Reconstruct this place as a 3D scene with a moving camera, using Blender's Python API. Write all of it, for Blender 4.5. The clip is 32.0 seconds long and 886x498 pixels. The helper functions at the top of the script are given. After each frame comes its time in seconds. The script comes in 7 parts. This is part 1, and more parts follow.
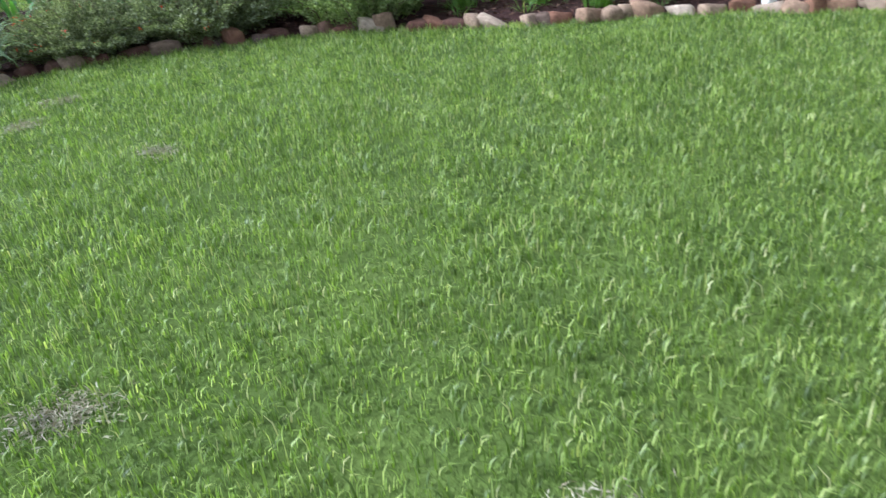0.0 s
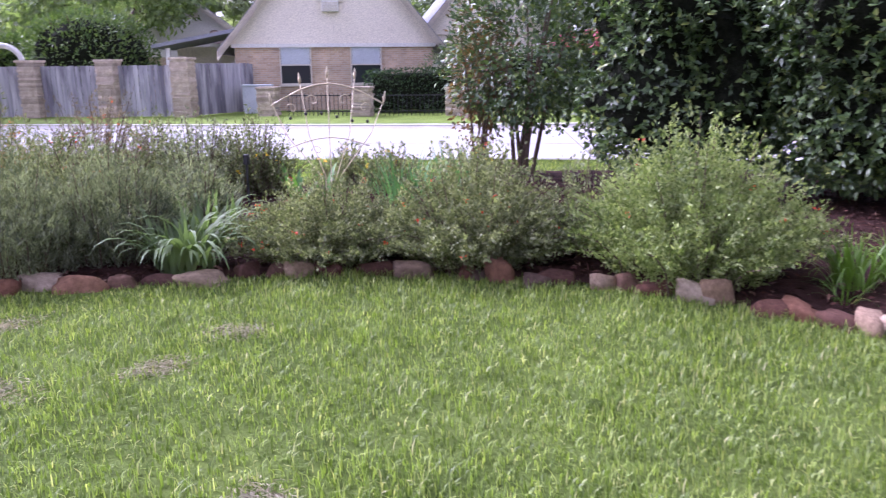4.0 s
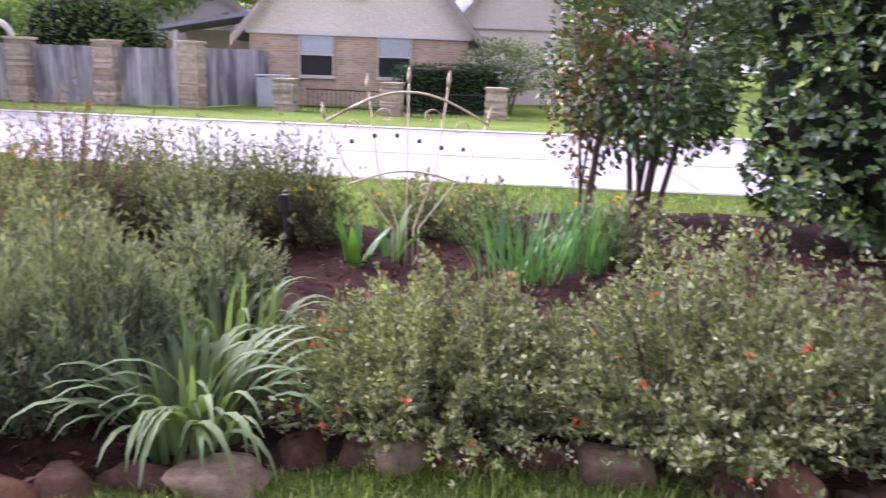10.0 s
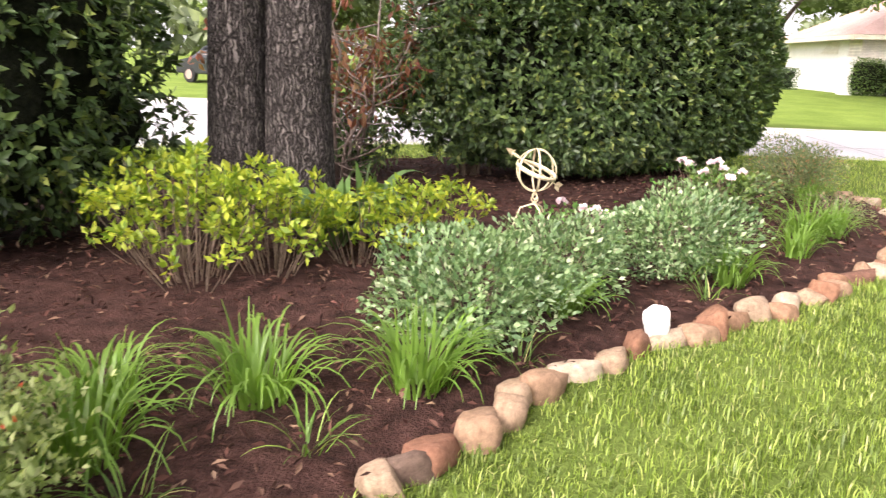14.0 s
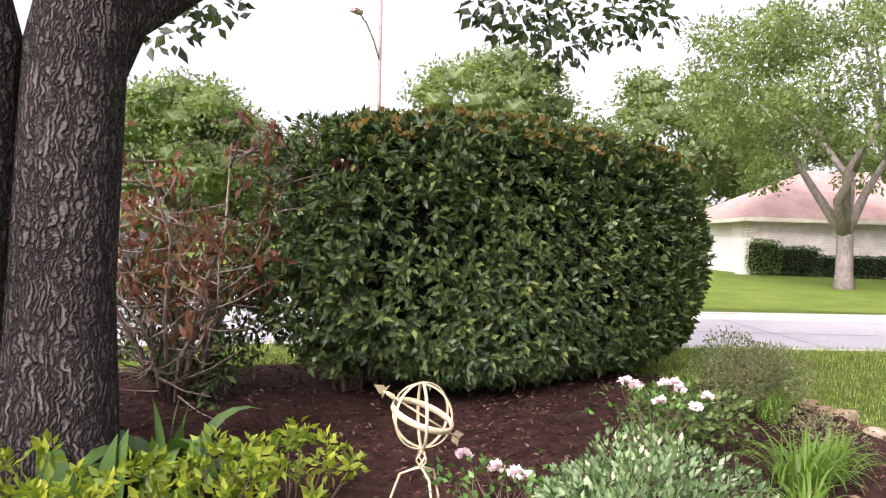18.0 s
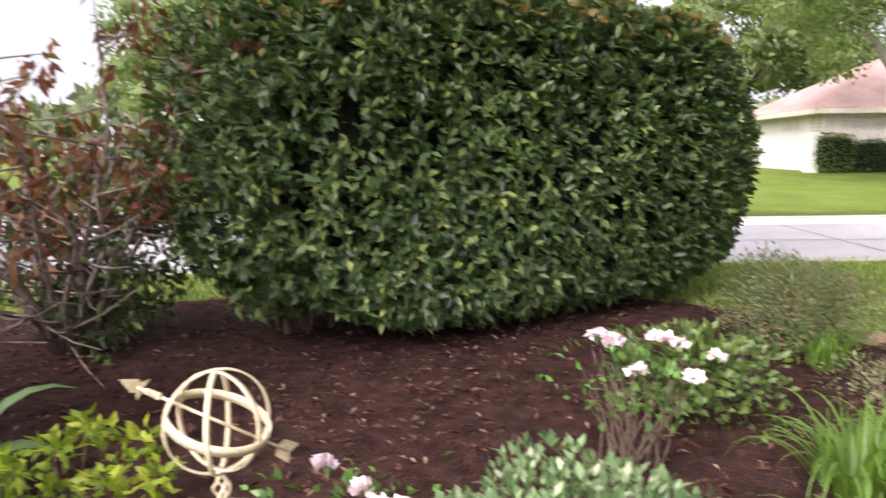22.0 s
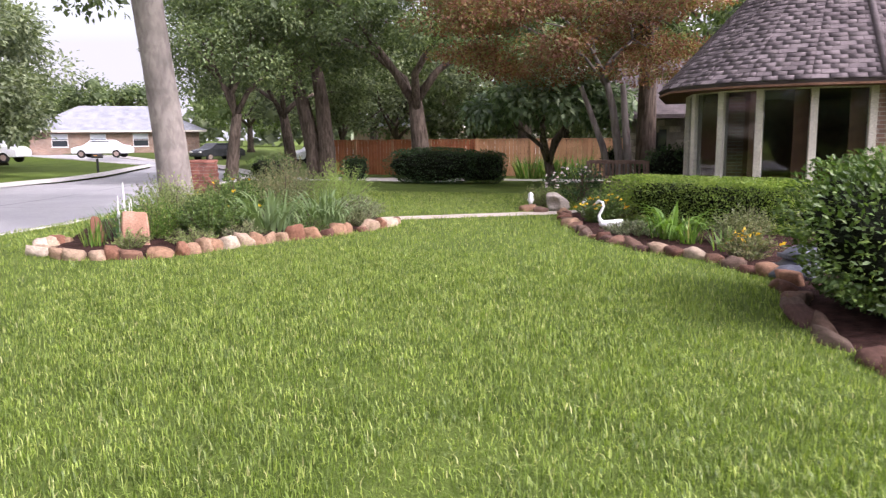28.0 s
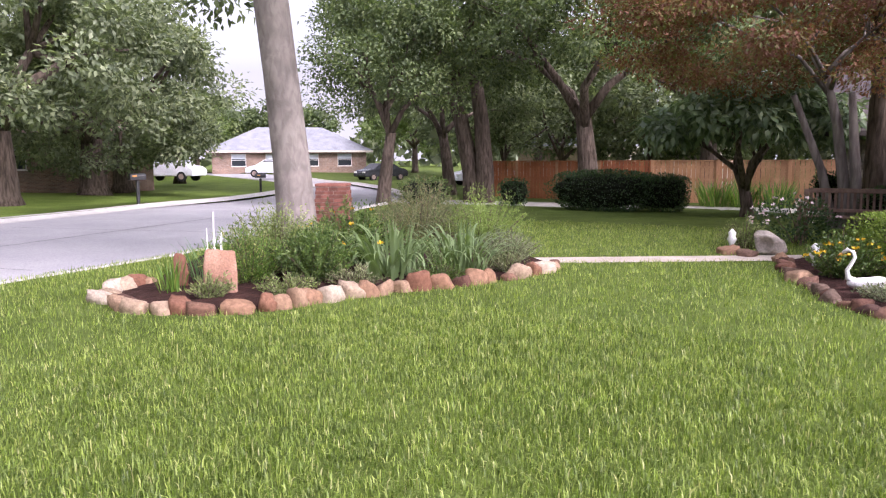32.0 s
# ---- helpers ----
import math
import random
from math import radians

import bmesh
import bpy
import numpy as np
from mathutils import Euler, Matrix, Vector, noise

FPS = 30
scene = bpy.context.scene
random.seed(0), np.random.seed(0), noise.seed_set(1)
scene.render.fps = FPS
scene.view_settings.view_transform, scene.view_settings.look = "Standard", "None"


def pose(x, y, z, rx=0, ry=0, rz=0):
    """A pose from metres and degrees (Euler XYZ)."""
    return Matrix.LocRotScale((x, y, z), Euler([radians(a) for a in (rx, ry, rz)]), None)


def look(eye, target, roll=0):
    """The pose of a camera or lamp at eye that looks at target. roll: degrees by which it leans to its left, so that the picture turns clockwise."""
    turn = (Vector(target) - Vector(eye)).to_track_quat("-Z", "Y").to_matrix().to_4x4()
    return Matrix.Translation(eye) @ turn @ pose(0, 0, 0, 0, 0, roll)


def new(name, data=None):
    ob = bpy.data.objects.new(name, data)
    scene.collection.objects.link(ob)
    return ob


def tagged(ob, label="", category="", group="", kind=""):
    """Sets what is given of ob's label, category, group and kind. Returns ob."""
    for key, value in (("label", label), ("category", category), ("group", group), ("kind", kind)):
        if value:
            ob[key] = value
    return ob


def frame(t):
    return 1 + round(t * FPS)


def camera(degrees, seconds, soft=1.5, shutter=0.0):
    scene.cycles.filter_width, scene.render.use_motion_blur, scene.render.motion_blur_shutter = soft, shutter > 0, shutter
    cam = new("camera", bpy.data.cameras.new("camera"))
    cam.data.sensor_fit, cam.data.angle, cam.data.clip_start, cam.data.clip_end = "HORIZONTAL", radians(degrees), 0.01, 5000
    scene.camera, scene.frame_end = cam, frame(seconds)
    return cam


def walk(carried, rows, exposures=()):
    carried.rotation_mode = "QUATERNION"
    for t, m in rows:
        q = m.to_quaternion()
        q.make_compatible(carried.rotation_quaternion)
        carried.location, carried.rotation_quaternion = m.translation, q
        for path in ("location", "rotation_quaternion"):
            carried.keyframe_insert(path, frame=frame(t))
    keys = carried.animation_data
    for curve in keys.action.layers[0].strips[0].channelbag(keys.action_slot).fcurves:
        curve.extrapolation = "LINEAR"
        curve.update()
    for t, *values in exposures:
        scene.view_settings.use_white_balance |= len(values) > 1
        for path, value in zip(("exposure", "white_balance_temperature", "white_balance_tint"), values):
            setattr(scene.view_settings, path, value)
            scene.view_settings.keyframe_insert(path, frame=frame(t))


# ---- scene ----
PATH = [
    (0, (1.027, -3.254, 1.448), (1.375, -1.523, 0.508), -5.4),
    (0.5, (1.074, -2.953, 1.452), (1.278, -1.167, 0.577), -4.5),
    (1, (1.138, -2.637, 1.449), (1.274, -0.779, 0.721), -2.4),
    (1.5, (1.199, -2.301, 1.44), (1.332, -0.389, 0.87), -1.4),
    (2, (1.278, -1.994, 1.358), (1.411, -0.05, 0.909), -0.3),
    (2.5, (1.395, -1.703, 1.362), (1.452, 0.254, 0.953), -0.4),
    (4.5, (1.233, -0.601, 1.431), (0.658, 1.248, 0.929), 0.0),
    (5, (1.064, -0.354, 1.444), (0.281, 1.412, 0.927), 0.8),
    (5.5, (0.876, -0.116, 1.455), (-0.125, 1.538, 0.94), 1.2),
    (6, (0.771, 0.131, 1.46), (-0.468, 1.624, 0.973), 0.9),
    (6.5, (0.634, 0.32, 1.463), (-0.799, 1.626, 0.974), 0.5),
    (7, (0.457, 0.46, 1.45), (-1.056, 1.652, 0.913), 0.2),
    (7.5, (0.265, 0.689, 1.45), (-1.251, 1.881, 0.921), 0.1),
    (8, (0.098, 0.986, 1.44), (-1.357, 2.263, 0.939), 0.6),
    (8.5, (0.029, 1.212, 1.454), (-1.296, 2.635, 0.985), 1.1),
    (9, (-0.012, 1.327, 1.467), (-1.097, 2.942, 1.002), 1.3),
    (9.5, (-0.035, 1.404, 1.472), (-0.782, 3.199, 1.003), 1.5),
    (10, (-0.032, 1.455, 1.471), (-0.412, 3.357, 0.986), 2.0),
    (10.5, (-0.027, 1.505, 1.468), (-0.016, 3.44, 0.964), 2.6),
    (11, (0.006, 1.592, 1.462), (0.387, 3.485, 0.942), 2.6),
    (11.5, (0.163, 1.669, 1.496), (0.94, 3.412, 0.896), 1.0),
    (12, (0.39, 1.707, 1.472), (1.434, 3.303, 0.871), -0.1),
    (12.5, (0.626, 1.763, 1.428), (1.917, 3.175, 0.846), -0.4),
    (13, (0.823, 1.926, 1.414), (2.371, 3.082, 0.897), 0.6),
    (13.5, (1.012, 2.057, 1.414), (2.727, 2.968, 0.937), 1.5),
    (14, (1.262, 2.131, 1.417), (3.062, 2.85, 0.924), 1.9),
    (14.5, (1.552, 2.168, 1.414), (3.391, 2.776, 0.914), 1.6),
    (16.5, (2.436, 2.403, 1.471), (4.356, 2.879, 1.176), 2.8),
    (17, (2.673, 2.454, 1.468), (4.601, 2.958, 1.298), 2.3),
    (17.5, (2.898, 2.498, 1.471), (4.829, 3.016, 1.412), 1.7),
    (18, (3.129, 2.515, 1.469), (5.057, 3.047, 1.449), 1.5),
    (18.5, (3.363, 2.513, 1.482), (5.284, 3.069, 1.436), 1.7),
    (19, (3.584, 2.501, 1.483), (5.498, 3.078, 1.418), 1.5),
    (19.5, (3.795, 2.494, 1.492), (5.704, 3.084, 1.406), 1.4),
    (20, (4.012, 2.444, 1.484), (5.909, 3.07, 1.381), 1.1),
    (20.5, (4.186, 2.365, 1.478), (6.05, 3.08, 1.36), 0.5),
    (21, (4.359, 2.366, 1.469), (6.189, 3.16, 1.329), 0.3),
    (21.5, (4.549, 2.326, 1.472), (6.353, 3.171, 1.293), -0.3),
    (22, (4.755, 2.187, 1.423), (6.62, 2.863, 1.165), -0.7),
    (22.5, (4.928, 1.94, 1.422), (6.871, 2.188, 1.018), 0.4),
    (23, (5.184, 1.791, 1.378), (7.101, 1.541, 0.866), 2.7),
    (23.5, (5.409, 1.578, 1.419), (7.203, 0.814, 0.973), 1.0),
    (24, (5.65, 1.217, 1.329), (7.152, -0.033, 0.9), -1.0),
    (24.5, (5.917, 0.918, 1.406), (7.077, -0.666, 1.023), -0.2),
    (25, (6.165, 0.672, 1.422), (7.036, -1.084, 1.022), -1.9),
    (25.5, (6.383, 0.422, 1.426), (7.059, -1.426, 1.067), -1.6),
    (27.5, (6.949, -0.525, 1.456), (7.428, -2.442, 1.15), -0.2),
    (28, (7.041, -0.755, 1.474), (7.612, -2.65, 1.181), -0.5),
    (28.5, (7.158, -1.009, 1.468), (7.812, -2.877, 1.181), -0.6),
    (29, (7.37, -1.468, 1.471), (8.099, -3.307, 1.178), -0.6),
    (29.5, (7.634, -2.025, 1.471), (8.427, -3.843, 1.212), -0.2),
    (30, (7.792, -2.435, 1.467), (8.628, -4.238, 1.251), 0.1),
    (30.5, (7.833, -2.697, 1.464), (8.699, -4.488, 1.255), 0.1),
    (31, (7.861, -2.939, 1.471), (8.759, -4.713, 1.25), 0.0),
    (31.5, (7.902, -3.209, 1.463), (8.837, -4.962, 1.236), -0.2),
    (32, (7.963, -3.471, 1.467), (8.932, -5.205, 1.231), -0.3),
]
EXPOSURES = [(0.0, 0.35, 5100, 10), (2.0, 0.5, 5300, 34), (5.0, 0.75, 5300, 51), (6.0, 0.75, 5300, 54), (7.0, 0.5, 5500, 50), (8.0, 0.72, 5300, 56), (9.0, 0.8, 5400, 50), (11.0, 0.65, 6000, 35), (13.5, 0.95, 6700, 21), (14.5, 0.93, 6700, 21), (17.0, 0.5, 6400, 26), (21.5, 0.57, 6400, 26), (23.0, 0.55, 6400, 14), (24.0, 0.2, 6300, 12), (25.0, 0.22, 6300, 18), (28.0, 0.45, 6100, 27), (32.0, 0.4, 6000, 31)]
cam = camera(60.8, 32.0, 1.2, 0.3)
walk(cam, [(t, look(eye, target, roll)) for t, eye, target, roll in PATH],
     exposures=EXPOSURES)

# ---- world and sun ----
SUN_AZ, SUN_EL = radians(-74), radians(40)      # azimuth clockwise from +y
world = bpy.data.worlds.new("world")
scene.world = world
world.use_nodes = True
wn, wl = world.node_tree.nodes, world.node_tree.links
wn.clear()
sky = wn.new("ShaderNodeTexSky")
sky.sky_type = 'NISHITA'
sky.sun_disc = False
sky.sun_elevation, sky.sun_rotation = SUN_EL, SUN_AZ
sky.air_density, sky.dust_density, sky.ozone_density = 1.0, 6.0, 1.0
pale = wn.new("ShaderNodeHueSaturation")
pale.inputs["Saturation"].default_value = 0.22
pale.inputs["Value"].default_value = 1.9
bg = wn.new("ShaderNodeBackground")
bg.inputs["Strength"].default_value = 0.15
wout = wn.new("ShaderNodeOutputWorld")
wl.new(sky.outputs[0], pale.inputs["Color"])
cloud = wn.new("ShaderNodeMix")      # thin even cloud down to the horizon
cloud.data_type, cloud.blend_type = 'RGBA', 'LIGHTEN'
cloud.inputs["Factor"].default_value = 1.0
cloud.inputs["B"].default_value = (4.6, 4.65, 4.75, 1)
wl.new(pale.outputs[0], cloud.inputs["A"])
wl.new(cloud.outputs["Result"], bg.inputs["Color"])
wl.new(bg.outputs[0], wout.inputs[0])
sun = bpy.data.lights.new("sun", 'SUN')
sun.energy, sun.angle, sun.color = 1.6, radians(14), (1.0, 0.94, 0.85)
sun_ob = new("sun", sun)
sun_dir = Vector((math.sin(SUN_AZ) * math.cos(SUN_EL), math.cos(SUN_AZ) * math.cos(SUN_EL), math.sin(SUN_EL)))
sun_ob.matrix_basis = look(sun_dir * 60, (0, 0, 0))


# ---- materials ----
def ramp_node(nt, stops):
    r = nt.nodes.new("ShaderNodeValToRGB")
    el = r.color_ramp.elements
    while len(el) < len(stops):
        el.new(0.5)
    for e, (p, c) in zip(el, stops):
        e.position, e.color = p, (*c, 1)
    return r


def start_mat(name, rough=0.8, spec=0.3):
    m = bpy.data.materials.new(name)
    m.use_nodes = True
    nt = m.node_tree
    b = nt.nodes["Principled BSDF"]
    b.inputs["Roughness"].default_value = rough
    b.inputs["Specular IOR Level"].default_value = spec
    return m, nt, b


def noise_fac(nt, scale, detail=4.0, coord="Object", rough=0.6):
    tc = nt.nodes.new("ShaderNodeTexCoord")
    n = nt.nodes.new("ShaderNodeTexNoise")
    n.inputs["Scale"].default_value, n.inputs["Detail"].default_value, n.inputs["Roughness"].default_value = scale, detail, rough
    if coord == "Position":
        g = nt.nodes.new("ShaderNodeNewGeometry")
        nt.links.new(g.outputs["Position"], n.inputs["Vector"])
    else:
        nt.links.new(tc.outputs[coord], n.inputs["Vector"])
    return n


def mixed(nt, fac, a, b, mode='MIX'):
    mx = nt.nodes.new("ShaderNodeMix")
    mx.data_type, mx.blend_type = 'RGBA', mode
    for sock, v in ((mx.inputs["Factor"], fac), (mx.inputs["A"], a), (mx.inputs["B"], b)):
        if isinstance(v, bpy.types.NodeSocket):
            nt.links.new(v, sock)
        elif isinstance(v, (int, float)):
            sock.default_value = v
        else:
            sock.default_value = (*v, 1)
    return mx.outputs["Result"]


def add_bump(nt, b, height, strength=0.4, dist=0.01):
    bp = nt.nodes.new("ShaderNodeBump")
    bp.inputs["Strength"].default_value, bp.inputs["Distance"].default_value = strength, dist
    nt.links.new(height, bp.inputs["Height"])
    nt.links.new(bp.outputs[0], b.inputs["Normal"])


def surface(name, c1, c2, scale=6.0, fine=60.0, rough=0.8, spec=0.3, bump=0.4, dist=0.01, coord="Position", vary=0.0, metal=0.0, island=False):
    """Two-scale variation of colour, with fine relief; vary: spread between objects."""
    m, nt, b = start_mat(name, rough, spec)
    b.inputs["Metallic"].default_value = metal
    big, small = noise_fac(nt, scale, 4, coord), noise_fac(nt, fine, 3, coord)
    r = ramp_node(nt, [(0.3, c1), (0.7, c2)])
    nt.links.new(big.outputs["Fac"], r.inputs[0])
    r2 = ramp_node(nt, [(0.3, (0.62, 0.62, 0.62)), (0.7, (1.15, 1.15, 1.15))])
    nt.links.new(small.outputs["Fac"], r2.inputs[0])
    col = mixed(nt, 0.8, r.outputs[0], r2.outputs[0], 'MULTIPLY')
    if vary:
        oi = nt.nodes.new("ShaderNodeObjectInfo")
        r3 = ramp_node(nt, [(0.0, (1 - vary,) * 3), (1.0, (1 + vary,) * 3)])
        nt.links.new(oi.outputs["Random"], r3.inputs[0])
        col = mixed(nt, 1.0, col, r3.outputs[0], 'MULTIPLY')
        if island:
            ge = nt.nodes.new("ShaderNodeNewGeometry")
            r4 = ramp_node(nt, [(0.0, (1 - vary,) * 3), (1.0, (1 + vary,) * 3)])
            nt.links.new(ge.outputs["Random Per Island"], r4.inputs[0])
            col = mixed(nt, 1.0, col, r4.outputs[0], 'MULTIPLY')
    nt.links.new(col, b.inputs["Base Color"])
    if bump:
        add_bump(nt, b, small.outputs["Fac"], bump, dist)
    return m


def leaf_mat(name, stops, rough=0.5, spec=0.35, trans=0.35, clump=1.5, low=0.72, high=1.2):
    """Leaves: colour by leaf and by clump, lit through."""
    m, nt, b = start_mat(name, rough, spec)
    g = nt.nodes.new("ShaderNodeNewGeometry")
    r = ramp_node(nt, stops)
    nt.links.new(g.outputs["Random Per Island"], r.inputs[0])
    n = noise_fac(nt, clump, 2, "Position")
    r2 = ramp_node(nt, [(0.3, (low, low * 1.02, low)), (0.7, (high, high * 0.98, high * 0.92))])
    nt.links.new(n.outputs["Fac"], r2.inputs[0])
    col = mixed(nt, 1.0, r.outputs[0], r2.outputs[0], 'MULTIPLY')
    nt.links.new(col, b.inputs["Base Color"])
    tr = nt.nodes.new("ShaderNodeBsdfTranslucent")
    bright = mixed(nt, 1.0, col, (1.5, 1.7, 0.7), 'MULTIPLY')
    nt.links.new(bright, tr.inputs["Color"])
    mx = nt.nodes.new("ShaderNodeMixShader")
    mx.inputs[0].default_value = trans
    out = nt.nodes["Material Output"]
    nt.links.new(b.outputs[0], mx.inputs[1])
    nt.links.new(tr.outputs[0], mx.inputs[2])
    nt.links.new(mx.outputs[0], out.inputs[0])
    return m


def brick_mat(name, c1, c2, mortar, scale=1.0, w=0.2, h=0.067, rough=0.9, gap=0.008):
    m, nt, b = start_mat(name, rough, 0.2)
    tc = nt.nodes.new("ShaderNodeTexCoord")
    mp = nt.nodes.new("ShaderNodeMapping")
    mp.inputs["Rotation"].default_value = (radians(90), 0, 0)
    nt.links.new(tc.outputs["Object"], mp.inputs["Vector"])
    br = nt.nodes.new("ShaderNodeTexBrick")
    br.inputs["Scale"].default_value = scale
    br.inputs["Brick Width"].default_value, br.inputs["Row Height"].default_value, br.inputs["Mortar Size"].default_value = w, h, gap
    for k, c in (("Color1", c1), ("Color2", c2), ("Mortar", mortar)):
        br.inputs[k].default_value = (*c, 1)
    nt.links.new(mp.outputs[0], br.inputs["Vector"])
    n = noise_fac(nt, 1.2, 4)
    r2 = ramp_node(nt, [(0.3, (0.7, 0.7, 0.7)), (0.7, (1.2, 1.15, 1.1))])
    nt.links.new(n.outputs["Fac"], r2.inputs[0])
    nt.links.new(mixed(nt, 0.9, br.outputs["Color"], r2.outputs[0], 'MULTIPLY'), b.inputs["Base Color"])
    add_bump(nt, b, br.outputs["Fac"], -0.5, 0.01)
    return m


def bark_mat(name, c1, c2, scale=14.0, strength=1.0, stretch=0.18):
    m, nt, b = start_mat(name, 0.95, 0.15)
    g = nt.nodes.new("ShaderNodeNewGeometry")
    mp = nt.nodes.new("ShaderNodeMapping")
    mp.inputs["Scale"].default_value = (1, 1, stretch)
    nt.links.new(g.outputs["Position"], mp.inputs["Vector"])
    v = nt.nodes.new("ShaderNodeTexNoise")
    v.inputs["Scale"].default_value, v.inputs["Detail"].default_value, v.inputs["Distortion"].default_value = scale, 5, 0.6
    nt.links.new(mp.outputs[0], v.inputs["Vector"])
    r = ramp_node(nt, [(0.36, c1), (0.62, c2)])
    nt.links.new(v.outputs["Fac"], r.inputs[0])
    n = noise_fac(nt, 1.3, 3, "Position")
    r2 = ramp_node(nt, [(0.3, (0.75, 0.75, 0.75)), (0.7, (1.2, 1.2, 1.2))])
    nt.links.new(n.outputs["Fac"], r2.inputs[0])
    nt.links.new(mixed(nt, 0.9, r.outputs[0], r2.outputs[0], 'MULTIPLY'), b.inputs["Base Color"])
    add_bump(nt, b, v.outputs["Fac"], strength, 0.05)
    return m


m_grass_soil = surface("lawn_soil", (0.07, 0.105, 0.020), (0.125, 0.17, 0.036), 1.2, 45, 0.95, 0.1, 0.8, 0.03)
m_farlawn = surface("mown_grass", (0.115, 0.175, 0.030), (0.18, 0.25, 0.05), 0.8, 30, 0.95, 0.1, 0.8, 0.03)
m_grass = leaf_mat("grass_blades", [(0, (0.075, 0.115, 0.020)), (0.3, (0.13, 0.19, 0.034)), (0.7, (0.22, 0.295, 0.062)), (0.93, (0.35, 0.41, 0.12)), (1, (0.48, 0.45, 0.25))], 0.42, 0.38, 0.35, 5, 0.7, 1.22)
m_road = surface("road_concrete", (0.34, 0.335, 0.345), (0.42, 0.41, 0.415), 0.5, 40, 0.85, 0.25, 0.2, 0.004)
m_kerb = surface("kerb_concrete", (0.42, 0.40, 0.37), (0.56, 0.54, 0.50), 2, 50, 0.9, 0.2, 0.3, 0.005)
m_mulch = surface("mulch", (0.022, 0.011, 0.009), (0.085, 0.042, 0.034), 9, 70, 0.95, 0.1, 1.0, 0.03)


def furrowed_bark(name, dark, light, scale, stretch):
    """Bark of long plates parted by deep furrows."""
    m, nt, b = start_mat(name, 0.95, 0.12)
    g = nt.nodes.new("ShaderNodeNewGeometry")
    n = noise_fac(nt, 9, 3, "Position")
    wob = mixed(nt, 0.11, g.outputs["Position"], n.outputs["Color"], 'ADD')
    mp = nt.nodes.new("ShaderNodeMapping")
    mp.inputs["Scale"].default_value = (1, 1, stretch)
    nt.links.new(wob, mp.inputs["Vector"])
    v = nt.nodes.new("ShaderNodeTexVoronoi")
    v.feature = 'DISTANCE_TO_EDGE'
    v.inputs["Scale"].default_value = scale
    nt.links.new(mp.outputs[0], v.inputs["Vector"])
    r = ramp_node(nt, [(0.0, dark), (0.16, tuple(0.45 * (p + q) for p, q in zip(dark, light))), (0.42, light)])
    nt.links.new(v.outputs["Distance"], r.inputs[0])
    f = noise_fac(nt, 70, 5, "Position")
    r2 = ramp_node(nt, [(0.3, (0.7, 0.7, 0.7)), (0.7, (1.15, 1.13, 1.1))])
    nt.links.new(f.outputs["Fac"], r2.inputs[0])
    nt.links.new(mixed(nt, 0.9, r.outputs[0], r2.outputs[0], 'MULTIPLY'), b.inputs["Base Color"])
    h = ramp_node(nt, [(0.0, (0, 0, 0)), (0.3, (1, 1, 1))])
    nt.links.new(v.outputs["Distance"], h.inputs[0])
    add_bump(nt, b, mixed(nt, 0.3, h.outputs[0], f.outputs["Fac"]), 1.0, 0.035)
    return m


m_oakbark = furrowed_bark("oak_bark", (0.018, 0.015, 0.014), (0.15, 0.132, 0.124), 38, 0.075)
m_paleb = bark_mat("pale_bark", (0.20, 0.175, 0.155), (0.29, 0.255, 0.225), 9, 0.3, 0.5)
m_treebark = bark_mat("tree_bark", (0.06, 0.045, 0.035), (0.16, 0.125, 0.10), 12, 0.8)
m_twig = surface("twig", (0.09, 0.06, 0.045), (0.2, 0.15, 0.11), 12, 70, 0.9, 0.15, 0.3)
m_shell = surface("plaster_cream", (0.79, 0.72, 0.60), (0.85, 0.78, 0.66), 0.7, 30, 0.9, 0.2, 0.2, 0.004)
m_white = surface("white_paint", (0.70, 0.68, 0.63), (0.80, 0.78, 0.73), 1.0, 40, 0.7, 0.3, 0.1, 0.003)
m_trim = surface("cream_trim", (0.60, 0.55, 0.45), (0.72, 0.67, 0.57), 2.0, 40, 0.7, 0.3, 0.15, 0.003)
m_roofgrey = surface("grey_shingles", (0.22, 0.225, 0.25), (0.32, 0.33, 0.36), 1.2, 25, 0.95, 0.15, 0.6, 0.02)
m_roofred = surface("red_brown_shingles", (0.40, 0.26, 0.235), (0.54, 0.38, 0.345), 1.0, 20, 0.95, 0.15, 0.6, 0.02)
m_roofbrown = surface("brown_grey_shingles", (0.20, 0.15, 0.125), (0.30, 0.23, 0.195), 1.0, 20, 0.95, 0.15, 0.6, 0.02)
m_shingle = surface("brown_shingle", (0.095, 0.078, 0.08), (0.18, 0.15, 0.152), 2.5, 60, 0.95, 0.15, 0.6, 0.01, vary=0.13, island=True)
m_brickN = brick_mat("tan_brick", (0.46, 0.33, 0.22), (0.60, 0.46, 0.33), (0.55, 0.50, 0.43))
m_brickW = brick_mat("white_brick", (0.72, 0.68, 0.62), (0.84, 0.80, 0.74), (0.62, 0.58, 0.53))
m_brickD = brick_mat("brown_brick", (0.19, 0.12, 0.09), (0.30, 0.20, 0.15), (0.34, 0.30, 0.26))


def glass_mat(name, tint):
    m, nt, b = start_mat(name, 0.04, 0.6)
    b.inputs["Base Color"].default_value = (*tint, 1)
    return m


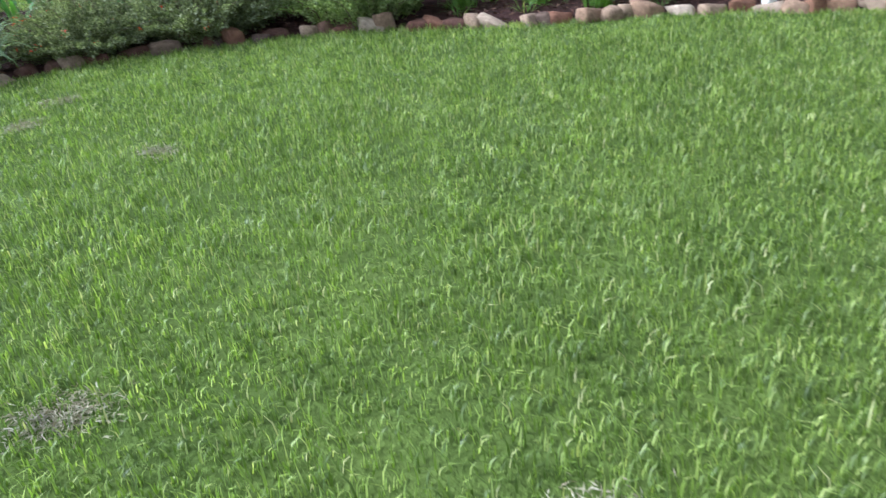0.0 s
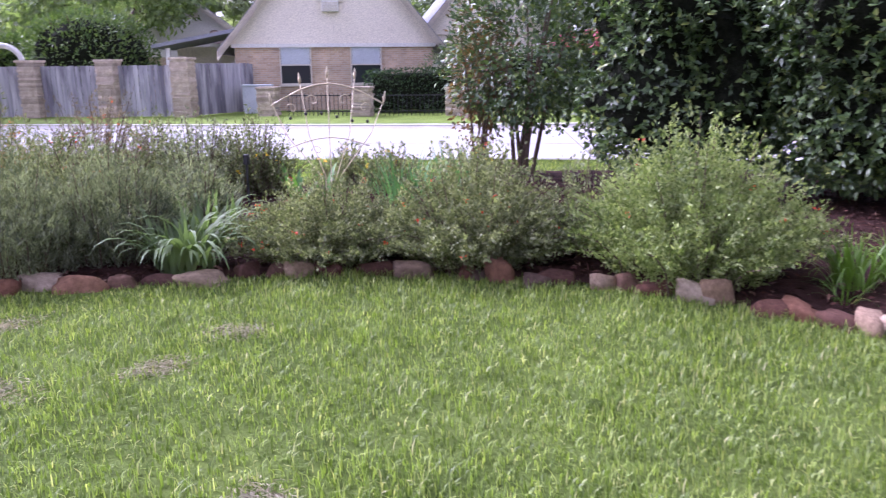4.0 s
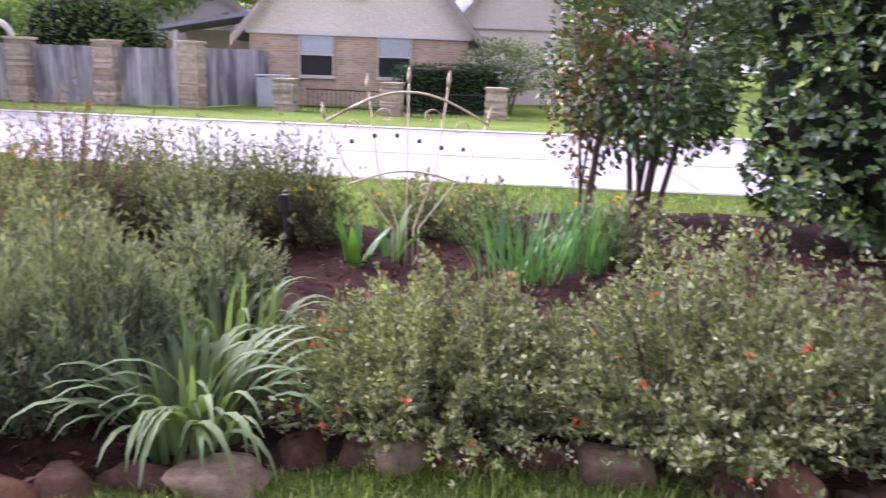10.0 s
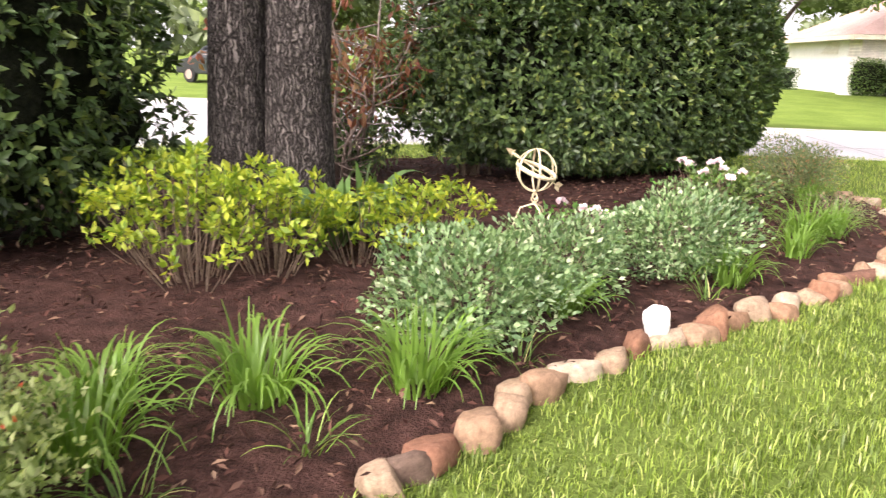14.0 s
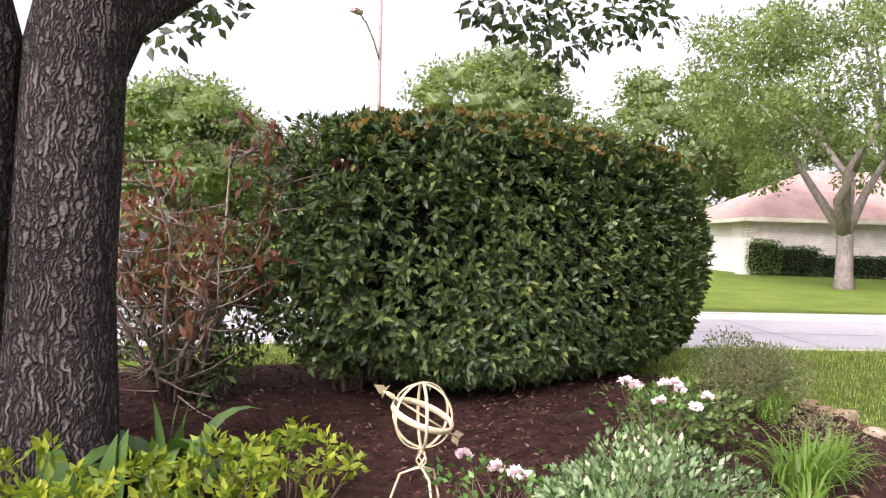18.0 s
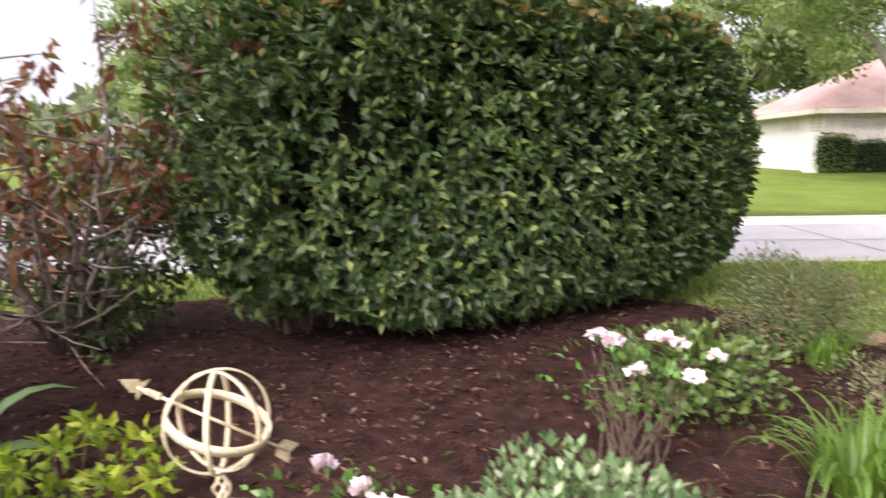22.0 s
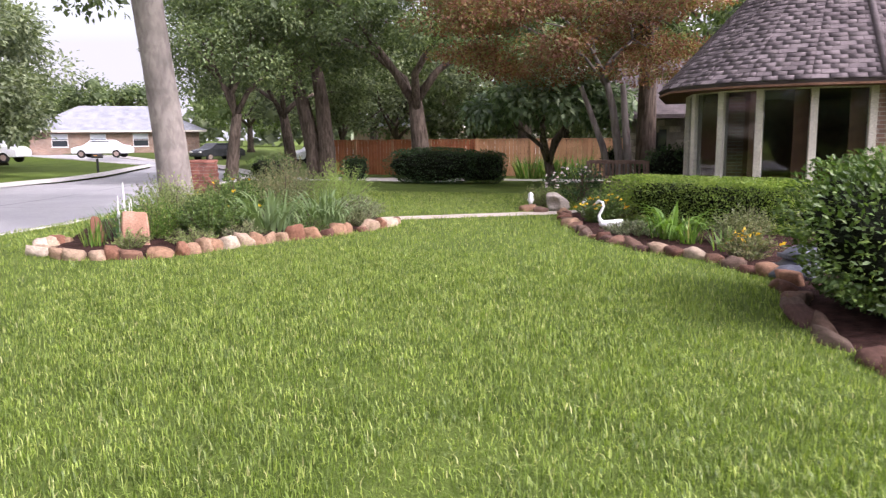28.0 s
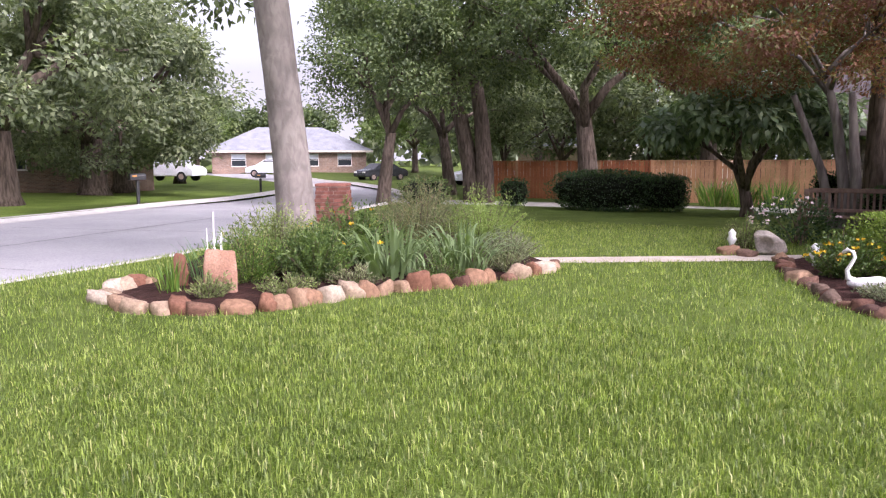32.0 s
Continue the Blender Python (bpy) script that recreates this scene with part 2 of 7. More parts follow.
# opaque panes: the dimness of the interior behind is put into their colour
m_glass = glass_mat("dark_window_glass", (0.03, 0.035, 0.04))
m_blind = surface("window_blind", (0.46, 0.50, 0.54), (0.56, 0.60, 0.63), 3, 60, 0.6, 0.3, 0.1)
def stained_boards(name, mid, pale):
    """Weathered boards: grey, streaked along the grain, with pale run-down stains."""
    m, nt, b = start_mat(name, 0.92, 0.12)
    g = nt.nodes.new("ShaderNodeNewGeometry")
    cols = []
    for scale, stretch in ((2.6, 0.22), (16, 0.06)):
        mp = nt.nodes.new("ShaderNodeMapping")
        mp.inputs["Scale"].default_value = (1, 1, stretch)
        nt.links.new(g.outputs["Position"], mp.inputs["Vector"])
        n = nt.nodes.new("ShaderNodeTexNoise")
        n.inputs["Scale"].default_value, n.inputs["Detail"].default_value = scale, 4
        nt.links.new(mp.outputs[0], n.inputs["Vector"])
        cols.append(n.outputs["Fac"])
    r = ramp_node(nt, [(0.42, mid), (0.56, pale)])
    nt.links.new(cols[0], r.inputs[0])
    r2 = ramp_node(nt, [(0.3, (0.6, 0.6, 0.62)), (0.7, (1.12, 1.1, 1.1))])
    nt.links.new(cols[1], r2.inputs[0])
    oi = nt.nodes.new("ShaderNodeObjectInfo")
    r3 = ramp_node(nt, [(0.0, (0.8, 0.8, 0.82)), (1.0, (1.12, 1.12, 1.12))])
    nt.links.new(oi.outputs["Random"], r3.inputs[0])
    nt.links.new(mixed(nt, 1.0, mixed(nt, 0.9, r.outputs[0], r2.outputs[0], 'MULTIPLY'), r3.outputs[0], 'MULTIPLY'), b.inputs["Base Color"])
    add_bump(nt, b, cols[1], 0.4, 0.006)
    return m


m_fence = stained_boards("weathered_grey_fence", (0.23, 0.22, 0.245), (0.47, 0.46, 0.47))
m_cedar = surface("red_cedar_fence", (0.36, 0.125, 0.062), (0.50, 0.19, 0.09), 1.5, 40, 0.8, 0.2, 0.3, 0.005, vary=0.15)
m_cedarpale = surface("pale_cedar_fence", (0.44, 0.23, 0.125), (0.58, 0.33, 0.19), 1.5, 40, 0.8, 0.2, 0.3, 0.005, vary=0.12)
m_stack = surface("stacked_stone", (0.36, 0.29, 0.22), (0.58, 0.49, 0.39), 7, 60, 0.9, 0.2, 0.6, 0.01, vary=0.25)
m_redbrick = surface("dark_red_brick", (0.16, 0.06, 0.045), (0.34, 0.16, 0.12), 8, 80, 0.9, 0.2, 0.6, 0.006, vary=0.35)
m_mortar = surface("mortar", (0.34, 0.30, 0.26), (0.45, 0.41, 0.36), 8, 80, 0.95, 0.1, 0.4)
m_ivory = surface("ivory_metal", (0.62, 0.52, 0.33), (0.76, 0.66, 0.45), 8, 90, 0.45, 0.4, 0.15, 0.002)
m_swan = surface("white_swan_paint", (0.72, 0.71, 0.69), (0.82, 0.81, 0.79), 6, 60, 0.5, 0.4, 0.15, 0.003)
m_orange = surface("orange_beak", (0.55, 0.24, 0.05), (0.65, 0.32, 0.08), 6, 60, 0.5)
m_black = surface("black_metal", (0.015, 0.015, 0.016), (0.035, 0.035, 0.036), 6, 60, 0.5, 0.4, 0.1)
m_bench = surface("grey_brown_bench_wood", (0.12, 0.075, 0.055), (0.22, 0.15, 0.115), 6, 60, 0.85, 0.2, 0.4, 0.004, vary=0.15)
m_bag = surface("dark_plastic_bag", (0.03, 0.035, 0.05), (0.16, 0.17, 0.21), 6, 40, 0.35, 0.5, 0.4, 0.01)
m_carwhite = surface("white_car_paint", (0.72, 0.73, 0.75), (0.78, 0.79, 0.81), 2, 60, 0.25, 0.5, 0.0)
m_carblack = surface("dark_car_paint", (0.02, 0.022, 0.025), (0.04, 0.042, 0.046), 2, 60, 0.25, 0.5, 0.0)
m_tyre = surface("tyre_rubber", (0.015, 0.015, 0.015), (0.03, 0.03, 0.03), 6, 60, 0.9, 0.2, 0.2)
m_steel = surface("galvanised_pole", (0.24, 0.18, 0.15), (0.34, 0.26, 0.22), 3, 60, 0.6, 0.4, 0.1)
m_wood = surface("brown_window_wood", (0.14, 0.07, 0.04), (0.24, 0.13, 0.08), 6, 60, 0.7, 0.3, 0.2)
m_fieldstone = surface("tan_field_stone", (0.38, 0.33, 0.28), (0.62, 0.55, 0.47), 3, 30, 0.95, 0.15, 0.8, 0.03, vary=0.3)

DARK_HEDGE = [(0, (0.030, 0.058, 0.020)), (0.55, (0.062, 0.108, 0.034)), (0.9, (0.125, 0.19, 0.055)), (1, (0.26, 0.30, 0.08))]
l_hedge = leaf_mat("hedge_leaves", DARK_HEDGE, 0.4, 0.45, 0.18, 1.2)
l_rust = leaf_mat("rusty_leaves", [(0, (0.10, 0.035, 0.026)), (0.55, (0.20, 0.072, 0.048)), (0.85, (0.26, 0.14, 0.085)), (1, (0.10, 0.11, 0.03))], 0.6, 0.3, 0.3, 2)
l_gold = leaf_mat("golden_leaves", [(0, (0.10, 0.17, 0.02)), (0.5, (0.21, 0.285, 0.03)), (1, (0.39, 0.42, 0.05))], 0.5, 0.35, 0.4, 2)
l_sage = leaf_mat("grey_green_leaves", [(0, (0.11, 0.13, 0.085)), (0.5, (0.20, 0.225, 0.15)), (1, (0.33, 0.355, 0.255))], 0.75, 0.2, 0.25, 2)
l_salvia = leaf_mat("salvia_leaves", [(0, (0.09, 0.105, 0.05)), (0.5, (0.16, 0.18, 0.095)), (0.88, (0.25, 0.27, 0.16)), (1, (0.36, 0.37, 0.25))], 0.65, 0.25, 0.3, 2)
l_salvia2 = leaf_mat("pale_salvia_leaves", [(0, (0.11, 0.15, 0.05)), (0.5, (0.20, 0.25, 0.10)), (1, (0.34, 0.38, 0.19))], 0.65, 0.25, 0.35, 2)
l_feather = leaf_mat("feathery_leaves", [(0, (0.12, 0.14, 0.075)), (0.6, (0.19, 0.215, 0.12)), (0.9, (0.26, 0.25, 0.155)), (1, (0.34, 0.24, 0.17))], 0.85, 0.1, 0.3, 1.5)
l_pitt = leaf_mat("blue_green_leaves", [(0, (0.06, 0.12, 0.045)), (0.5, (0.125, 0.205, 0.085)), (0.88, (0.22, 0.31, 0.16)), (1, (0.42, 0.46, 0.33))], 0.45, 0.4, 0.25, 3)
l_strap = leaf_mat("strap_leaves", [(0, (0.065, 0.115, 0.04)), (0.5, (0.13, 0.195, 0.085)), (1, (0.31, 0.37, 0.21))], 0.5, 0.25, 0.3, 3)
l_daylily = leaf_mat("daylily_leaves", [(0, (0.06, 0.125, 0.02)), (0.6, (0.12, 0.215, 0.035)), (0.88, (0.22, 0.31, 0.068)), (1, (0.45, 0.39, 0.20))], 0.45, 0.4, 0.35, 3)
l_iris = leaf_mat("iris_leaves", [(0, (0.07, 0.17, 0.07)), (1, (0.15, 0.29, 0.12))], 0.45, 0.4, 0.3, 3)
l_broad = leaf_mat("broad_leaves", [(0, (0.05, 0.14, 0.03)), (1, (0.13, 0.28, 0.05))], 0.4, 0.45, 0.3, 3)
l_box = leaf_mat("boxwood_leaves", [(0, (0.045, 0.085, 0.02)), (0.6, (0.09, 0.15, 0.035)), (1, (0.16, 0.225, 0.055))], 0.45, 0.4, 0.22, 2)
l_boxd = leaf_mat("dark_shrub_leaves", [(0, (0.02, 0.05, 0.018)), (1, (0.06, 0.11, 0.035))], 0.5, 0.35, 0.2, 2)
l_oak = leaf_mat("oak_leaves", [(0, (0.07, 0.10, 0.048)), (0.6, (0.13, 0.175, 0.082)), (1, (0.23, 0.28, 0.135))], 0.5, 0.35, 0.38, 0.45, 0.55, 1.3)
l_oakgrey = leaf_mat("grey_oak_leaves", [(0, (0.095, 0.12, 0.078)), (0.6, (0.18, 0.215, 0.138)), (1, (0.29, 0.325, 0.22))], 0.6, 0.3, 0.38, 0.45, 0.6, 1.3)
l_light = leaf_mat("light_leaves", [(0, (0.09, 0.13, 0.05)), (0.6, (0.17, 0.225, 0.10)), (1, (0.26, 0.31, 0.16))], 0.5, 0.35, 0.5, 0.5)
l_oakdark = leaf_mat("dark_oak_leaves", [(0, (0.025, 0.045, 0.018)), (1, (0.08, 0.12, 0.045))], 0.45, 0.4, 0.25, 1)
l_hedgebox = leaf_mat("clipped_box_leaves", [(0, (0.085, 0.14, 0.022)), (0.5, (0.16, 0.235, 0.042)), (1, (0.29, 0.37, 0.08))], 0.45, 0.4, 0.35, 3)
l_plum = leaf_mat("deep_green_leaves", [(0, (0.04, 0.09, 0.025)), (1, (0.10, 0.18, 0.05))], 0.35, 0.45, 0.25, 3)
l_maple = leaf_mat("red_maple_leaves", [(0, (0.15, 0.062, 0.05)), (0.5, (0.24, 0.115, 0.082)), (0.75, (0.21, 0.155, 0.078)), (1, (0.16, 0.20, 0.072))], 0.6, 0.2, 0.4, 0.6, 0.62, 1.25)
l_petal = leaf_mat("pink_petals", [(0, (0.74, 0.52, 0.60)), (1, (0.86, 0.78, 0.82))], 0.6, 0.3, 0.04, 3)
l_red = leaf_mat("red_petals", [(0, (0.45, 0.05, 0.03)), (1, (0.65, 0.10, 0.05))], 0.6, 0.3, 0.3, 3)
l_yellow = leaf_mat("yellow_petals", [(0, (0.65, 0.35, 0.02)), (1, (0.8, 0.55, 0.04))], 0.6, 0.3, 0.3, 3)
l_bronze = leaf_mat("bronze_leaves", [(0, (0.06, 0.07, 0.03)), (0.5, (0.13, 0.085, 0.045)), (1, (0.24, 0.12, 0.065))], 0.5, 0.35, 0.25, 2)
l_tip = leaf_mat("rusty_orange_tips", [(0, (0.34, 0.13, 0.07)), (1, (0.52, 0.24, 0.14))], 0.7, 0.2, 0.3, 2)
l_tipleaf = leaf_mat("new_hedge_leaves", [(0, (0.10, 0.12, 0.03)), (0.6, (0.22, 0.16, 0.05)), (1, (0.34, 0.17, 0.07))], 0.5, 0.35, 0.35, 2)
l_magenta = leaf_mat("magenta_blossom", [(0, (0.30, 0.05, 0.12)), (1, (0.5, 0.12, 0.22))], 0.6, 0.3, 0.3, 2)
l_mulch = leaf_mat("bark_chips", [(0, (0.03, 0.013, 0.010)), (0.7, (0.085, 0.038, 0.030)), (1, (0.20, 0.13, 0.09))], 0.9, 0.15, 0.0, 3)


def stone_mat(name, stops):
    m, nt, b = start_mat(name, 0.92, 0.2)
    oi = nt.nodes.new("ShaderNodeObjectInfo")
    r = ramp_node(nt, stops)
    nt.links.new(oi.outputs["Random"], r.inputs[0])
    big, small = noise_fac(nt, 7, 4), noise_fac(nt, 60, 4)
    r1 = ramp_node(nt, [(0.3, (0.62, 0.58, 0.55)), (0.7, (1.15, 1.1, 1.05))])
    nt.links.new(big.outputs["Fac"], r1.inputs[0])
    r2 = ramp_node(nt, [(0.3, (0.75, 0.75, 0.75)), (0.7, (1.12, 1.12, 1.12))])
    nt.links.new(small.outputs["Fac"], r2.inputs[0])
    col = mixed(nt, 1.0, mixed(nt, 1.0, r.outputs[0], r1.outputs[0], 'MULTIPLY'), r2.outputs[0], 'MULTIPLY')
    nt.links.new(col, b.inputs["Base Color"])
    add_bump(nt, b, small.outputs["Fac"], 0.6, 0.012)
    return m


m_stone = stone_mat("tan_sandstone", [(0.0, (0.21, 0.10, 0.068)), (0.3, (0.29, 0.165, 0.105)), (0.55, (0.34, 0.24, 0.165)), (0.85, (0.41, 0.32, 0.235)), (1.0, (0.52, 0.45, 0.37))])
m_redstone = stone_mat("red_sandstone", [(0.0, (0.09, 0.055, 0.047)), (0.35, (0.17, 0.085, 0.06)), (0.65, (0.135, 0.1, 0.08)), (0.9, (0.22, 0.125, 0.088)), (1.0, (0.31, 0.25, 0.19))])


m_slab = surface("red_tan_slab", (0.30, 0.155, 0.10), (0.42, 0.26, 0.185), 5, 50, 0.92, 0.15, 0.6, 0.012)


# ---- building tools ----
rng = np.random.default_rng(7)


def smooth(a, b, v):
    u = min(1.0, max(0.0, (v - a) / (b - a)))
    return u * u * (3 - 2 * u)


def gz(x, y):
    """Height of the ground: level round the beds, falling a little to the south, rising behind the east kerb."""
    z = -0.28 * smooth(-19, -33, y)
    if x > 20:
        z += 0.45 * smooth(2.0, 14.0, x - east_kerb_x(y))
    return z


def east_kerb_x(y):
    pts = EAST_FAR
    if y >= pts[0][1]:
        return pts[0][0]
    for (x0, y0), (x1, y1) in zip(pts, pts[1:]):
        if y0 >= y >= y1:
            return x0 + (x1 - x0) * (y0 - y) / (y0 - y1)
    return pts[-1][0]


EAST_FAR = [(20.6, 6.0), (21.0, 2.0), (22.9, -3.2), (25.5, -8.0), (26.8, -12.0), (28.3, -18.0), (31.3, -26.0), (35.2, -33.7), (41.0, -47.0)]


def np_mesh(name, verts, quads=None, tris=None, smooth_faces=False):
    """A mesh from arrays of corners and faces."""
    me = bpy.data.meshes.new(name)
    v = np.asarray(verts, np.float32).reshape(-1, 3)
    loops, starts, n = [], [], 0
    for f, k in ((quads, 4), (tris, 3)):
        if f is not None and len(f):
            f = np.asarray(f, np.int32).reshape(-1, k)
            loops.append(f.ravel())
            starts.append(n + np.arange(len(f), dtype=np.int32) * k)
            n += f.size
    loops, starts = np.concatenate(loops), np.concatenate(starts)
    me.vertices.add(len(v))
    me.vertices.foreach_set("co", v.ravel())
    me.loops.add(len(loops))
    me.loops.foreach_set("vertex_index", loops)
    me.polygons.add(len(starts))
    me.polygons.foreach_set("loop_start", starts)
    me.update(calc_edges=True)
    if smooth_faces:
        me.polygons.foreach_set("use_smooth", np.ones(len(starts), bool))
    me.validate()
    return me


def part(name, me, material, parent=None, label="", m=None):
    """Links a mesh or bmesh as one object under a thing or a part."""
    if isinstance(me, bmesh.types.BMesh):
        bm, me = me, bpy.data.meshes.new(name)
        bm.to_mesh(me)
        bm.free()
    if not me.materials:
        me.materials.append(material)
    ob = new(name, me)
    if parent is not None:
        ob.parent = parent
    if m is not None:
        ob.matrix_basis = m
    if label:
        ob["label"] = label
    return ob


def thing(name, label, category, x=0, y=0, z=0, rz=0, group="", kind=""):
    ob = new(name)
    ob.empty_display_size = 0.2
    ob.matrix_basis = pose(x, y, z, 0, 0, rz)
    return tagged(ob, label, category, group, kind)


def box(bm, x0, y0, z0, x1, y1, z1, bevel=0.0):
    r = bmesh.ops.create_cube(bm, size=1, matrix=Matrix.LocRotScale(((x0 + x1) / 2, (y0 + y1) / 2, (z0 + z1) / 2), None, (abs(x1 - x0), abs(y1 - y0), abs(z1 - z0))))
    if bevel:
        es = list({e for v in r["verts"] for e in v.link_edges})
        bmesh.ops.bevel(bm, geom=es, offset=bevel, segments=2, affect='EDGES', profile=0.6)
    return bm


def boxm(x0, y0, z0, x1, y1, z1, bevel=0.0):
    return box(bmesh.new(), x0, y0, z0, x1, y1, z1, bevel)


def tube(bm, pts, radii, seg=8, caps=True):
    """A tapered round limb along points."""
    rings = []
    pts = [Vector(p) for p in pts]
    for i, p in enumerate(pts):
        d = (pts[min(i + 1, len(pts) - 1)] - pts[max(i - 1, 0)]).normalized()
        a = d.orthogonal().normalized() if abs(d.z) < 0.99 else Vector((1, 0, 0))
        a = (Vector((1, 0.13, 0)) - d * d.dot(Vector((1, 0.13, 0)))).normalized() if abs(d.x) < 0.9 else a
        b = d.cross(a)
        r = radii[i] if hasattr(radii, "__len__") else radii
        rings.append([bm.verts.new(p + (a * math.cos(t) + b * math.sin(t)) * r) for t in (2 * math.pi * k / seg for k in range(seg))])
    for u, v in zip(rings, rings[1:]):
        for k in range(seg):
            f = bm.faces.new((u[k], u[(k + 1) % seg], v[(k + 1) % seg], v[k]))
            f.smooth = True
    if caps:
        bm.faces.new(rings[0][::-1])
        bm.faces.new(rings[-1])
    return bm


def prism(bm, poly, z0, z1):
    lo = [bm.verts.new((x, y, z0)) for x, y in poly]
    hi = [bm.verts.new((x, y, z1)) for x, y in poly]
    n = len(poly)
    for k in range(n):
        bm.faces.new((lo[k], lo[(k + 1) % n], hi[(k + 1) % n], hi[k]))
    bm.faces.new(hi)
    bm.faces.new(lo[::-1])
    bmesh.ops.recalc_face_normals(bm, faces=bm.faces)
    return bm


def unit(a):
    return a / np.maximum(np.linalg.norm(a, axis=-1, keepdims=True), 1e-9)


def leaf_cloud(pos, direction, length, ratio=0.5, fold=0.25, normal=None, jitter=0.3):
    """Folded lozenge leaves: one at each place, pointing along its direction. Returns corners and triangles."""
    n = len(pos)
    d = unit(direction)
    ref = rng.normal(size=(n, 3)) if normal is None else normal + rng.normal(size=(n, 3)) * jitter
    side = unit(np.cross(d, ref))
    up = np.cross(side, d)
    L = (length * rng.uniform(0.7, 1.25, n))[:, None]
    w = L * ratio * 0.5
    mid = pos + d * L * 0.45
    tip = pos + d * L - up * L * 0.12
    left = mid - side * w + up * w * fold
    right = mid + side * w + up * w * fold
    v = np.stack([pos, right, tip, left], 1).reshape(-1, 3)
    i = np.arange(n)[:, None] * 4
    t = np.concatenate([i + [0, 1, 2], i + [0, 2, 3]], 1).reshape(-1, 3)
    return v, t


def join_clouds(clouds):
    vs, ts, n = [], [], 0
    for v, t in clouds:
        vs.append(v)
        ts.append(t + n)
        n += len(v)
    return np.concatenate(vs), np.concatenate(ts)


def ball_dirs(n, up_only=False):
    d = unit(rng.normal(size=(n, 3)))
    if up_only:
        d[:, 2] = np.abs(d[:, 2])
    return d


def lumpy(d, seed, amount=0.18, freq=2.2):
    """A radius factor for each direction: an uneven outline."""
    out = np.ones(len(d))
    g = np.random.default_rng(seed)
    for k in range(5):
        w = g.normal(size=3) * freq * (1 + 0.6 * k)
        out += amount / (1 + 0.5 * k) * np.sin(d @ w + g.uniform(0, 6.3))
    return out


def strip_blades(n, base_r, length, width, arch, segs=5, lean=(0.05, 0.5), seed=0, keel=0.25, base=None):
    """Arching strap leaves from a crown. Returns corners, quads."""
    g = np.random.default_rng(seed)
    az = g.uniform(0, 2 * np.pi, n)
    start = np.stack([np.cos(az), np.sin(az), np.zeros(n)], 1) * (base_r * np.sqrt(g.uniform(0, 1, n)))[:, None]
    if base is not None:
        start = start + base
    az = az + g.normal(0, 0.5, n)
    L, W = length * g.uniform(0.65, 1.15, n), width * g.uniform(0.75, 1.2, n)
    a0, a1 = g.uniform(*lean, n), arch * g.uniform(0.5, 1.3, n)
    out = np.stack([np.cos(az), np.sin(az), np.zeros(n)], 1)
    side = np.stack([-np.sin(az), np.cos(az), np.zeros(n)], 1)
    rows, p = [], start.copy()
    for s in range(segs + 1):
        u = s / segs
        ang = a0 + a1 * u ** 1.4
        wid = (W * (0.55 + 0.9 * u - 1.42 * u * u + 0.0)).clip(0.001)[:, None]
        upv = np.stack([-out[:, 0] * np.sin(ang - 1.57), -out[:, 1] * np.sin(ang - 1.57), np.cos(ang - 1.57)], 1)
        k = np.array([0, 0, 1.0]) * wid * keel
        rows.append(np.stack([p - side * wid + k, p, p + side * wid + k], 1))
        step = (out * np.sin(ang)[:, None] + np.array([0, 0, 1]) * np.cos(ang)[:, None]) * (L / segs)[:, None]
        p = p + step
    v = np.stack(rows, 1)
    idx = np.arange(n * (segs + 1) * 3).reshape(n, segs + 1, 3)
    q = np.concatenate([np.stack([idx[:, :-1, c], idx[:, :-1, c + 1], idx[:, 1:, c + 1], idx[:, 1:, c]], -1).reshape(-1, 4) for c in (0, 1)])
    return v.reshape(-1, 3), q


# ---- ground, road, lawns, beds ----
NEAR_EDGE = [(-200, 26), (-80, 13.2), (-50, 12.3), (-32, 11.5), (-22, 10.5), (-14, 9.9), (-3.4, 10.5), (2, 11.2), (6, 11.3), (9, 10.9), (11.2, 9.7), (13, 7), (14, 4.5), (14.8, 2.2), (16, -1.2),
             (16.8, -5), (17.4, -11.5), (18.8, -17), (21.4, -22), (26.3, -33.5), (33.7, -42), (40, -48), (60, -61), (90, -70)]
FAR_EDGE = [(-200, 36), (-80, 21.6), (-50, 18.7), (-34, 17.5), (-26, 16.9), (-14, 16.6), (-9, 17.0), (-0.6, 17.9), (4, 19.3), (9, 22), (13.7, 23.3), (17, 22.3), (19.4, 17), (20.3, 11)] + EAST_FAR[:-1] + [(41, -44.5), (60, -53), (90, -62)]
BED_EDGE = [(-5.75, 4.5), (-5.65, 3.8), (-5.2, 3.2), (-4.1, 2.95), (-3.4, 2.95), (-2.6, 3.2), (-2.07, 3.3), (-1.4, 3.6), (-0.55, 4.02), (0.15, 4.1), (1.0, 4.06), (1.86, 3.9), (2.55, 3.46), (3.0, 3.24), (3.8, 2.95),
            (4.3, 2.85), (4.96, 2.5), (5.6, 2.06), (6.12, 1.76), (6.6, 1.52), (7.6, 1.04), (8.4, 0.82), (8.95, 0.74), (9.6, 0.73), (10.3, 0.86), (10.8, 1.12)]
BED_BACK = [(11.6, 1.9), (12.1, 3.2), (11.2, 6.2), (9.2, 8.6), (6, 9.4), (1.2, 9.6), (-0.6, 8.9), (-1.3, 7.7), (-3.5, 7.4), (-5.0, 6.7), (-5.75, 5.5)]
ISLE_EDGE = [(15.4, -9.6), (15.2, -8.9), (14.75, -8.5), (14.2, -8.32), (13.74, -8.38), (13.4, -8.55), (13.1, -8.85), (12.95, -9.3), (12.72, -9.9), (12.4, -10.5), (12.05, -11.1), (11.68, -11.8), (11.55, -12.5), (11.6, -13.15)]
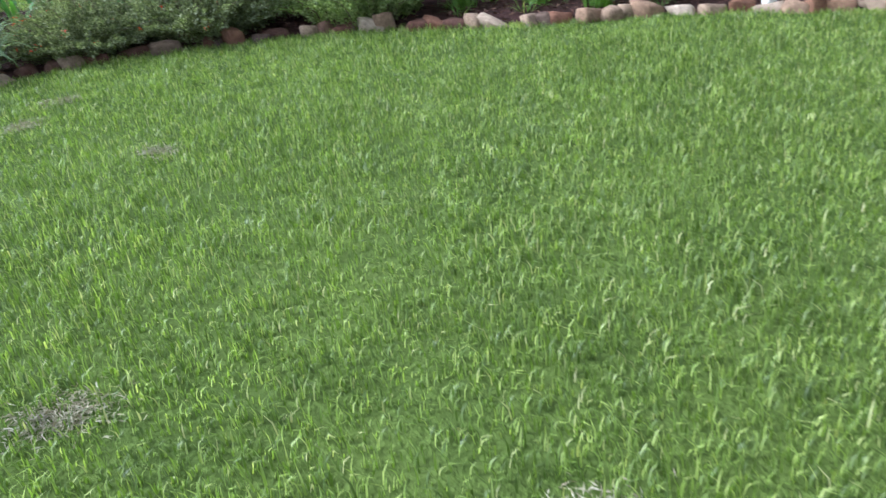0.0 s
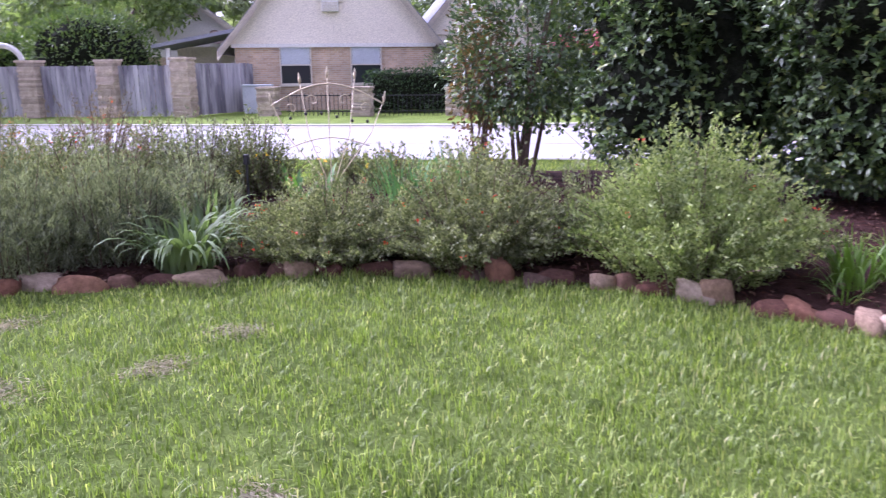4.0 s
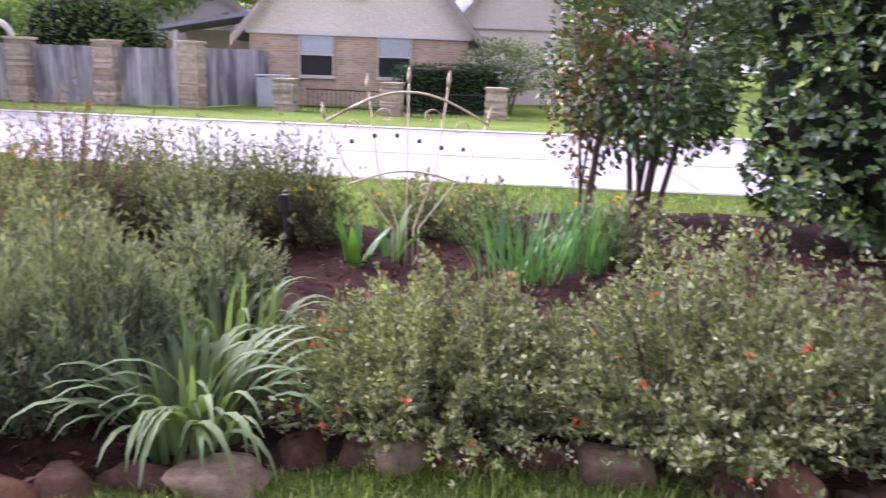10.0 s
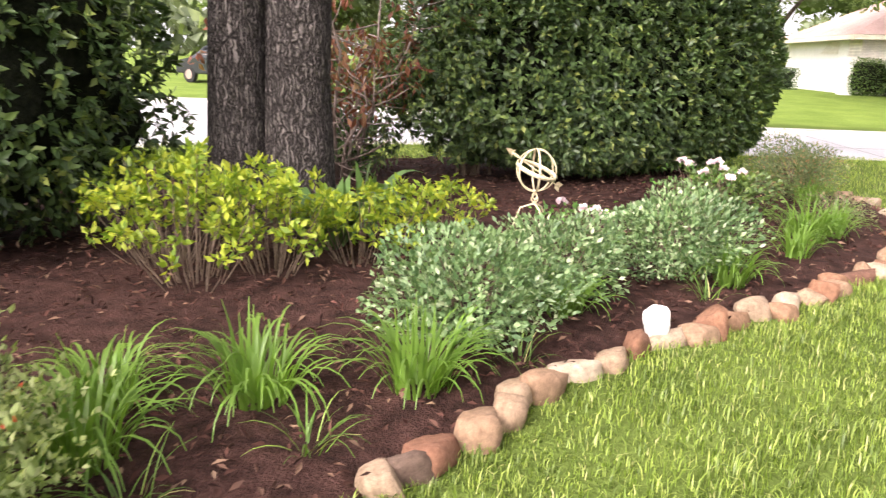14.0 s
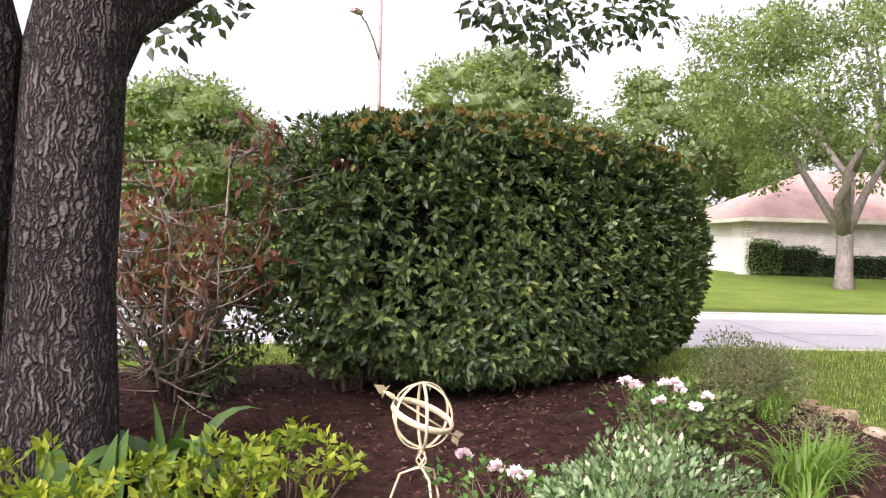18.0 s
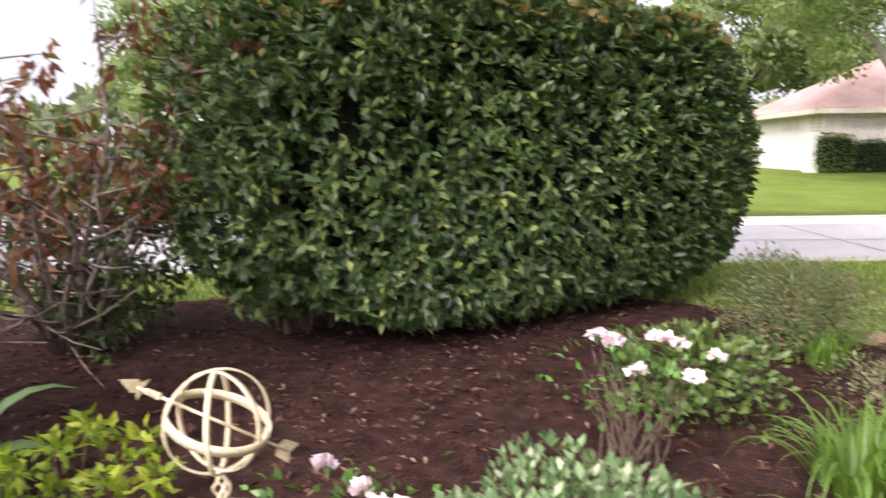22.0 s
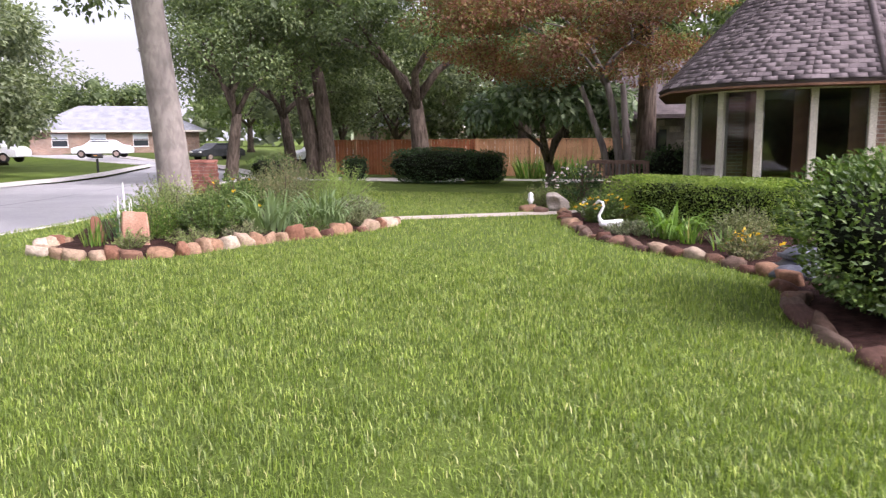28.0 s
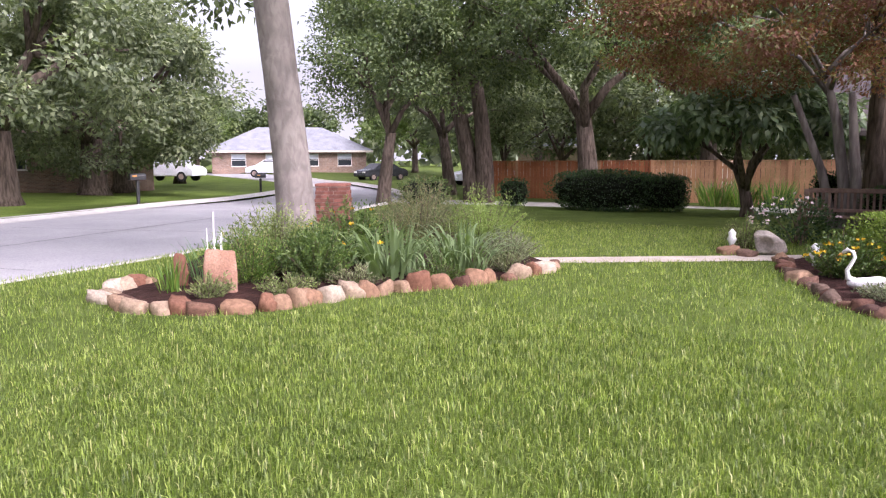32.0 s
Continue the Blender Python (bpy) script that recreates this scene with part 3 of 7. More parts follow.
ISLE_BACK = [(12.6, -14.2), (14.6, -16.5), (16.8, -17.6), (17.7, -16.0), (17.0, -12.0)]
SIDE_EDGE = [(8.95, -15.0), (8.8, -14.2), (8.5, -13.0), (8.2, -12.1), (7.75, -11.35), (7.35, -10.8), (6.7, -10.25), (6.2, -9.55), (5.87, -8.9), (5.95, -8.1), (6.02, -7.4), (5.9, -6.6), (5.68, -5.9), (5.3, -5.1), (4.7, -4.5)]
SIDE_BACK = [(2.5, -4.5), (2.5, -13.4), (4.2, -13.9), (6.2, -14.6), (7.2, -16.2), (8.0, -17.0)]


def inside(poly, x, y):
    """Which of the points lie in the polygon."""
    x, y = np.asarray(x, float), np.asarray(y, float)
    hit = np.zeros(x.shape, bool)
    for (x0, y0), (x1, y1) in zip(poly, poly[1:] + poly[:1]):
        if y0 != y1:
            hit ^= ((y0 > y) != (y1 > y)) & (x < (x1 - x0) * (y - y0) / (y1 - y0) + x0)
    return hit


def sheet(name, poly, material, label, category, step=3.0, lift=0.0, bumps=0.0, reach=40.0, kind="structure", thick=0.0):
    """A patch of ground with the polygon's outline, following the lie of the land."""
    bm = bmesh.new()
    f = bm.faces.new([bm.verts.new((x, y, 0)) for x, y in poly])
    for axis in (0, 1):
        vals = [p[axis] for p in poly]
        lo, hi = max(min(vals), -reach), min(max(vals), reach)
        c = math.ceil(lo / step) * step
        while c < hi:
            n = Vector((1, 0, 0)) if axis == 0 else Vector((0, 1, 0))
            bmesh.ops.bisect_plane(bm, geom=bm.verts[:] + bm.edges[:] + bm.faces[:], plane_co=n * c, plane_no=n)
            c += step
    bmesh.ops.triangulate(bm, faces=bm.faces[:])
    edge = {v for e in bm.edges if e.is_boundary for v in e.verts}
    for v in bm.verts:
        v.co.z = gz(v.co.x, v.co.y) + lift
        if bumps and v not in edge:
            v.co.z += bumps * (0.6 + noise.noise(v.co * 1.7) + 0.5 * noise.noise(v.co * 6))
    if thick:
        low = bmesh.ops.extrude_edge_only(bm, edges=[e for e in bm.edges if e.is_boundary])
        for v in low["geom"]:
            if isinstance(v, bmesh.types.BMVert):
                v.co.z -= thick
    for f in bm.faces:
        if f.normal.z < 0:
            f.normal_flip()
        f.smooth = True
    return tagged(part(name, bm, material), label, category, "", kind)


sheet("ground", [(-900, -900), (900, -900), (900, 900), (-900, 900)], m_grass_soil, "wide green ground reaching to the horizon", "ground", 900, -0.5)
road_poly = NEAR_EDGE + FAR_EDGE[::-1]
sheet("road", road_poly, m_road, "pale grey concrete residential street with joints", "road", 4.0, -0.115)
own_lawn = NEAR_EDGE + [(90, -300), (-300, -300), (-300, -3)]
sheet("lawn", own_lawn, m_grass_soil, "mown green lawn of a corner plot", "lawn", 2.0, 0.0, 0.012, thick=0.4)
far_lawn = FAR_EDGE[::-1] + [(-300, 40), (-300, 300), (300, 300), (300, -62)]
sheet("far_lawn", far_lawn, m_farlawn, "mown lawns across the street", "lawn", 4.0, 0.0, 0.0, thick=0.4)


def kerb(name, line, side):
    """A rounded concrete kerb along the road's edge."""
    pts = []
    for a, b in zip(line, line[1:]):
        n = max(1, int(math.dist(a, b) / 1.5))
        pts += [(a[0] + (b[0] - a[0]) * k / n, a[1] + (b[1] - a[1]) * k / n) for k in range(n)]
    pts.append(line[-1])
    prof = [(0.32, -0.11), (0.05, -0.085), (0.0, -0.01), (-0.03, 0.015), (-0.15, 0.02), (-0.16, -0.1)]
    v, q = [], []
    for i, (x, y) in enumerate(pts):
        a, b = pts[max(i - 1, 0)], pts[min(i + 1, len(pts) - 1)]
        d = Vector((b[0] - a[0], b[1] - a[1])).normalized()
        nx, ny = -d.y * side, d.x * side
        v += [(x + nx * o, y + ny * o, gz(x, y) * 0.6 + z) for o, z in prof]
    m = len(prof)
    for i in range(len(pts) - 1):
        q += [(i * m + k, i * m + k + 1, (i + 1) * m + k + 1, (i + 1) * m + k) for k in range(m - 1)]
    return tagged(part(name, np_mesh(name, v, q, smooth_faces=True), m_kerb), "pale concrete kerb with a rolled gutter", "kerb", kind="structure")


kerb("kerb_near", NEAR_EDGE, 1)
kerb("kerb_far", FAR_EDGE, -1)


def road_joints():
    """Sawn joints of the concrete road: one along its middle, others across it."""
    v, q = [], []

    def strip(a, b, w):
        d = (Vector(b) - Vector(a)).normalized()
        n = Vector((-d.y, d.x)) * w / 2
        k = len(v)
        v.extend([(a[0] + n.x, a[1] + n.y, gz(*a) * 0.6 - 0.108), (a[0] - n.x, a[1] - n.y, gz(*a) * 0.6 - 0.108), (b[0] - n.x, b[1] - n.y, gz(*b) * 0.6 - 0.108), (b[0] + n.x, b[1] + n.y, gz(*b) * 0.6 - 0.108)])
        q.append((k, k + 1, k + 2, k + 3))

    mid = [(-60, 15.8), (-40, 14.8), (-29, 14.2), (-14, 13.2), (-2, 14.2), (4, 15.0), (10, 15.2), (14.5, 13.0), (16.8, 8.5), (17.8, 3), (19.4, -2.5), (21.2, -7), (22.1, -12), (23.5, -18), (26.3, -25), (30.6, -34), (37.4, -43.5)]
    for a, b in zip(mid, mid[1:]):
        strip(a, b, 0.05)
        d = (Vector(b) - Vector(a)).normalized()
        c = (Vector(a) + Vector(b)) / 2
        strip(tuple(c + Vector((-d.y, d.x)) * 3.2), tuple(c - Vector((-d.y, d.x)) * 3.2), 0.03)
    return tagged(part("road_joint", np_mesh("road_joint", v, q), surface("joint_tar", (0.14, 0.14, 0.14), (0.2, 0.2, 0.2), 5, 50, 0.9)), "dark sealed joints of the concrete street", "joint", kind="structure")


road_joints()
drive = [(23.6, -28.0), (25.6, -32.0), (6.0, -31.8), (6.0, -28.6)]
sheet("driveway", drive, m_kerb, "pale concrete driveway in front of the fence", "driveway", 3.0, 0.012)
walk_line = [(12.4, -13.0), (12.55, -13.6), (8.6, -16.0), (8.4, -15.4)]
sheet("garden_path", walk_line, surface("path_concrete", (0.40, 0.34, 0.28), (0.52, 0.46, 0.39), 2, 50, 0.9, 0.2, 0.3), "narrow concrete path across the lawn", "path", 0.6, 0.015, 0.003)
bed_poly = BED_EDGE + BED_BACK
isle_poly = ISLE_EDGE + ISLE_BACK
side_poly = SIDE_EDGE + SIDE_BACK
sheet("flower_bed", bed_poly, m_mulch, "long mulched flower bed along the street corner", "flower bed", 0.3, 0.02, 0.045)
sheet("tree_bed", isle_poly, m_mulch, "mulched planting bed round the street tree", "flower bed", 0.4, 0.02, 0.04)
sheet("house_bed", side_poly, m_mulch, "mulched planting bed along the house", "flower bed", 0.5, 0.02, 0.03)


def bark_chips():
    """Loose bark mulch lying on the bed."""
    n = 26000
    x, y = rng.uniform(-5.8, 12, n), rng.uniform(0.8, 8.2, n)
    k = inside(bed_poly, x, y)
    p = np.stack([x[k], y[k], np.full(k.sum(), 0.05)], 1)
    p[:, 2] += rng.uniform(0.0, 0.05, len(p))
    d = unit(np.stack([rng.normal(size=len(p)), rng.normal(size=len(p)), rng.normal(size=len(p)) * 0.3], 1))
    v, t = leaf_cloud(p, d, 0.055, 0.35, 0.4, normal=np.array([0, 0, 1.0]), jitter=0.4)
    return tagged(part("bark_mulch", np_mesh("bark_mulch", v, tris=t), l_mulch), "loose reddish brown bark chips", "mulch", kind="stuff")


bark_chips()
TRACK = [(1.0, -3.2), (1.3, -1.8), (1.2, -0.6), (0.6, 0.4), (0, 1.3), (0, 1.6), (0.8, 1.9), (2.4, 2.4), (4, 2.4), (4.9, 1.9), (5.6, 1.2), (6.4, 0.4), (7.0, -0.8), (7.8, -2.4), (8, -3.5), (8.6, -4.8), (9.3, -6.2), (10.2, -7.2)]
PATCHES = [(-1.3, 1.8, 0.2), (-0.55, 2.75, 0.16), (-1.9, 2.6, 0.16), (-0.7, 2.2, 0.14), (-2.7, 2.5, 0.2), (-3.6, 2.3, 0.24), (-1.6, 1.1, 0.17), (-2.6, 1.5, 0.2), (0.3, 1.2, 0.12), (0.4, -1.9, 0.18), (0.2, -1.2, 0.14), (-4.9, 2.2, 0.22), (1.5, -2.1, 0.14)]


def grass():
    """Blades of grass on the lawn, thick near the middle of the plot and thinner farther off."""
    tr = np.array(TRACK)

    def field(n, x0, x1, y0, y1, near, far, height, width, segs):
        x, y = rng.uniform(x0, x1, n), rng.uniform(y0, y1, n)
        keep = ~(inside(bed_poly, x, y) | inside(isle_poly, x, y) | inside(side_poly, x, y) | inside(walk_line, x, y)) & inside(own_lawn, x, y)
        x, y = x[keep], y[keep]
        d = np.min(np.hypot(x[:, None] - tr[:, 0], y[:, None] - tr[:, 1]), 1)
        keep = (d >= near + rng.uniform(-0.5, 0.5, len(x))) & (d < far + rng.uniform(-0.5, 0.5, len(x)))
        for px, py, pr in PATCHES:
            r = np.hypot(x - px, (y - py) * 1.5) + rng.normal(0, 0.07, len(x))
            keep &= (r > pr * 0.9) | (rng.uniform(size=len(x)) < 0.16)
        x, y = x[keep], y[keep]
        n = len(x)
        clump = np.sin(x * 5.1 + 2 * np.sin(y * 3.3)) * np.sin(y * 4.7 + 2 * np.sin(x * 2.9)) * 0.25 + 1
        h = height * rng.uniform(0.55, 1.25, n) * clump
        az = rng.uniform(0, 6.283, n)
        bend = rng.uniform(0.08, 0.85, n)
        z = np.array([gz(a, b) for a, b in zip(x[:1], y[:1])] * 1)[0] if n and y.min() > -19 else np.array([gz(a, b) for a, b in zip(x, y)])
        p = np.stack([x, y, np.zeros(n) + z - 0.004], 1)
        o = np.stack([np.cos(az), np.sin(az), np.zeros(n)], 1)
        s = np.stack([-np.sin(az), np.cos(az), np.zeros(n)], 1)
        w = (width * rng.uniform(0.7, 1.3, n))[:, None]
        up = np.array([0, 0, 1.0])
        if segs == 2:
            m = p + up * (h * 0.6)[:, None] + o * (h * bend * 0.25)[:, None]
            t = p + up * (h * (1 - 0.35 * bend))[:, None] + o * (h * bend)[:, None]
            v = np.stack([p - s * w, p + s * w, m + s * w * 0.85, m - s * w * 0.85, t], 1).reshape(-1, 3)
            i = np.arange(n)[:, None] * 5
            return v, i + [0, 1, 2, 3], i + [3, 2, 4]
        t = p + up * h[:, None] + o * (h * bend * 0.8)[:, None]
        v = np.stack([p - s * w, p + s * w, t], 1).reshape(-1, 3)
        i = np.arange(n)[:, None] * 3
        return v, None, i + [0, 1, 2]

    for name, args, label in (("grass", (800000, -4, 13.5, -10, 5, 0, 2.7, 0.066, 0.003, 2), "short green lawn grass with dry tips"),
                              ("grass", (900000, -14, 18, -20, 10.6, 2.5, 14, 0.066, 0.0048, 1), "short green lawn grass farther off")):
        v, q, t = field(*args)
        tagged(part(name, np_mesh(name, v, q, t), m_grass), label, "grass", kind="stuff")


grass()


def bare_patches():
    """Dry stalks and litter where the lawn is worn thin."""
    straw = leaf_mat("dry_thatch", [(0, (0.24, 0.20, 0.14)), (0.6, (0.40, 0.36, 0.27)), (1, (0.54, 0.50, 0.40))], 0.9, 0.1, 0.1, 4)
    for k, (x, y, r) in enumerate(PATCHES):
        n = int(4600 * r)
        p = np.stack([rng.normal(0, r * 0.62, n), rng.normal(0, r * 0.4, n), rng.uniform(0.008, 0.026, n)], 1)
        d = np.stack([rng.normal(size=n), rng.normal(size=n), rng.normal(size=n) * 0.25], 1)
        v, t = leaf_cloud(p, d, 0.034, 0.15, 0.3, normal=np.array([0, 0, 1.0]), jitter=0.4)
        ob = part("dry_patch", np_mesh("dry_patch", v, tris=t), straw, m=pose(x, y, 0.0, 0, 0, 17 * k))
        tagged(ob, "dry straw-coloured worn patch in the lawn", "dry patch", "worn lawn patches", "stuff")


bare_patches()


# ---- plants ----
def stems(n, r, h, radius=0.008, seed=0, spread=0.8, seg=5):
    g = np.random.default_rng(seed)
    bm = bmesh.new()
    for _ in range(n):
        a, q = g.uniform(0, 6.28), math.sqrt(g.uniform(0.05, 1)) * spread
        end = (math.cos(a) * q * r[0], math.sin(a) * q * r[1], h * g.uniform(0.65, 0.95))
        mid = (end[0] * 0.45 + g.normal() * 0.03, end[1] * 0.45 + g.normal() * 0.03, end[2] * 0.5)
        base = (g.normal() * 0.06 + end[0] * 0.12, g.normal() * 0.06 + end[1] * 0.12, -0.05)
        tube(bm, [base, mid, end], [radius * 1.5, radius, radius * 0.5], seg, caps=False)
    return bm


def shell_dirs(n, rx, ry, rz, power):
    """Directions spread evenly over a shape: by the faces of its box where it is square, else over a ball."""
    if power < 2.3:
        return ball_dirs(n)
    area = np.array([ry * rz, rx * rz, rx * ry])
    axis = rng.choice(3, n, p=area / area.sum())
    p = rng.uniform(-1, 1, (n, 3))
    p[np.arange(n), axis] = rng.choice([-1.0, 1.0], n)
    return unit(p)


# near-black: the shade deep among the twigs is put into this colour
m_inner = surface("inner_shade_fill", (0.008, 0.011, 0.006), (0.025, 0.028, 0.016), 14, 60, 0.95, 0.1, 1.0, 0.05)


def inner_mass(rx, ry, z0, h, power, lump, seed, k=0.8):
    """Solid lump for a clipped shrub's inner twigs, with the shade there painted near-black."""
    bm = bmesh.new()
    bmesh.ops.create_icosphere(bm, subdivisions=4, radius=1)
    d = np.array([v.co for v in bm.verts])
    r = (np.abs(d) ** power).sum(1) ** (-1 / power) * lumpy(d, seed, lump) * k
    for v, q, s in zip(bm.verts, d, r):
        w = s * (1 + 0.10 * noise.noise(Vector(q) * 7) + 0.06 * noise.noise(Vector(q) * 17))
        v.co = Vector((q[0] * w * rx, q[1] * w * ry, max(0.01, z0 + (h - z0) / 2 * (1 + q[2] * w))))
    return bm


def bush(name, label, category, x, y, rx, ry, h, n, leaf, material, ratio=0.5, z0=0.05, lump=0.18, power=2.0, up=0.5, shell=0.55, rz=0, stem=8, stem_r=0.008, group="", seed=1, z=None, bark=None, out=1.0, flowers=None, core=0.0, whorl=1):
    """A shrub: stems from the ground and leaves in an uneven shell. power over 2 squares it off."""
    zg = gz(x, y) if z is None else z
    t = thing(name, label, category, x, y, zg, rz, group)
    d = shell_dirs(n // whorl, rx, ry, (h - z0) / 2, power)
    n = len(d) * whorl
    r = (np.abs(d) ** power).sum(1) ** (-1 / power) * lumpy(d, seed, lump)
    r *= 1 - (1 - shell) * rng.uniform(0, 1, len(d)) ** 1.8
    if whorl > 1:
        d, r = np.repeat(d, whorl, 0), np.repeat(r, whorl)
    c = np.array([0, 0, z0 + (h - z0) / 2])
    pos = c + d * r[:, None] * np.array([rx, ry, (h - z0) / 2])
    pos[:, 2] = np.maximum(pos[:, 2], 0.02)
    dirs = d * out + np.array([0, 0, up]) + rng.normal(size=(n, 3)) * (0.55 if whorl == 1 else 0.95)
    if whorl > 1:
        pos += rng.normal(0, leaf * 0.12, (n, 3))
    v, f = leaf_cloud(pos, dirs, leaf, ratio, normal=d + np.array([0, 0, 0.7]))
    part("foliage", np_mesh("foliage", v, tris=f), material, t)
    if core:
        part("inner_mass", inner_mass(rx, ry, z0, h, power, lump, seed, core), m_inner, t, "solid mass of inner twigs, shade painted in as near-black")
    if stem:
        part("stem", stems(stem, (rx, ry), h, stem_r, seed), bark or m_twig, t)
    if flowers:
        fm, fn, fs, fl = flowers[:4]
        high = flowers[4] if len(flowers) > 4 else -0.3
        k = rng.choice(np.nonzero((r > 0.8) & (d[:, 2] > high))[0], fn)
        cl = []
        for _ in range(4):
            cl.append(leaf_cloud(pos[k] * np.array([1.04, 1.04, 1.0]) + np.array([0, 0, 0.03]), ball_dirs(fn, True), fs, 0.8))
        v, f = join_clouds(cl)
        part("blossom", np_mesh("blossom", v, tris=f), fm, t, fl)
    return t


def wand_bush(name, label, category, x, y, rx, ry, h, wands, per, leaf, material, ratio=0.3, seed=1, lean=0.5, group="", flowers=None, arch=0.5, z=None, loose=0.6, foot=0.35):
    """A shrub of many upright wands set with small leaves all along."""
    g = np.random.default_rng(seed)
    t = thing(name, label, category, x, y, gz(x, y) if z is None else z, 0, group)
    a, q = g.uniform(0, 6.283, wands), np.sqrt(g.uniform(0, 1, wands))
    hh = h * (1 - 0.45 * q ** 2) * g.uniform(0.7, 1.12, wands)
    o = np.stack([np.cos(a), np.sin(a)], 1)
    base = o * (q * foot)[:, None] * np.array([rx, ry])
    end = o * q[:, None] * np.array([rx, ry]) + g.normal(0, 0.05, (wands, 2))
    u = g.uniform(0.12, 1.0, (wands, per))
    bow = u ** (1 + arch)
    px = base[:, None, 0] + (end - base)[:, None, 0] * bow
    py = base[:, None, 1] + (end - base)[:, None, 1] * bow
    pz = hh[:, None] * (u - 0.25 * q[:, None] * lean * u ** 2)
    pos = np.stack([px, py, pz], -1).reshape(-1, 3) + g.normal(0, 0.012, (wands * per, 3))
    axis = unit(np.stack([(end - base)[:, 0], (end - base)[:, 1], hh], 1))
    dirs = np.repeat(axis, per, 0) * 0.8 + g.normal(size=(wands * per, 3)) * loose
    v, f = leaf_cloud(pos, dirs, leaf, ratio)
    part("foliage", np_mesh("foliage", v, tris=f), material, t)
    bm = bmesh.new()
    for i in range(min(wands, 60)):
        pts = [(base[i, 0] + (end - base)[i, 0] * k ** (1 + arch), base[i, 1] + (end - base)[i, 1] * k ** (1 + arch), hh[i] * (k - 0.25 * q[i] * lean * k * k) - 0.03 * (k == 0)) for k in (0, 0.35, 0.7, 1)]
        tube(bm, pts, [0.007, 0.005, 0.004, 0.002], 4, caps=False)
    part("stem", bm, m_twig, t)
    if flowers:
        fm, fn, fs, fl = flowers
        k = g.choice(np.nonzero(u.ravel() > 0.8)[0], fn)
        v, f = join_clouds([leaf_cloud(pos[k] + g.normal(0, 0.01, (fn, 3)) + np.array([0, 0, 0.02]), ball_dirs(fn, True), fs, 0.7) for _ in range(4)])
        part("blossom", np_mesh("blossom", v, tris=f), fm, t, fl)
    return t


def clump(name, label, category, x, y, n, r, length, width, arch, material, seed=1, lean=(0.05, 0.6), group="", segs=5, keel=0.25):
    t = thing(name, label, category, x, y, gz(x, y) + 0.03, 0, group)
    v, q = strip_blades(n, r, length, width, arch, segs, lean, seed, keel)
    v[:, 2] = np.maximum(v[:, 2], 0.01)
    part("foliage", np_mesh("foliage", v, q, smooth_faces=True), material, t)
    return t


LEAF_MESHES = {}


def strap_plant(name, label, category, x, y, n, r, length, width, material, seed=1, group="", strap=True):
    """A clump whose broad strap leaves are parts of their own."""
    t = thing(name, label, category, x, y, gz(x, y) + 0.03, 0, group)
    g = np.random.default_rng(seed)
    key = (length, width, material.name, strap)
    if key not in LEAF_MESHES:
        LEAF_MESHES[key] = []
        for k in range(6):
            s = 8
            L, a0, a1, p, rows = length * (0.85 + 0.06 * ((k * 2) % 6)), 0.04 + 0.1 * k, (0.35, 2.7, 2.1, 2.9, 2.5, 2.7)[k], np.zeros(3), []
            for i in range(s + 1):
                u = i / s
                ang, w = a0 + a1 * u ** (2.0 if strap else 1.5), max(0.002, width * (0.62 * (1 - u ** 4) if strap else 0.35 + 1.6 * u - 1.94 * u * u))
                rows += [(p[0], -w, p[2] + 0.3 * w), (p[0], 0, p[2]), (p[0], w, p[2] + 0.3 * w)]
                p = p + np.array([math.sin(ang), 0, math.cos(ang)]) * L / s
            q = [(i * 3 + c, i * 3 + c + 1, i * 3 + c + 4, i * 3 + c + 3) for i in range(s) for c in (0, 1)]
            me = np_mesh("leaf", rows, q, smooth_faces=True)
            me.materials.append(material)
            LEAF_MESHES[key].append(me)
    for i in range(n):
        a, q = g.uniform(0, 360), math.sqrt(g.uniform(0, 1)) * r
        me = LEAF_MESHES[key][int(g.integers(0, 6))]
        o = part("leaf", me, material, t)
        o.matrix_basis = pose(q * math.cos(radians(a)), q * math.sin(radians(a)), 0, 0, g.uniform(-8, 8), a + g.normal(0, 25)) @ Matrix.Diagonal((1, 1, 1, 1)) @ Matrix.Scale(g.uniform(0.75, 1.1), 4)
    return t


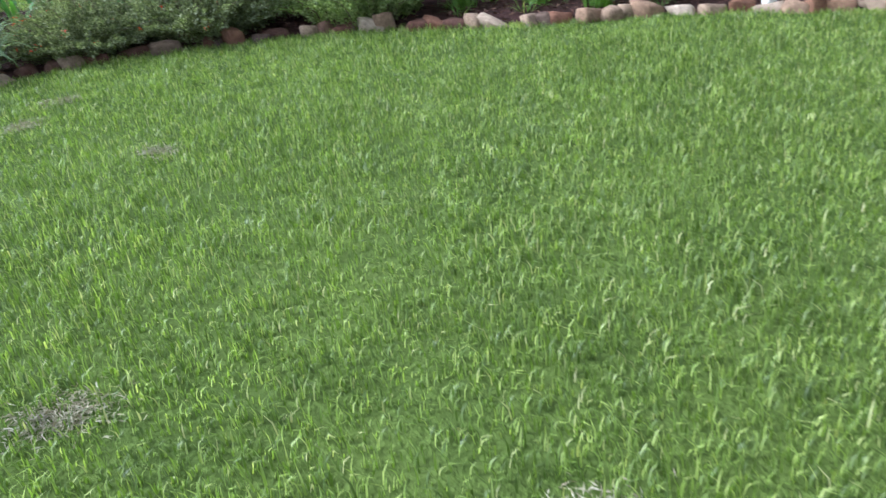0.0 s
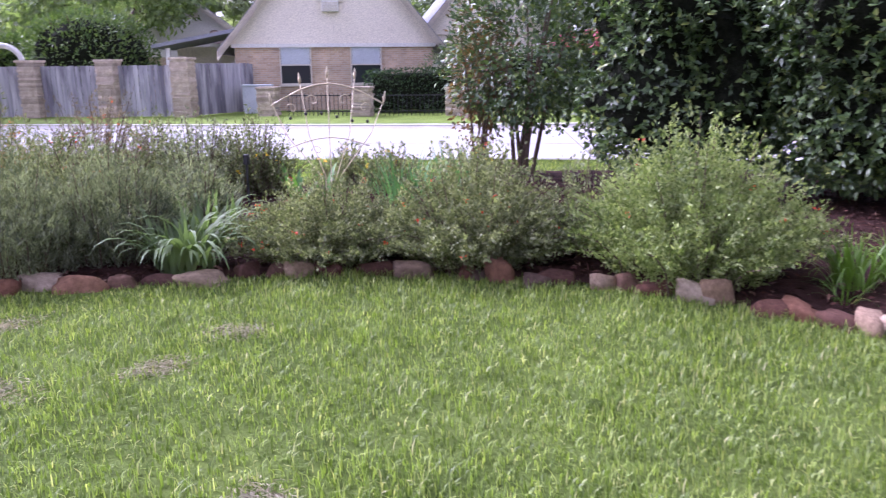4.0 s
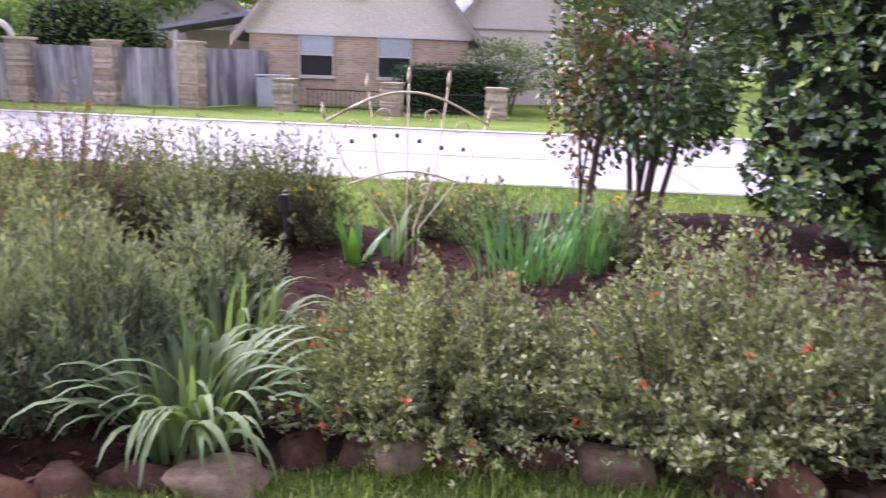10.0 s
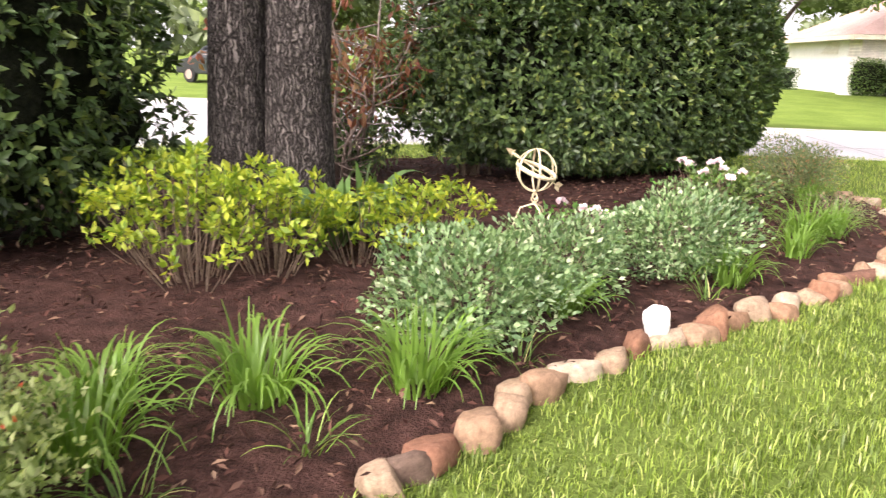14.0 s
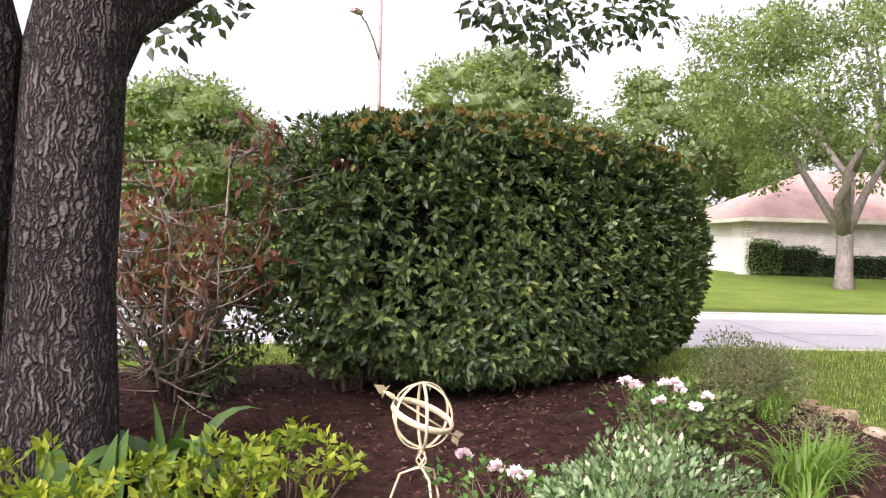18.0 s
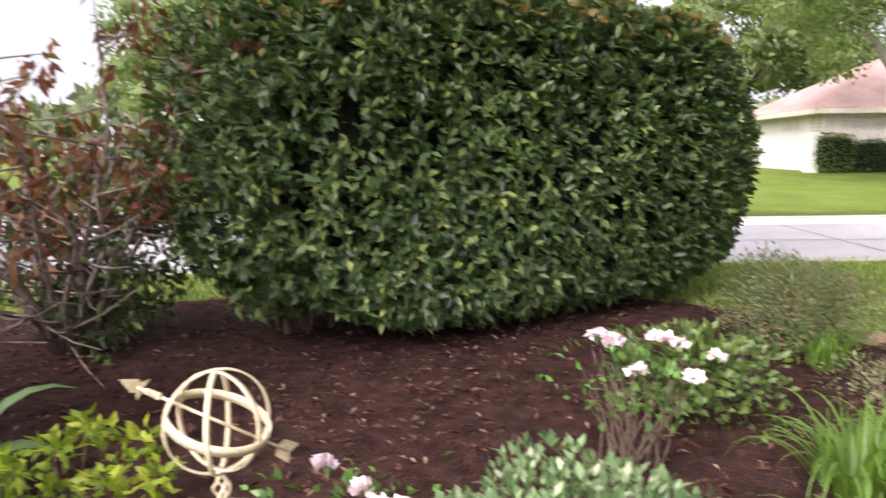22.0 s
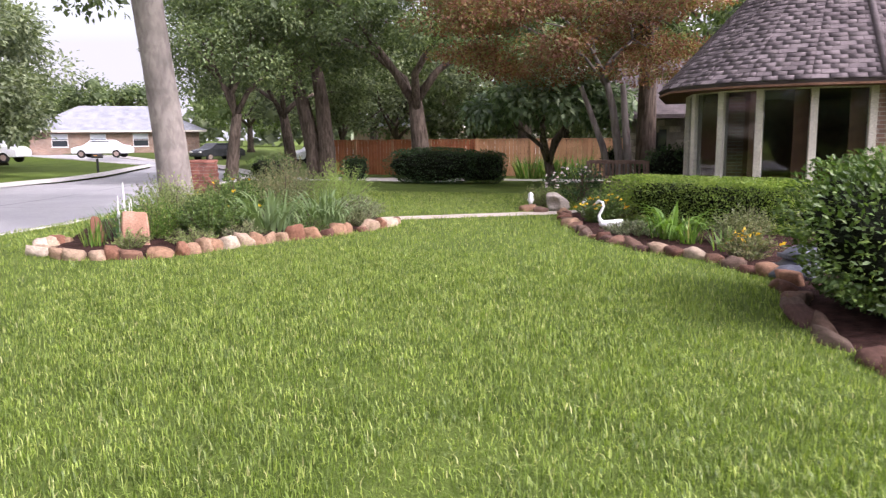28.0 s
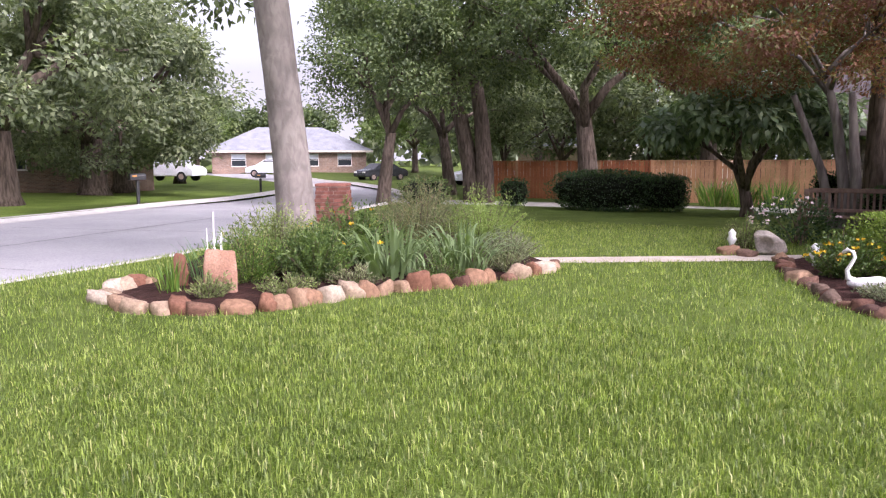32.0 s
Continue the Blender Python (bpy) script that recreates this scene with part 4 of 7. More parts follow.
def grow_tree(name, label, x, y, trunk, radii, clumps, n, leaf, leaf_material, bark, ratio=0.55, limbs=True, seg=12, z=None, group="", flute=0.0, extra_trunks=(), limb_r=0.35, droop=0.0, fork=None, last=0, core=0.0, fine=2):
    """A tree: tapered trunk, a limb to each of its clumps, and a crown of single leaves. Clumps: (x, y, z, radius across, radius up)."""
    zg = gz(x, y) if z is None else z
    t = thing(name, label, "tree", x, y, zg, 0, group)
    for k, (pts, rad) in enumerate([(trunk, radii), *extra_trunks]):
        bm = bmesh.new()
        tube(bm, pts, rad, seg)
        for v in bm.verts:
            a = math.atan2(v.co.y, v.co.x)
            f = 1 + flute * (math.sin(3 * a + v.co.z * 0.3) * 0.5 + 0.5 * noise.noise(Vector((math.cos(a) * 1.5, math.sin(a) * 1.5, v.co.z * 0.6 + k))))
            c = Vector((0, 0, v.co.z)) if k == 0 and flute else None
            if c is not None:
                v.co = c + (v.co - c) * f
        part("trunk", bm, bark, t)
    top = Vector(trunk[-1]) if fork is None else Vector(fork)
    clumps = np.asarray(clumps, float)
    if limbs:
        pick = list(range(len(clumps))) if len(clumps) <= 18 else sorted({*np.linspace(0, len(clumps) - 1, 18).astype(int).tolist(), *range(len(clumps) - last, len(clumps))})
        low = Vector(trunk[-2])
        groups = {k: [] for k in range(5)}
        for i in pick:
            c = clumps[i]
            groups[min(4, int((math.atan2(c[1] - top.y, c[0] - top.x) + math.pi) / 6.2832 * 5))].append(i)
        r0 = radii[-1] * (0.5 + limb_r * 0.6)
        for k, ids in groups.items():
            if not ids:
                continue
            mean = Vector(clumps[ids, :3].mean(0))
            start = top.lerp(low, 0.12 * ((k * 2) % 5))
            fork_at = start.lerp(mean, 0.5) + Vector((0, 0, 0.1 * (mean - start).length))
            elbow = start.lerp(fork_at, 0.5) + Vector((0.12 * math.sin(k * 2.1), 0.12 * math.cos(k * 1.7), 0.06)) * (fork_at - start).length
            bm = bmesh.new()
            tube(bm, [start, elbow, fork_at], [r0, r0 * 0.72, r0 * 0.5], 8)
            limb = part("limb", bm, bark, t)
            for i in ids:
                c = Vector(clumps[i, :3])
                mid = fork_at.lerp(c, 0.5) + Vector((0.1 * math.sin(i), 0.1 * math.cos(i * 2.3), 0.05)) * (c - fork_at).length
                bm = bmesh.new()
                tube(bm, [fork_at, mid, fork_at.lerp(c, 0.95)], [r0 * 0.46, r0 * 0.28, r0 * 0.1], 6)
                part("branch", bm, bark, limb)
    if core:
        bm = bmesh.new()
        for i, c in enumerate(clumps):
            made = bmesh.ops.create_icosphere(bm, subdivisions=fine, radius=1)["verts"]
            for v in made:
                w = core * (1 + 0.35 * noise.noise(v.co * 2.1 + Vector((i, 0, 0))) + 0.2 * noise.noise(v.co * 5 + Vector((0, i, 0))))
                v.co = Vector(c[:3]) + Vector((v.co.x * c[3], v.co.y * c[3], v.co.z * c[4])) * w
        tagged(part("inner_mass", bm, leaf_material, t, "dense leaves inside the crown"), kind="stuff")
    size = clumps[:, 3] ** 1.5
    k = rng.choice(len(clumps), n, p=size / size.sum())
    d = ball_dirs(n)
    r = 1 - 0.6 * rng.uniform(0, 1, n) ** 1.5
    pos = clumps[k, :3] + d * (r * (1 + 0.13 * rng.normal(size=n)))[:, None] * np.stack([clumps[k, 3], clumps[k, 3], clumps[k, 4]], 1)
    dirs = d + rng.normal(size=(n, 3)) * 0.7 + np.array([0, 0, -0.15 - droop])
    v, f = leaf_cloud(pos, dirs, leaf, ratio, normal=d + np.array([0, 0, 0.8]))
    part("crown", np_mesh("crown", v, tris=f), leaf_material, t)
    return t


def cloud_clumps(n, cx, cy, cz, rx, ry, rz, size, seed, flat=0.65, lower=-0.7):
    """Clumps scattered through an ellipsoid, most of them near its skin."""
    g = np.random.default_rng(seed)
    out = []
    while len(out) < n:
        d = g.normal(size=3)
        d /= np.linalg.norm(d)
        if d[2] < lower:
            continue
        q = g.uniform(0.35, 1.0) ** 0.5
        s = size * g.uniform(0.65, 1.25)
        out.append((cx + d[0] * q * rx, cy + d[1] * q * ry, cz + d[2] * q * rz, s, s * flat))
    return out


# trees of the plot
# leaning street-corner oak with a fluted double trunk
grow_tree("oak_tree", "large oak with two dark furrowed trunks in the flower bed", 6.31, 5.4,
          [(0, 0, -0.1), (0, 0, 0.3), (0.02, 0, 1.2), (0.06, -0.02, 2.4), (0.2, -0.1, 3.2), (0.5, -0.3, 4.6), (0.8, -0.5, 5.6)], [0.42, 0.3, 0.255, 0.245, 0.24, 0.2, 0.17],
          cloud_clumps(42, 0.5, 0.5, 7.8, 5.2, 5.2, 2.6, 1.25, 3, lower=-0.55) + [(-1.0, -1.2, 4.0, 0.55, 0.55), (-0.4, -0.7, 4.4, 0.6, 0.5), (2.4, 1.15, 3.25, 0.32, 0.28), (2.6, 0.9, 3.5, 0.35, 0.25), (4.0, -1.4, 3.8, 0.42, 0.34), (4.6, -1.6, 3.85, 0.5, 0.36), (5.2, -1.8, 3.75, 0.45, 0.4), (5.3, -2.3, 4.05, 0.5, 0.34), (5.9, -2.7, 4.2, 0.5, 0.34)],
          17000, 0.14, l_oakdark, m_oakbark, 0.6, seg=40, flute=0.09, extra_trunks=[([(-0.24, 0.34, -0.1), (-0.25, 0.36, 0.35), (-0.25, 0.36, 1.2), (-0.2, 0.35, 2.4), (-0.5, 0.7, 4.2), (-1.2, 1.2, 5.8)], [0.36, 0.25, 0.215, 0.205, 0.19, 0.15]),
                        ([(0.06, -0.03, 2.1), (0.28, -0.1, 2.65), (0.85, -0.28, 3.1), (2.2, -0.7, 3.95), (3.6, -1.2, 4.5)], [0.15, 0.16, 0.14, 0.1, 0.05])], limb_r=0.3, last=9)
# street tree with a smooth pale trunk in the round bed
grow_tree("street_tree", "tall street tree with a smooth pale leaning trunk", 15.9, -12.9,
          [(0, 0, -0.1), (0, 0, 0.3), (0.07, 0.04, 1.5), (0.18, 0.1, 2.8), (0.29, 0.16, 4.0), (0.38, 0.22, 5.0)], [0.40, 0.32, 0.29, 0.27, 0.27, 0.25],
          cloud_clumps(46, 0.3, 0, 7.0, 5.4, 5.4, 2.4, 1.2, 5, lower=-0.5) + [(-2.5, 1.0, 4.2, 0.7, 0.5), (2.2, -0.6, 4.4, 0.8, 0.5), (-3.4, -1.4, 4.6, 0.9, 0.6)],
          19000, 0.16, l_oak, m_paleb, 0.6, seg=28, limb_r=0.45, last=3)


# ---- other trees ----
def wide_tree(name, label, x, y, trunk_h, trunk_r, rx, rz, cz, clumps, n, leaf, lm, bark, seed, size=1.1, lean=(0, 0), lower=-0.6, group="", **kw):
    pts = [(0, 0, -0.2), (0, 0, 0.3), (lean[0] * 0.5, lean[1] * 0.5, trunk_h * 0.6), (lean[0], lean[1], trunk_h)]
    return grow_tree(name, label, x, y, pts, [trunk_r * 1.35, trunk_r, trunk_r * 0.85, trunk_r * 0.7], cloud_clumps(clumps, lean[0], lean[1], cz, rx, rx, rz, size, seed, lower=lower), n, leaf, lm, bark, group=group, **kw)


# across the east street
grow_tree("front_yard_tree", "light green low-forked tree on the lawn across the street", 31.2, -3.75, [(0, 0, -0.2), (0, 0, 0.5), (0, 0, 1.5), (0.05, 0, 1.8)], [0.40, 0.28, 0.26, 0.28],
          cloud_clumps(84, 0, 0, 6.4, 5.8, 5.8, 3.7, 1.1, 21, lower=-0.8, flat=0.5), 26000, 0.2, l_light, m_paleb, 0.5, limb_r=0.3)
wide_tree("live_oak", "spreading grey-green live oak with low limbs", 38.3, -25.6, 2.4, 0.62, 6.2, 4.7, 5.3, 110, 38000, 0.24, l_oakgrey, m_treebark, 22, 1.05, lower=-0.97)
wide_tree("live_oak", "spreading grey-green live oak behind the first", 42, -30, 2.4, 0.5, 5.5, 3.6, 5.0, 44, 14000, 0.28, l_oakgrey, m_treebark, 23, 1.4, lower=-0.9)
wide_tree("live_oak", "tall dark live oak on the lawn across the street", 32.8, -18.1, 2.4, 0.6, 5.6, 3.4, 5.4, 100, 30000, 0.22, l_oakgrey, m_treebark, 37, 1.0, lower=-0.85)
wide_tree("street_tree", "dark green tree beside the east street", 49, -40, 2.4, 0.35, 2.8, 2.0, 4.0, 24, 5000, 0.25, l_oak, m_treebark, 24, 1.3)
# south, along the inner kerb
grow_tree("twin_oak", "dark green oak with two leaning trunks", 21.6, -30.4, [(0, 0, -0.2), (0.1, 0, 1.2), (0.5, 0.1, 3.2), (0.9, 0.2, 4.6)], [0.42, 0.36, 0.30, 0.24],
          cloud_clumps(84, 0.6, 0, 7.4, 5.2, 5.2, 4.0, 0.95, 25, lower=-0.75), 40000, 0.17, l_oak, m_treebark, 0.55, extra_trunks=[([(-0.5, 0, -0.2), (-0.5, 0, 1.2), (-0.35, 0, 3.2), (-0.2, 0.2, 4.8)], [0.42, 0.36, 0.30, 0.24])], limb_r=0.4)
wide_tree("oak_tree", "dark green oak by the drive", 17.0, -31.0, 3.2, 0.42, 5.4, 3.2, 6.4, 76, 32000, 0.17, l_oak, m_treebark, 26, 1.0, (0.3, 0))
wide_tree("oak_tree", "dark oak by the street bend", 26.0, -36.5, 3.0, 0.32, 5.0, 3.2, 5.6, 56, 22000, 0.18, l_oakgrey, m_treebark, 27, 0.95, (0.4, 0))
wide_tree("oak_tree", "dark oak overhanging the street", 23.5, -26.8, 2.6, 0.26, 2.6, 2.4, 4.9, 34, 15000, 0.15, l_oak, m_treebark, 28, 1.1, (-0.5, 0.2))
wide_tree("oak_tree", "dark oak behind the fence", 14, -38, 3.2, 0.4, 5.5, 3.2, 6.6, 30, 6500, 0.3, l_oakgrey, m_treebark, 29, 1.6)
wide_tree("oak_tree", "dark oak behind the fence", 3, -36, 3.2, 0.4, 6.5, 3.6, 6.8, 40, 12000, 0.3, l_oak, m_treebark, 30, 1.6)
# broad-leaved dome and red maple
grow_tree("dome_tree", "low dome-shaped tree with large drooping dark leaves", 10.7, -25.0, [(0, 0, -0.2), (0, 0, 0.3), (0.1, 0, 0.8)], [0.22, 0.16, 0.14],
          cloud_clumps(40, 0.2, 0, 2.5, 2.5, 2.5, 0.95, 0.6, 31, lower=-0.35), 7000, 0.26, leaf_mat("large_dark_leaves", [(0, (0.08, 0.13, 0.07)), (0.7, (0.17, 0.24, 0.14)), (1, (0.30, 0.37, 0.24))], 0.4, 0.45, 0.25, 1), m_treebark, 0.5, droop=0.7, limb_r=0.4)
grow_tree("red_maple", "red-brown maple with several slim grey trunks", 8.3, -21.4, [(0, 0, -0.2), (0.05, 0, 0.8), (0.25, 0.1, 2.2), (0.5, 0.2, 3.2)], [0.16, 0.12, 0.1, 0.07],
          cloud_clumps(120, 1.2, 0.6, 4.35, 3.6, 3.4, 1.95, 0.85, 32, flat=0.28, lower=-0.75), 40000, 0.095, l_maple, bark_mat("grey_bark", (0.13, 0.11, 0.10), (0.24, 0.21, 0.19), 10, 0.5), 0.55,
          extra_trunks=[([(-0.2, 0.1, -0.2), (-0.15, 0.1, 1.0), (0.0, 0.2, 2.8)], [0.14, 0.11, 0.07]), ([(0.2, -0.1, -0.2), (0.5, -0.1, 1.2), (1.1, 0.0, 2.8)], [0.12, 0.09, 0.06])], limb_r=0.5)
wide_tree("oak_tree", "oak with a dark straight trunk by the house", 7.75, -23.3, 4.2, 0.3, 4.2, 2.4, 6.6, 30, 6000, 0.26, l_oak, m_treebark, 33, 1.3)
# north street
grow_tree("crape_myrtle", "small tree with several thin leaning trunks before the fence", -18.0, 17.75, [(0, 0, -0.2), (-0.1, 0, 1.0), (-0.3, 0, 2.2)], [0.13, 0.1, 0.07],
          cloud_clumps(46, -0.2, 0, 3.4, 2.3, 2.0, 1.2, 0.65, 41, lower=-0.5), 12000, 0.14, l_light, m_treebark, 0.5,
          extra_trunks=[([(0.2, 0, -0.2), (0.7, 0, 1.2), (1.4, 0.1, 2.2)], [0.11, 0.08, 0.05]), ([(-0.2, 0.1, -0.2), (-0.7, 0.2, 1.2), (-1.2, 0.3, 2.2)], [0.1, 0.08, 0.05])], limb_r=0.5)
for i, (x, y, r, h) in enumerate([(-16.6, 24.2, 2.0, 3.5), (-28.3, 20.9, 2.2, 3.35), (-20.4, 24.5, 1.6, 2.7), (-23.5, 25.2, 1.5, 2.5)]):
    bush("round_shrub", "green round-topped clipped tree behind the fence", "shrub", x, y, r, r, h, 9000, 0.15, l_box, 0.5, 0.0, 0.05, 2.6, 0.4, 0.6, stem=5, stem_r=0.04, core=0.8, seed=170 + i, group="round clipped trees")
wide_tree("yard_tree", "round dark tree behind the fence", -19, 29, 2.4, 0.3, 3.8, 2.2, 4.6, 30, 8000, 0.28, l_light, m_treebark, 42, 1.2)
wide_tree("yard_tree", "round dark tree on the corner across the street", -41.5, 19.6, 1.4, 0.3, 4.4, 2.0, 3.2, 46, 11000, 0.22, l_oakgrey, m_treebark, 43, 1.1, lower=-0.9)
for i, (x, y, r, cz) in enumerate([(-40, 60, 9, 6), (-26, 62, 9, 7), (-12, 64, 8, 6.5), (-52, 45, 9, 6), (-4, 52, 6, 6.0), (16, 62, 9, 6), (6, 66, 8, 6)]):
    wide_tree("far_tree", "distant tree above the roofs", x, y, 3, 0.4, r, 3.0, cz, 26, 4600, 0.5, l_oakgrey if i % 2 else l_oak, m_treebark, 200 + i, 2.2, group="distant trees", core=0.7, fine=1)
for i, (x, y, r, cz) in enumerate([(-60, 29, 5, 4.5), (-72, 24, 6, 5), (-86, 30, 7, 5), (-52, 32, 5, 5), (-100, 14, 8, 5.5), (-78, 4, 6, 4.5)]):
    wide_tree("far_tree", "dark tree along the west end of the street", x, y, 2.2, 0.3, r, 3.2, cz, 30, 5000, 0.42, l_oakgrey, m_treebark, 260 + i, 1.5, group="distant trees", lower=-0.9, core=0.6, fine=1)
for i, (x, y) in enumerate([(26.5, -44), (22, -41.5), (17.5, -42), (12.5, -42.5), (8, -41)]):
    wide_tree("yard_tree", "dense dark tree behind the cedar fence", x, y, 1.6, 0.22, 3.0, 2.9, 4.0, 36, 7000, 0.27, l_oakgrey, m_treebark, 270 + i, 1.0, group="trees behind the fence", lower=-0.9)
# behind the hedge to the east
for i, (x, y, r, cz, lm) in enumerate([(43, 30.5, 5.2, 4.9, l_light), (47.5, 29, 3.4, 4.3, l_oakgrey), (60, 18, 4, 3.6, l_light), (48, 12.5, 4.6, 6.2, l_light), (62, 9.5, 4.5, 4.6, l_oakgrey), (66, -6, 7, 6.5, l_oak), (62, -20, 7, 6.5, l_oak), (70, -35, 8, 7, l_oakgrey), (54, 37, 6.0, 5.6, l_light), (52, 2, 5.5, 5.6, l_light)]):
    wide_tree("far_tree", "distant street tree behind the houses", x, y, 2.6, 0.35, r * 1.1, 4.2, cz * 1.32, 60, 10000, 0.36, lm, m_treebark, 220 + i, 1.5, group="distant trees", lower=-0.8, core=0.6, fine=1)
for i, (x, y, r, cz) in enumerate([(76, -82, 7, 5.5), (52, -76, 7, 6), (40, -66, 7, 6.5), (30, -58, 7, 6.5), (75, -60, 8, 6), (22, -52, 7, 6.5), (8, -48, 8, 7), (-6, -44, 8, 7), (68, -48, 6, 5.5), (86, -76, 9, 6.5)]):
    wide_tree("far_tree", "distant tree down the street", x, y, 2.8, 0.38, r, 3.3, cz * 0.95, 40, 7000, 0.46, (l_oak, l_light, l_oakgrey)[i % 3], m_treebark, 240 + i, 1.6, group="distant trees", lower=-0.8, core=0.6, fine=1)


def far_woods():
    """Unbroken tree line all round, far behind the houses."""
    n = 32000
    a, d = rng.uniform(0, 6.283, n), rng.uniform(0, 1, n)
    r = 118 + 14 * np.sin(a * 5) + 10 * np.sin(a * 13 + 1) + d * 14
    top = 6.5 + 2.2 * np.sin(a * 23) + 1.6 * np.sin(a * 51 + 2) + 1.0 * np.sin(a * 97)
    z = top * np.sqrt(rng.uniform(0.0, 1, n)) + rng.normal(0, 0.4, n)
    pos = np.stack([10 + r * np.cos(a), -8 + r * np.sin(a), z], 1)
    v, t = leaf_cloud(pos, rng.normal(size=(n, 3)), 2.0, 0.7)
    tagged(part("far_woods", np_mesh("far_woods", v, tris=t), l_oakgrey), "distant belt of green trees beyond the houses", "woods", kind="stuff")


far_woods()


# ---- houses and fences ----
def clear_glass(name):
    m, nt, b = start_mat(name, 0.02, 0.5)
    b.inputs["Base Color"].default_value = (0.75, 0.78, 0.78, 1)
    b.inputs["Transmission Weight"].default_value = 1.0
    b.inputs["IOR"].default_value = 1.45
    return m


m_pane = clear_glass("window_glass")


def window(parent, x, z0, w, h, y=0.0, blind=0.5, frame_mat=None, deep=0.06):
    """A sash window in the local plane y = 0, facing -y: frame, two panes, blind; the dark room behind is only the
    glass colour.
    """
    wob = part("window", boxm(x, y - 0.02, z0, x + w, y - 0.004, z0 + h), m_glass, parent)
    bm = bmesh.new()
    f = 0.045
    for a in ((x - f, z0 - f, x, z0 + h + f), (x + w, z0 - f, x + w + f, z0 + h + f), (x, z0 - f, x + w, z0), (x, z0 + h, x + w, z0 + h + f), (x, z0 + h * 0.5 - 0.02, x + w, z0 + h * 0.5 + 0.02)):
        box(bm, a[0], y - 0.07, a[1], a[2], y - 0.003, a[3])
    part("window_frame", bm, frame_mat or m_trim, wob)
    part("window_sill", boxm(x - 0.08, y - 0.09, z0 - 0.1, x + w + 0.08, y + 0.02, z0 - 0.046), frame_mat or m_trim, wob)
    if blind:
        part("blind", boxm(x + 0.01, y - 0.03, z0 + h * (1 - blind), x + w - 0.01, y - 0.022, z0 + h - 0.005), m_blind, wob, "pale drawn window blind")
    return wob


def roof_slab(pts, thick=0.12):
    """A flat roof plane of any outline with some thickness."""
    bm = bmesh.new()
    top = [bm.verts.new(p) for p in pts]
    low = [bm.verts.new((p[0], p[1], p[2] - thick)) for p in pts]
    n = len(pts)
    bm.faces.new(top)
    bm.faces.new(low[::-1])
    for k in range(n):
        bm.faces.new((top[k], low[k], low[(k + 1) % n], top[(k + 1) % n]))
    bmesh.ops.recalc_face_normals(bm, faces=bm.faces)
    return bm


def gable_wall(x0, x1, z0, z1, apex, y0, y1):
    bm = bmesh.new()
    prof = [(x0, z0), (x1, z0), (x1, z1), ((x0 + x1) / 2, apex), (x0, z1)]
    a = [bm.verts.new((x, y0, z)) for x, z in prof]
    b = [bm.verts.new((x, y1, z)) for x, z in prof]
    bm.faces.new(a)
    bm.faces.new(b[::-1])
    for k in range(5):
        bm.faces.new((a[k], b[k], b[(k + 1) % 5], a[(k + 1) % 5]))
    bmesh.ops.recalc_face_normals(bm, faces=bm.faces)
    return bm


def gable_roof(h, x0, x1, z1, apex, y0, y1, mat, over=0.4):
    cx, s = (x0 + x1) / 2, (apex - z1) / ((x1 - x0) / 2)
    for sx, xe in ((-1, x0), (1, x1)):
        xo, zo = xe + sx * over, z1 - s * over
        part("roof", roof_slab([(xo, y0 - over, zo + 0.14), (cx, y0 - over, apex + 0.14), (cx, y1 + over, apex + 0.14), (xo, y1 + over, zo + 0.14)]), mat, h)
        bm = bmesh.new()
        v = [bm.verts.new(p) for p in ((xo, y0 - over - 0.03, zo - 0.2), (xo, y0 - over - 0.03, zo + 0.1), (cx, y0 - over - 0.03, apex + 0.1), (cx, y0 - over - 0.03, apex - 0.16))]
        bm.faces.new(v)
        bmesh.ops.solidify(bm, geom=bm.faces[:], thickness=0.05)
        part("fascia", bm, m_trim, h)


def hip_roof(h, x0, x1, y0, y1, z, rise, mat, over=0.5):
    x0, x1, y0, y1 = x0 - over, x1 + over, y0 - over, y1 + over
    d = min(x1 - x0, y1 - y0) / 2
    if x1 - x0 >= y1 - y0:
        a, b = (x0 + d, (y0 + y1) / 2), (x1 - d, (y0 + y1) / 2)
    else:
        a, b = ((x0 + x1) / 2, y0 + d), ((x0 + x1) / 2, y1 - d)
    bm = bmesh.new()
    c = [bm.verts.new(p) for p in ((x0, y0, z), (x1, y0, z), (x1, y1, z), (x0, y1, z), (*a, z + rise), (*b, z + rise))]
    if x1 - x0 >= y1 - y0:
        fs = ((0, 1, 5, 4), (1, 2, 5), (2, 3, 4, 5), (3, 0, 4))
    else:
        fs = ((0, 1, 4), (1, 2, 5, 4), (2, 3, 5), (3, 0, 4, 5))
    for f in fs:
        bm.faces.new([c[k] for k in f])
    bm.faces.new([c[k] for k in (3, 2, 1, 0)])
    bmesh.ops.recalc_face_normals(bm, faces=bm.faces)
    part("roof", bm, mat, h)
    for e in ((x0, y0, x1, y0 + 0.05), (x0, y1 - 0.05, x1, y1), (x0, y0 + 0.05, x0 + 0.05, y1 - 0.05), (x1 - 0.05, y0 + 0.05, x1, y1 - 0.05)):
        part("fascia", boxm(e[0], e[1], z - 0.2, e[2], e[3], z - 0.01), m_trim, h)


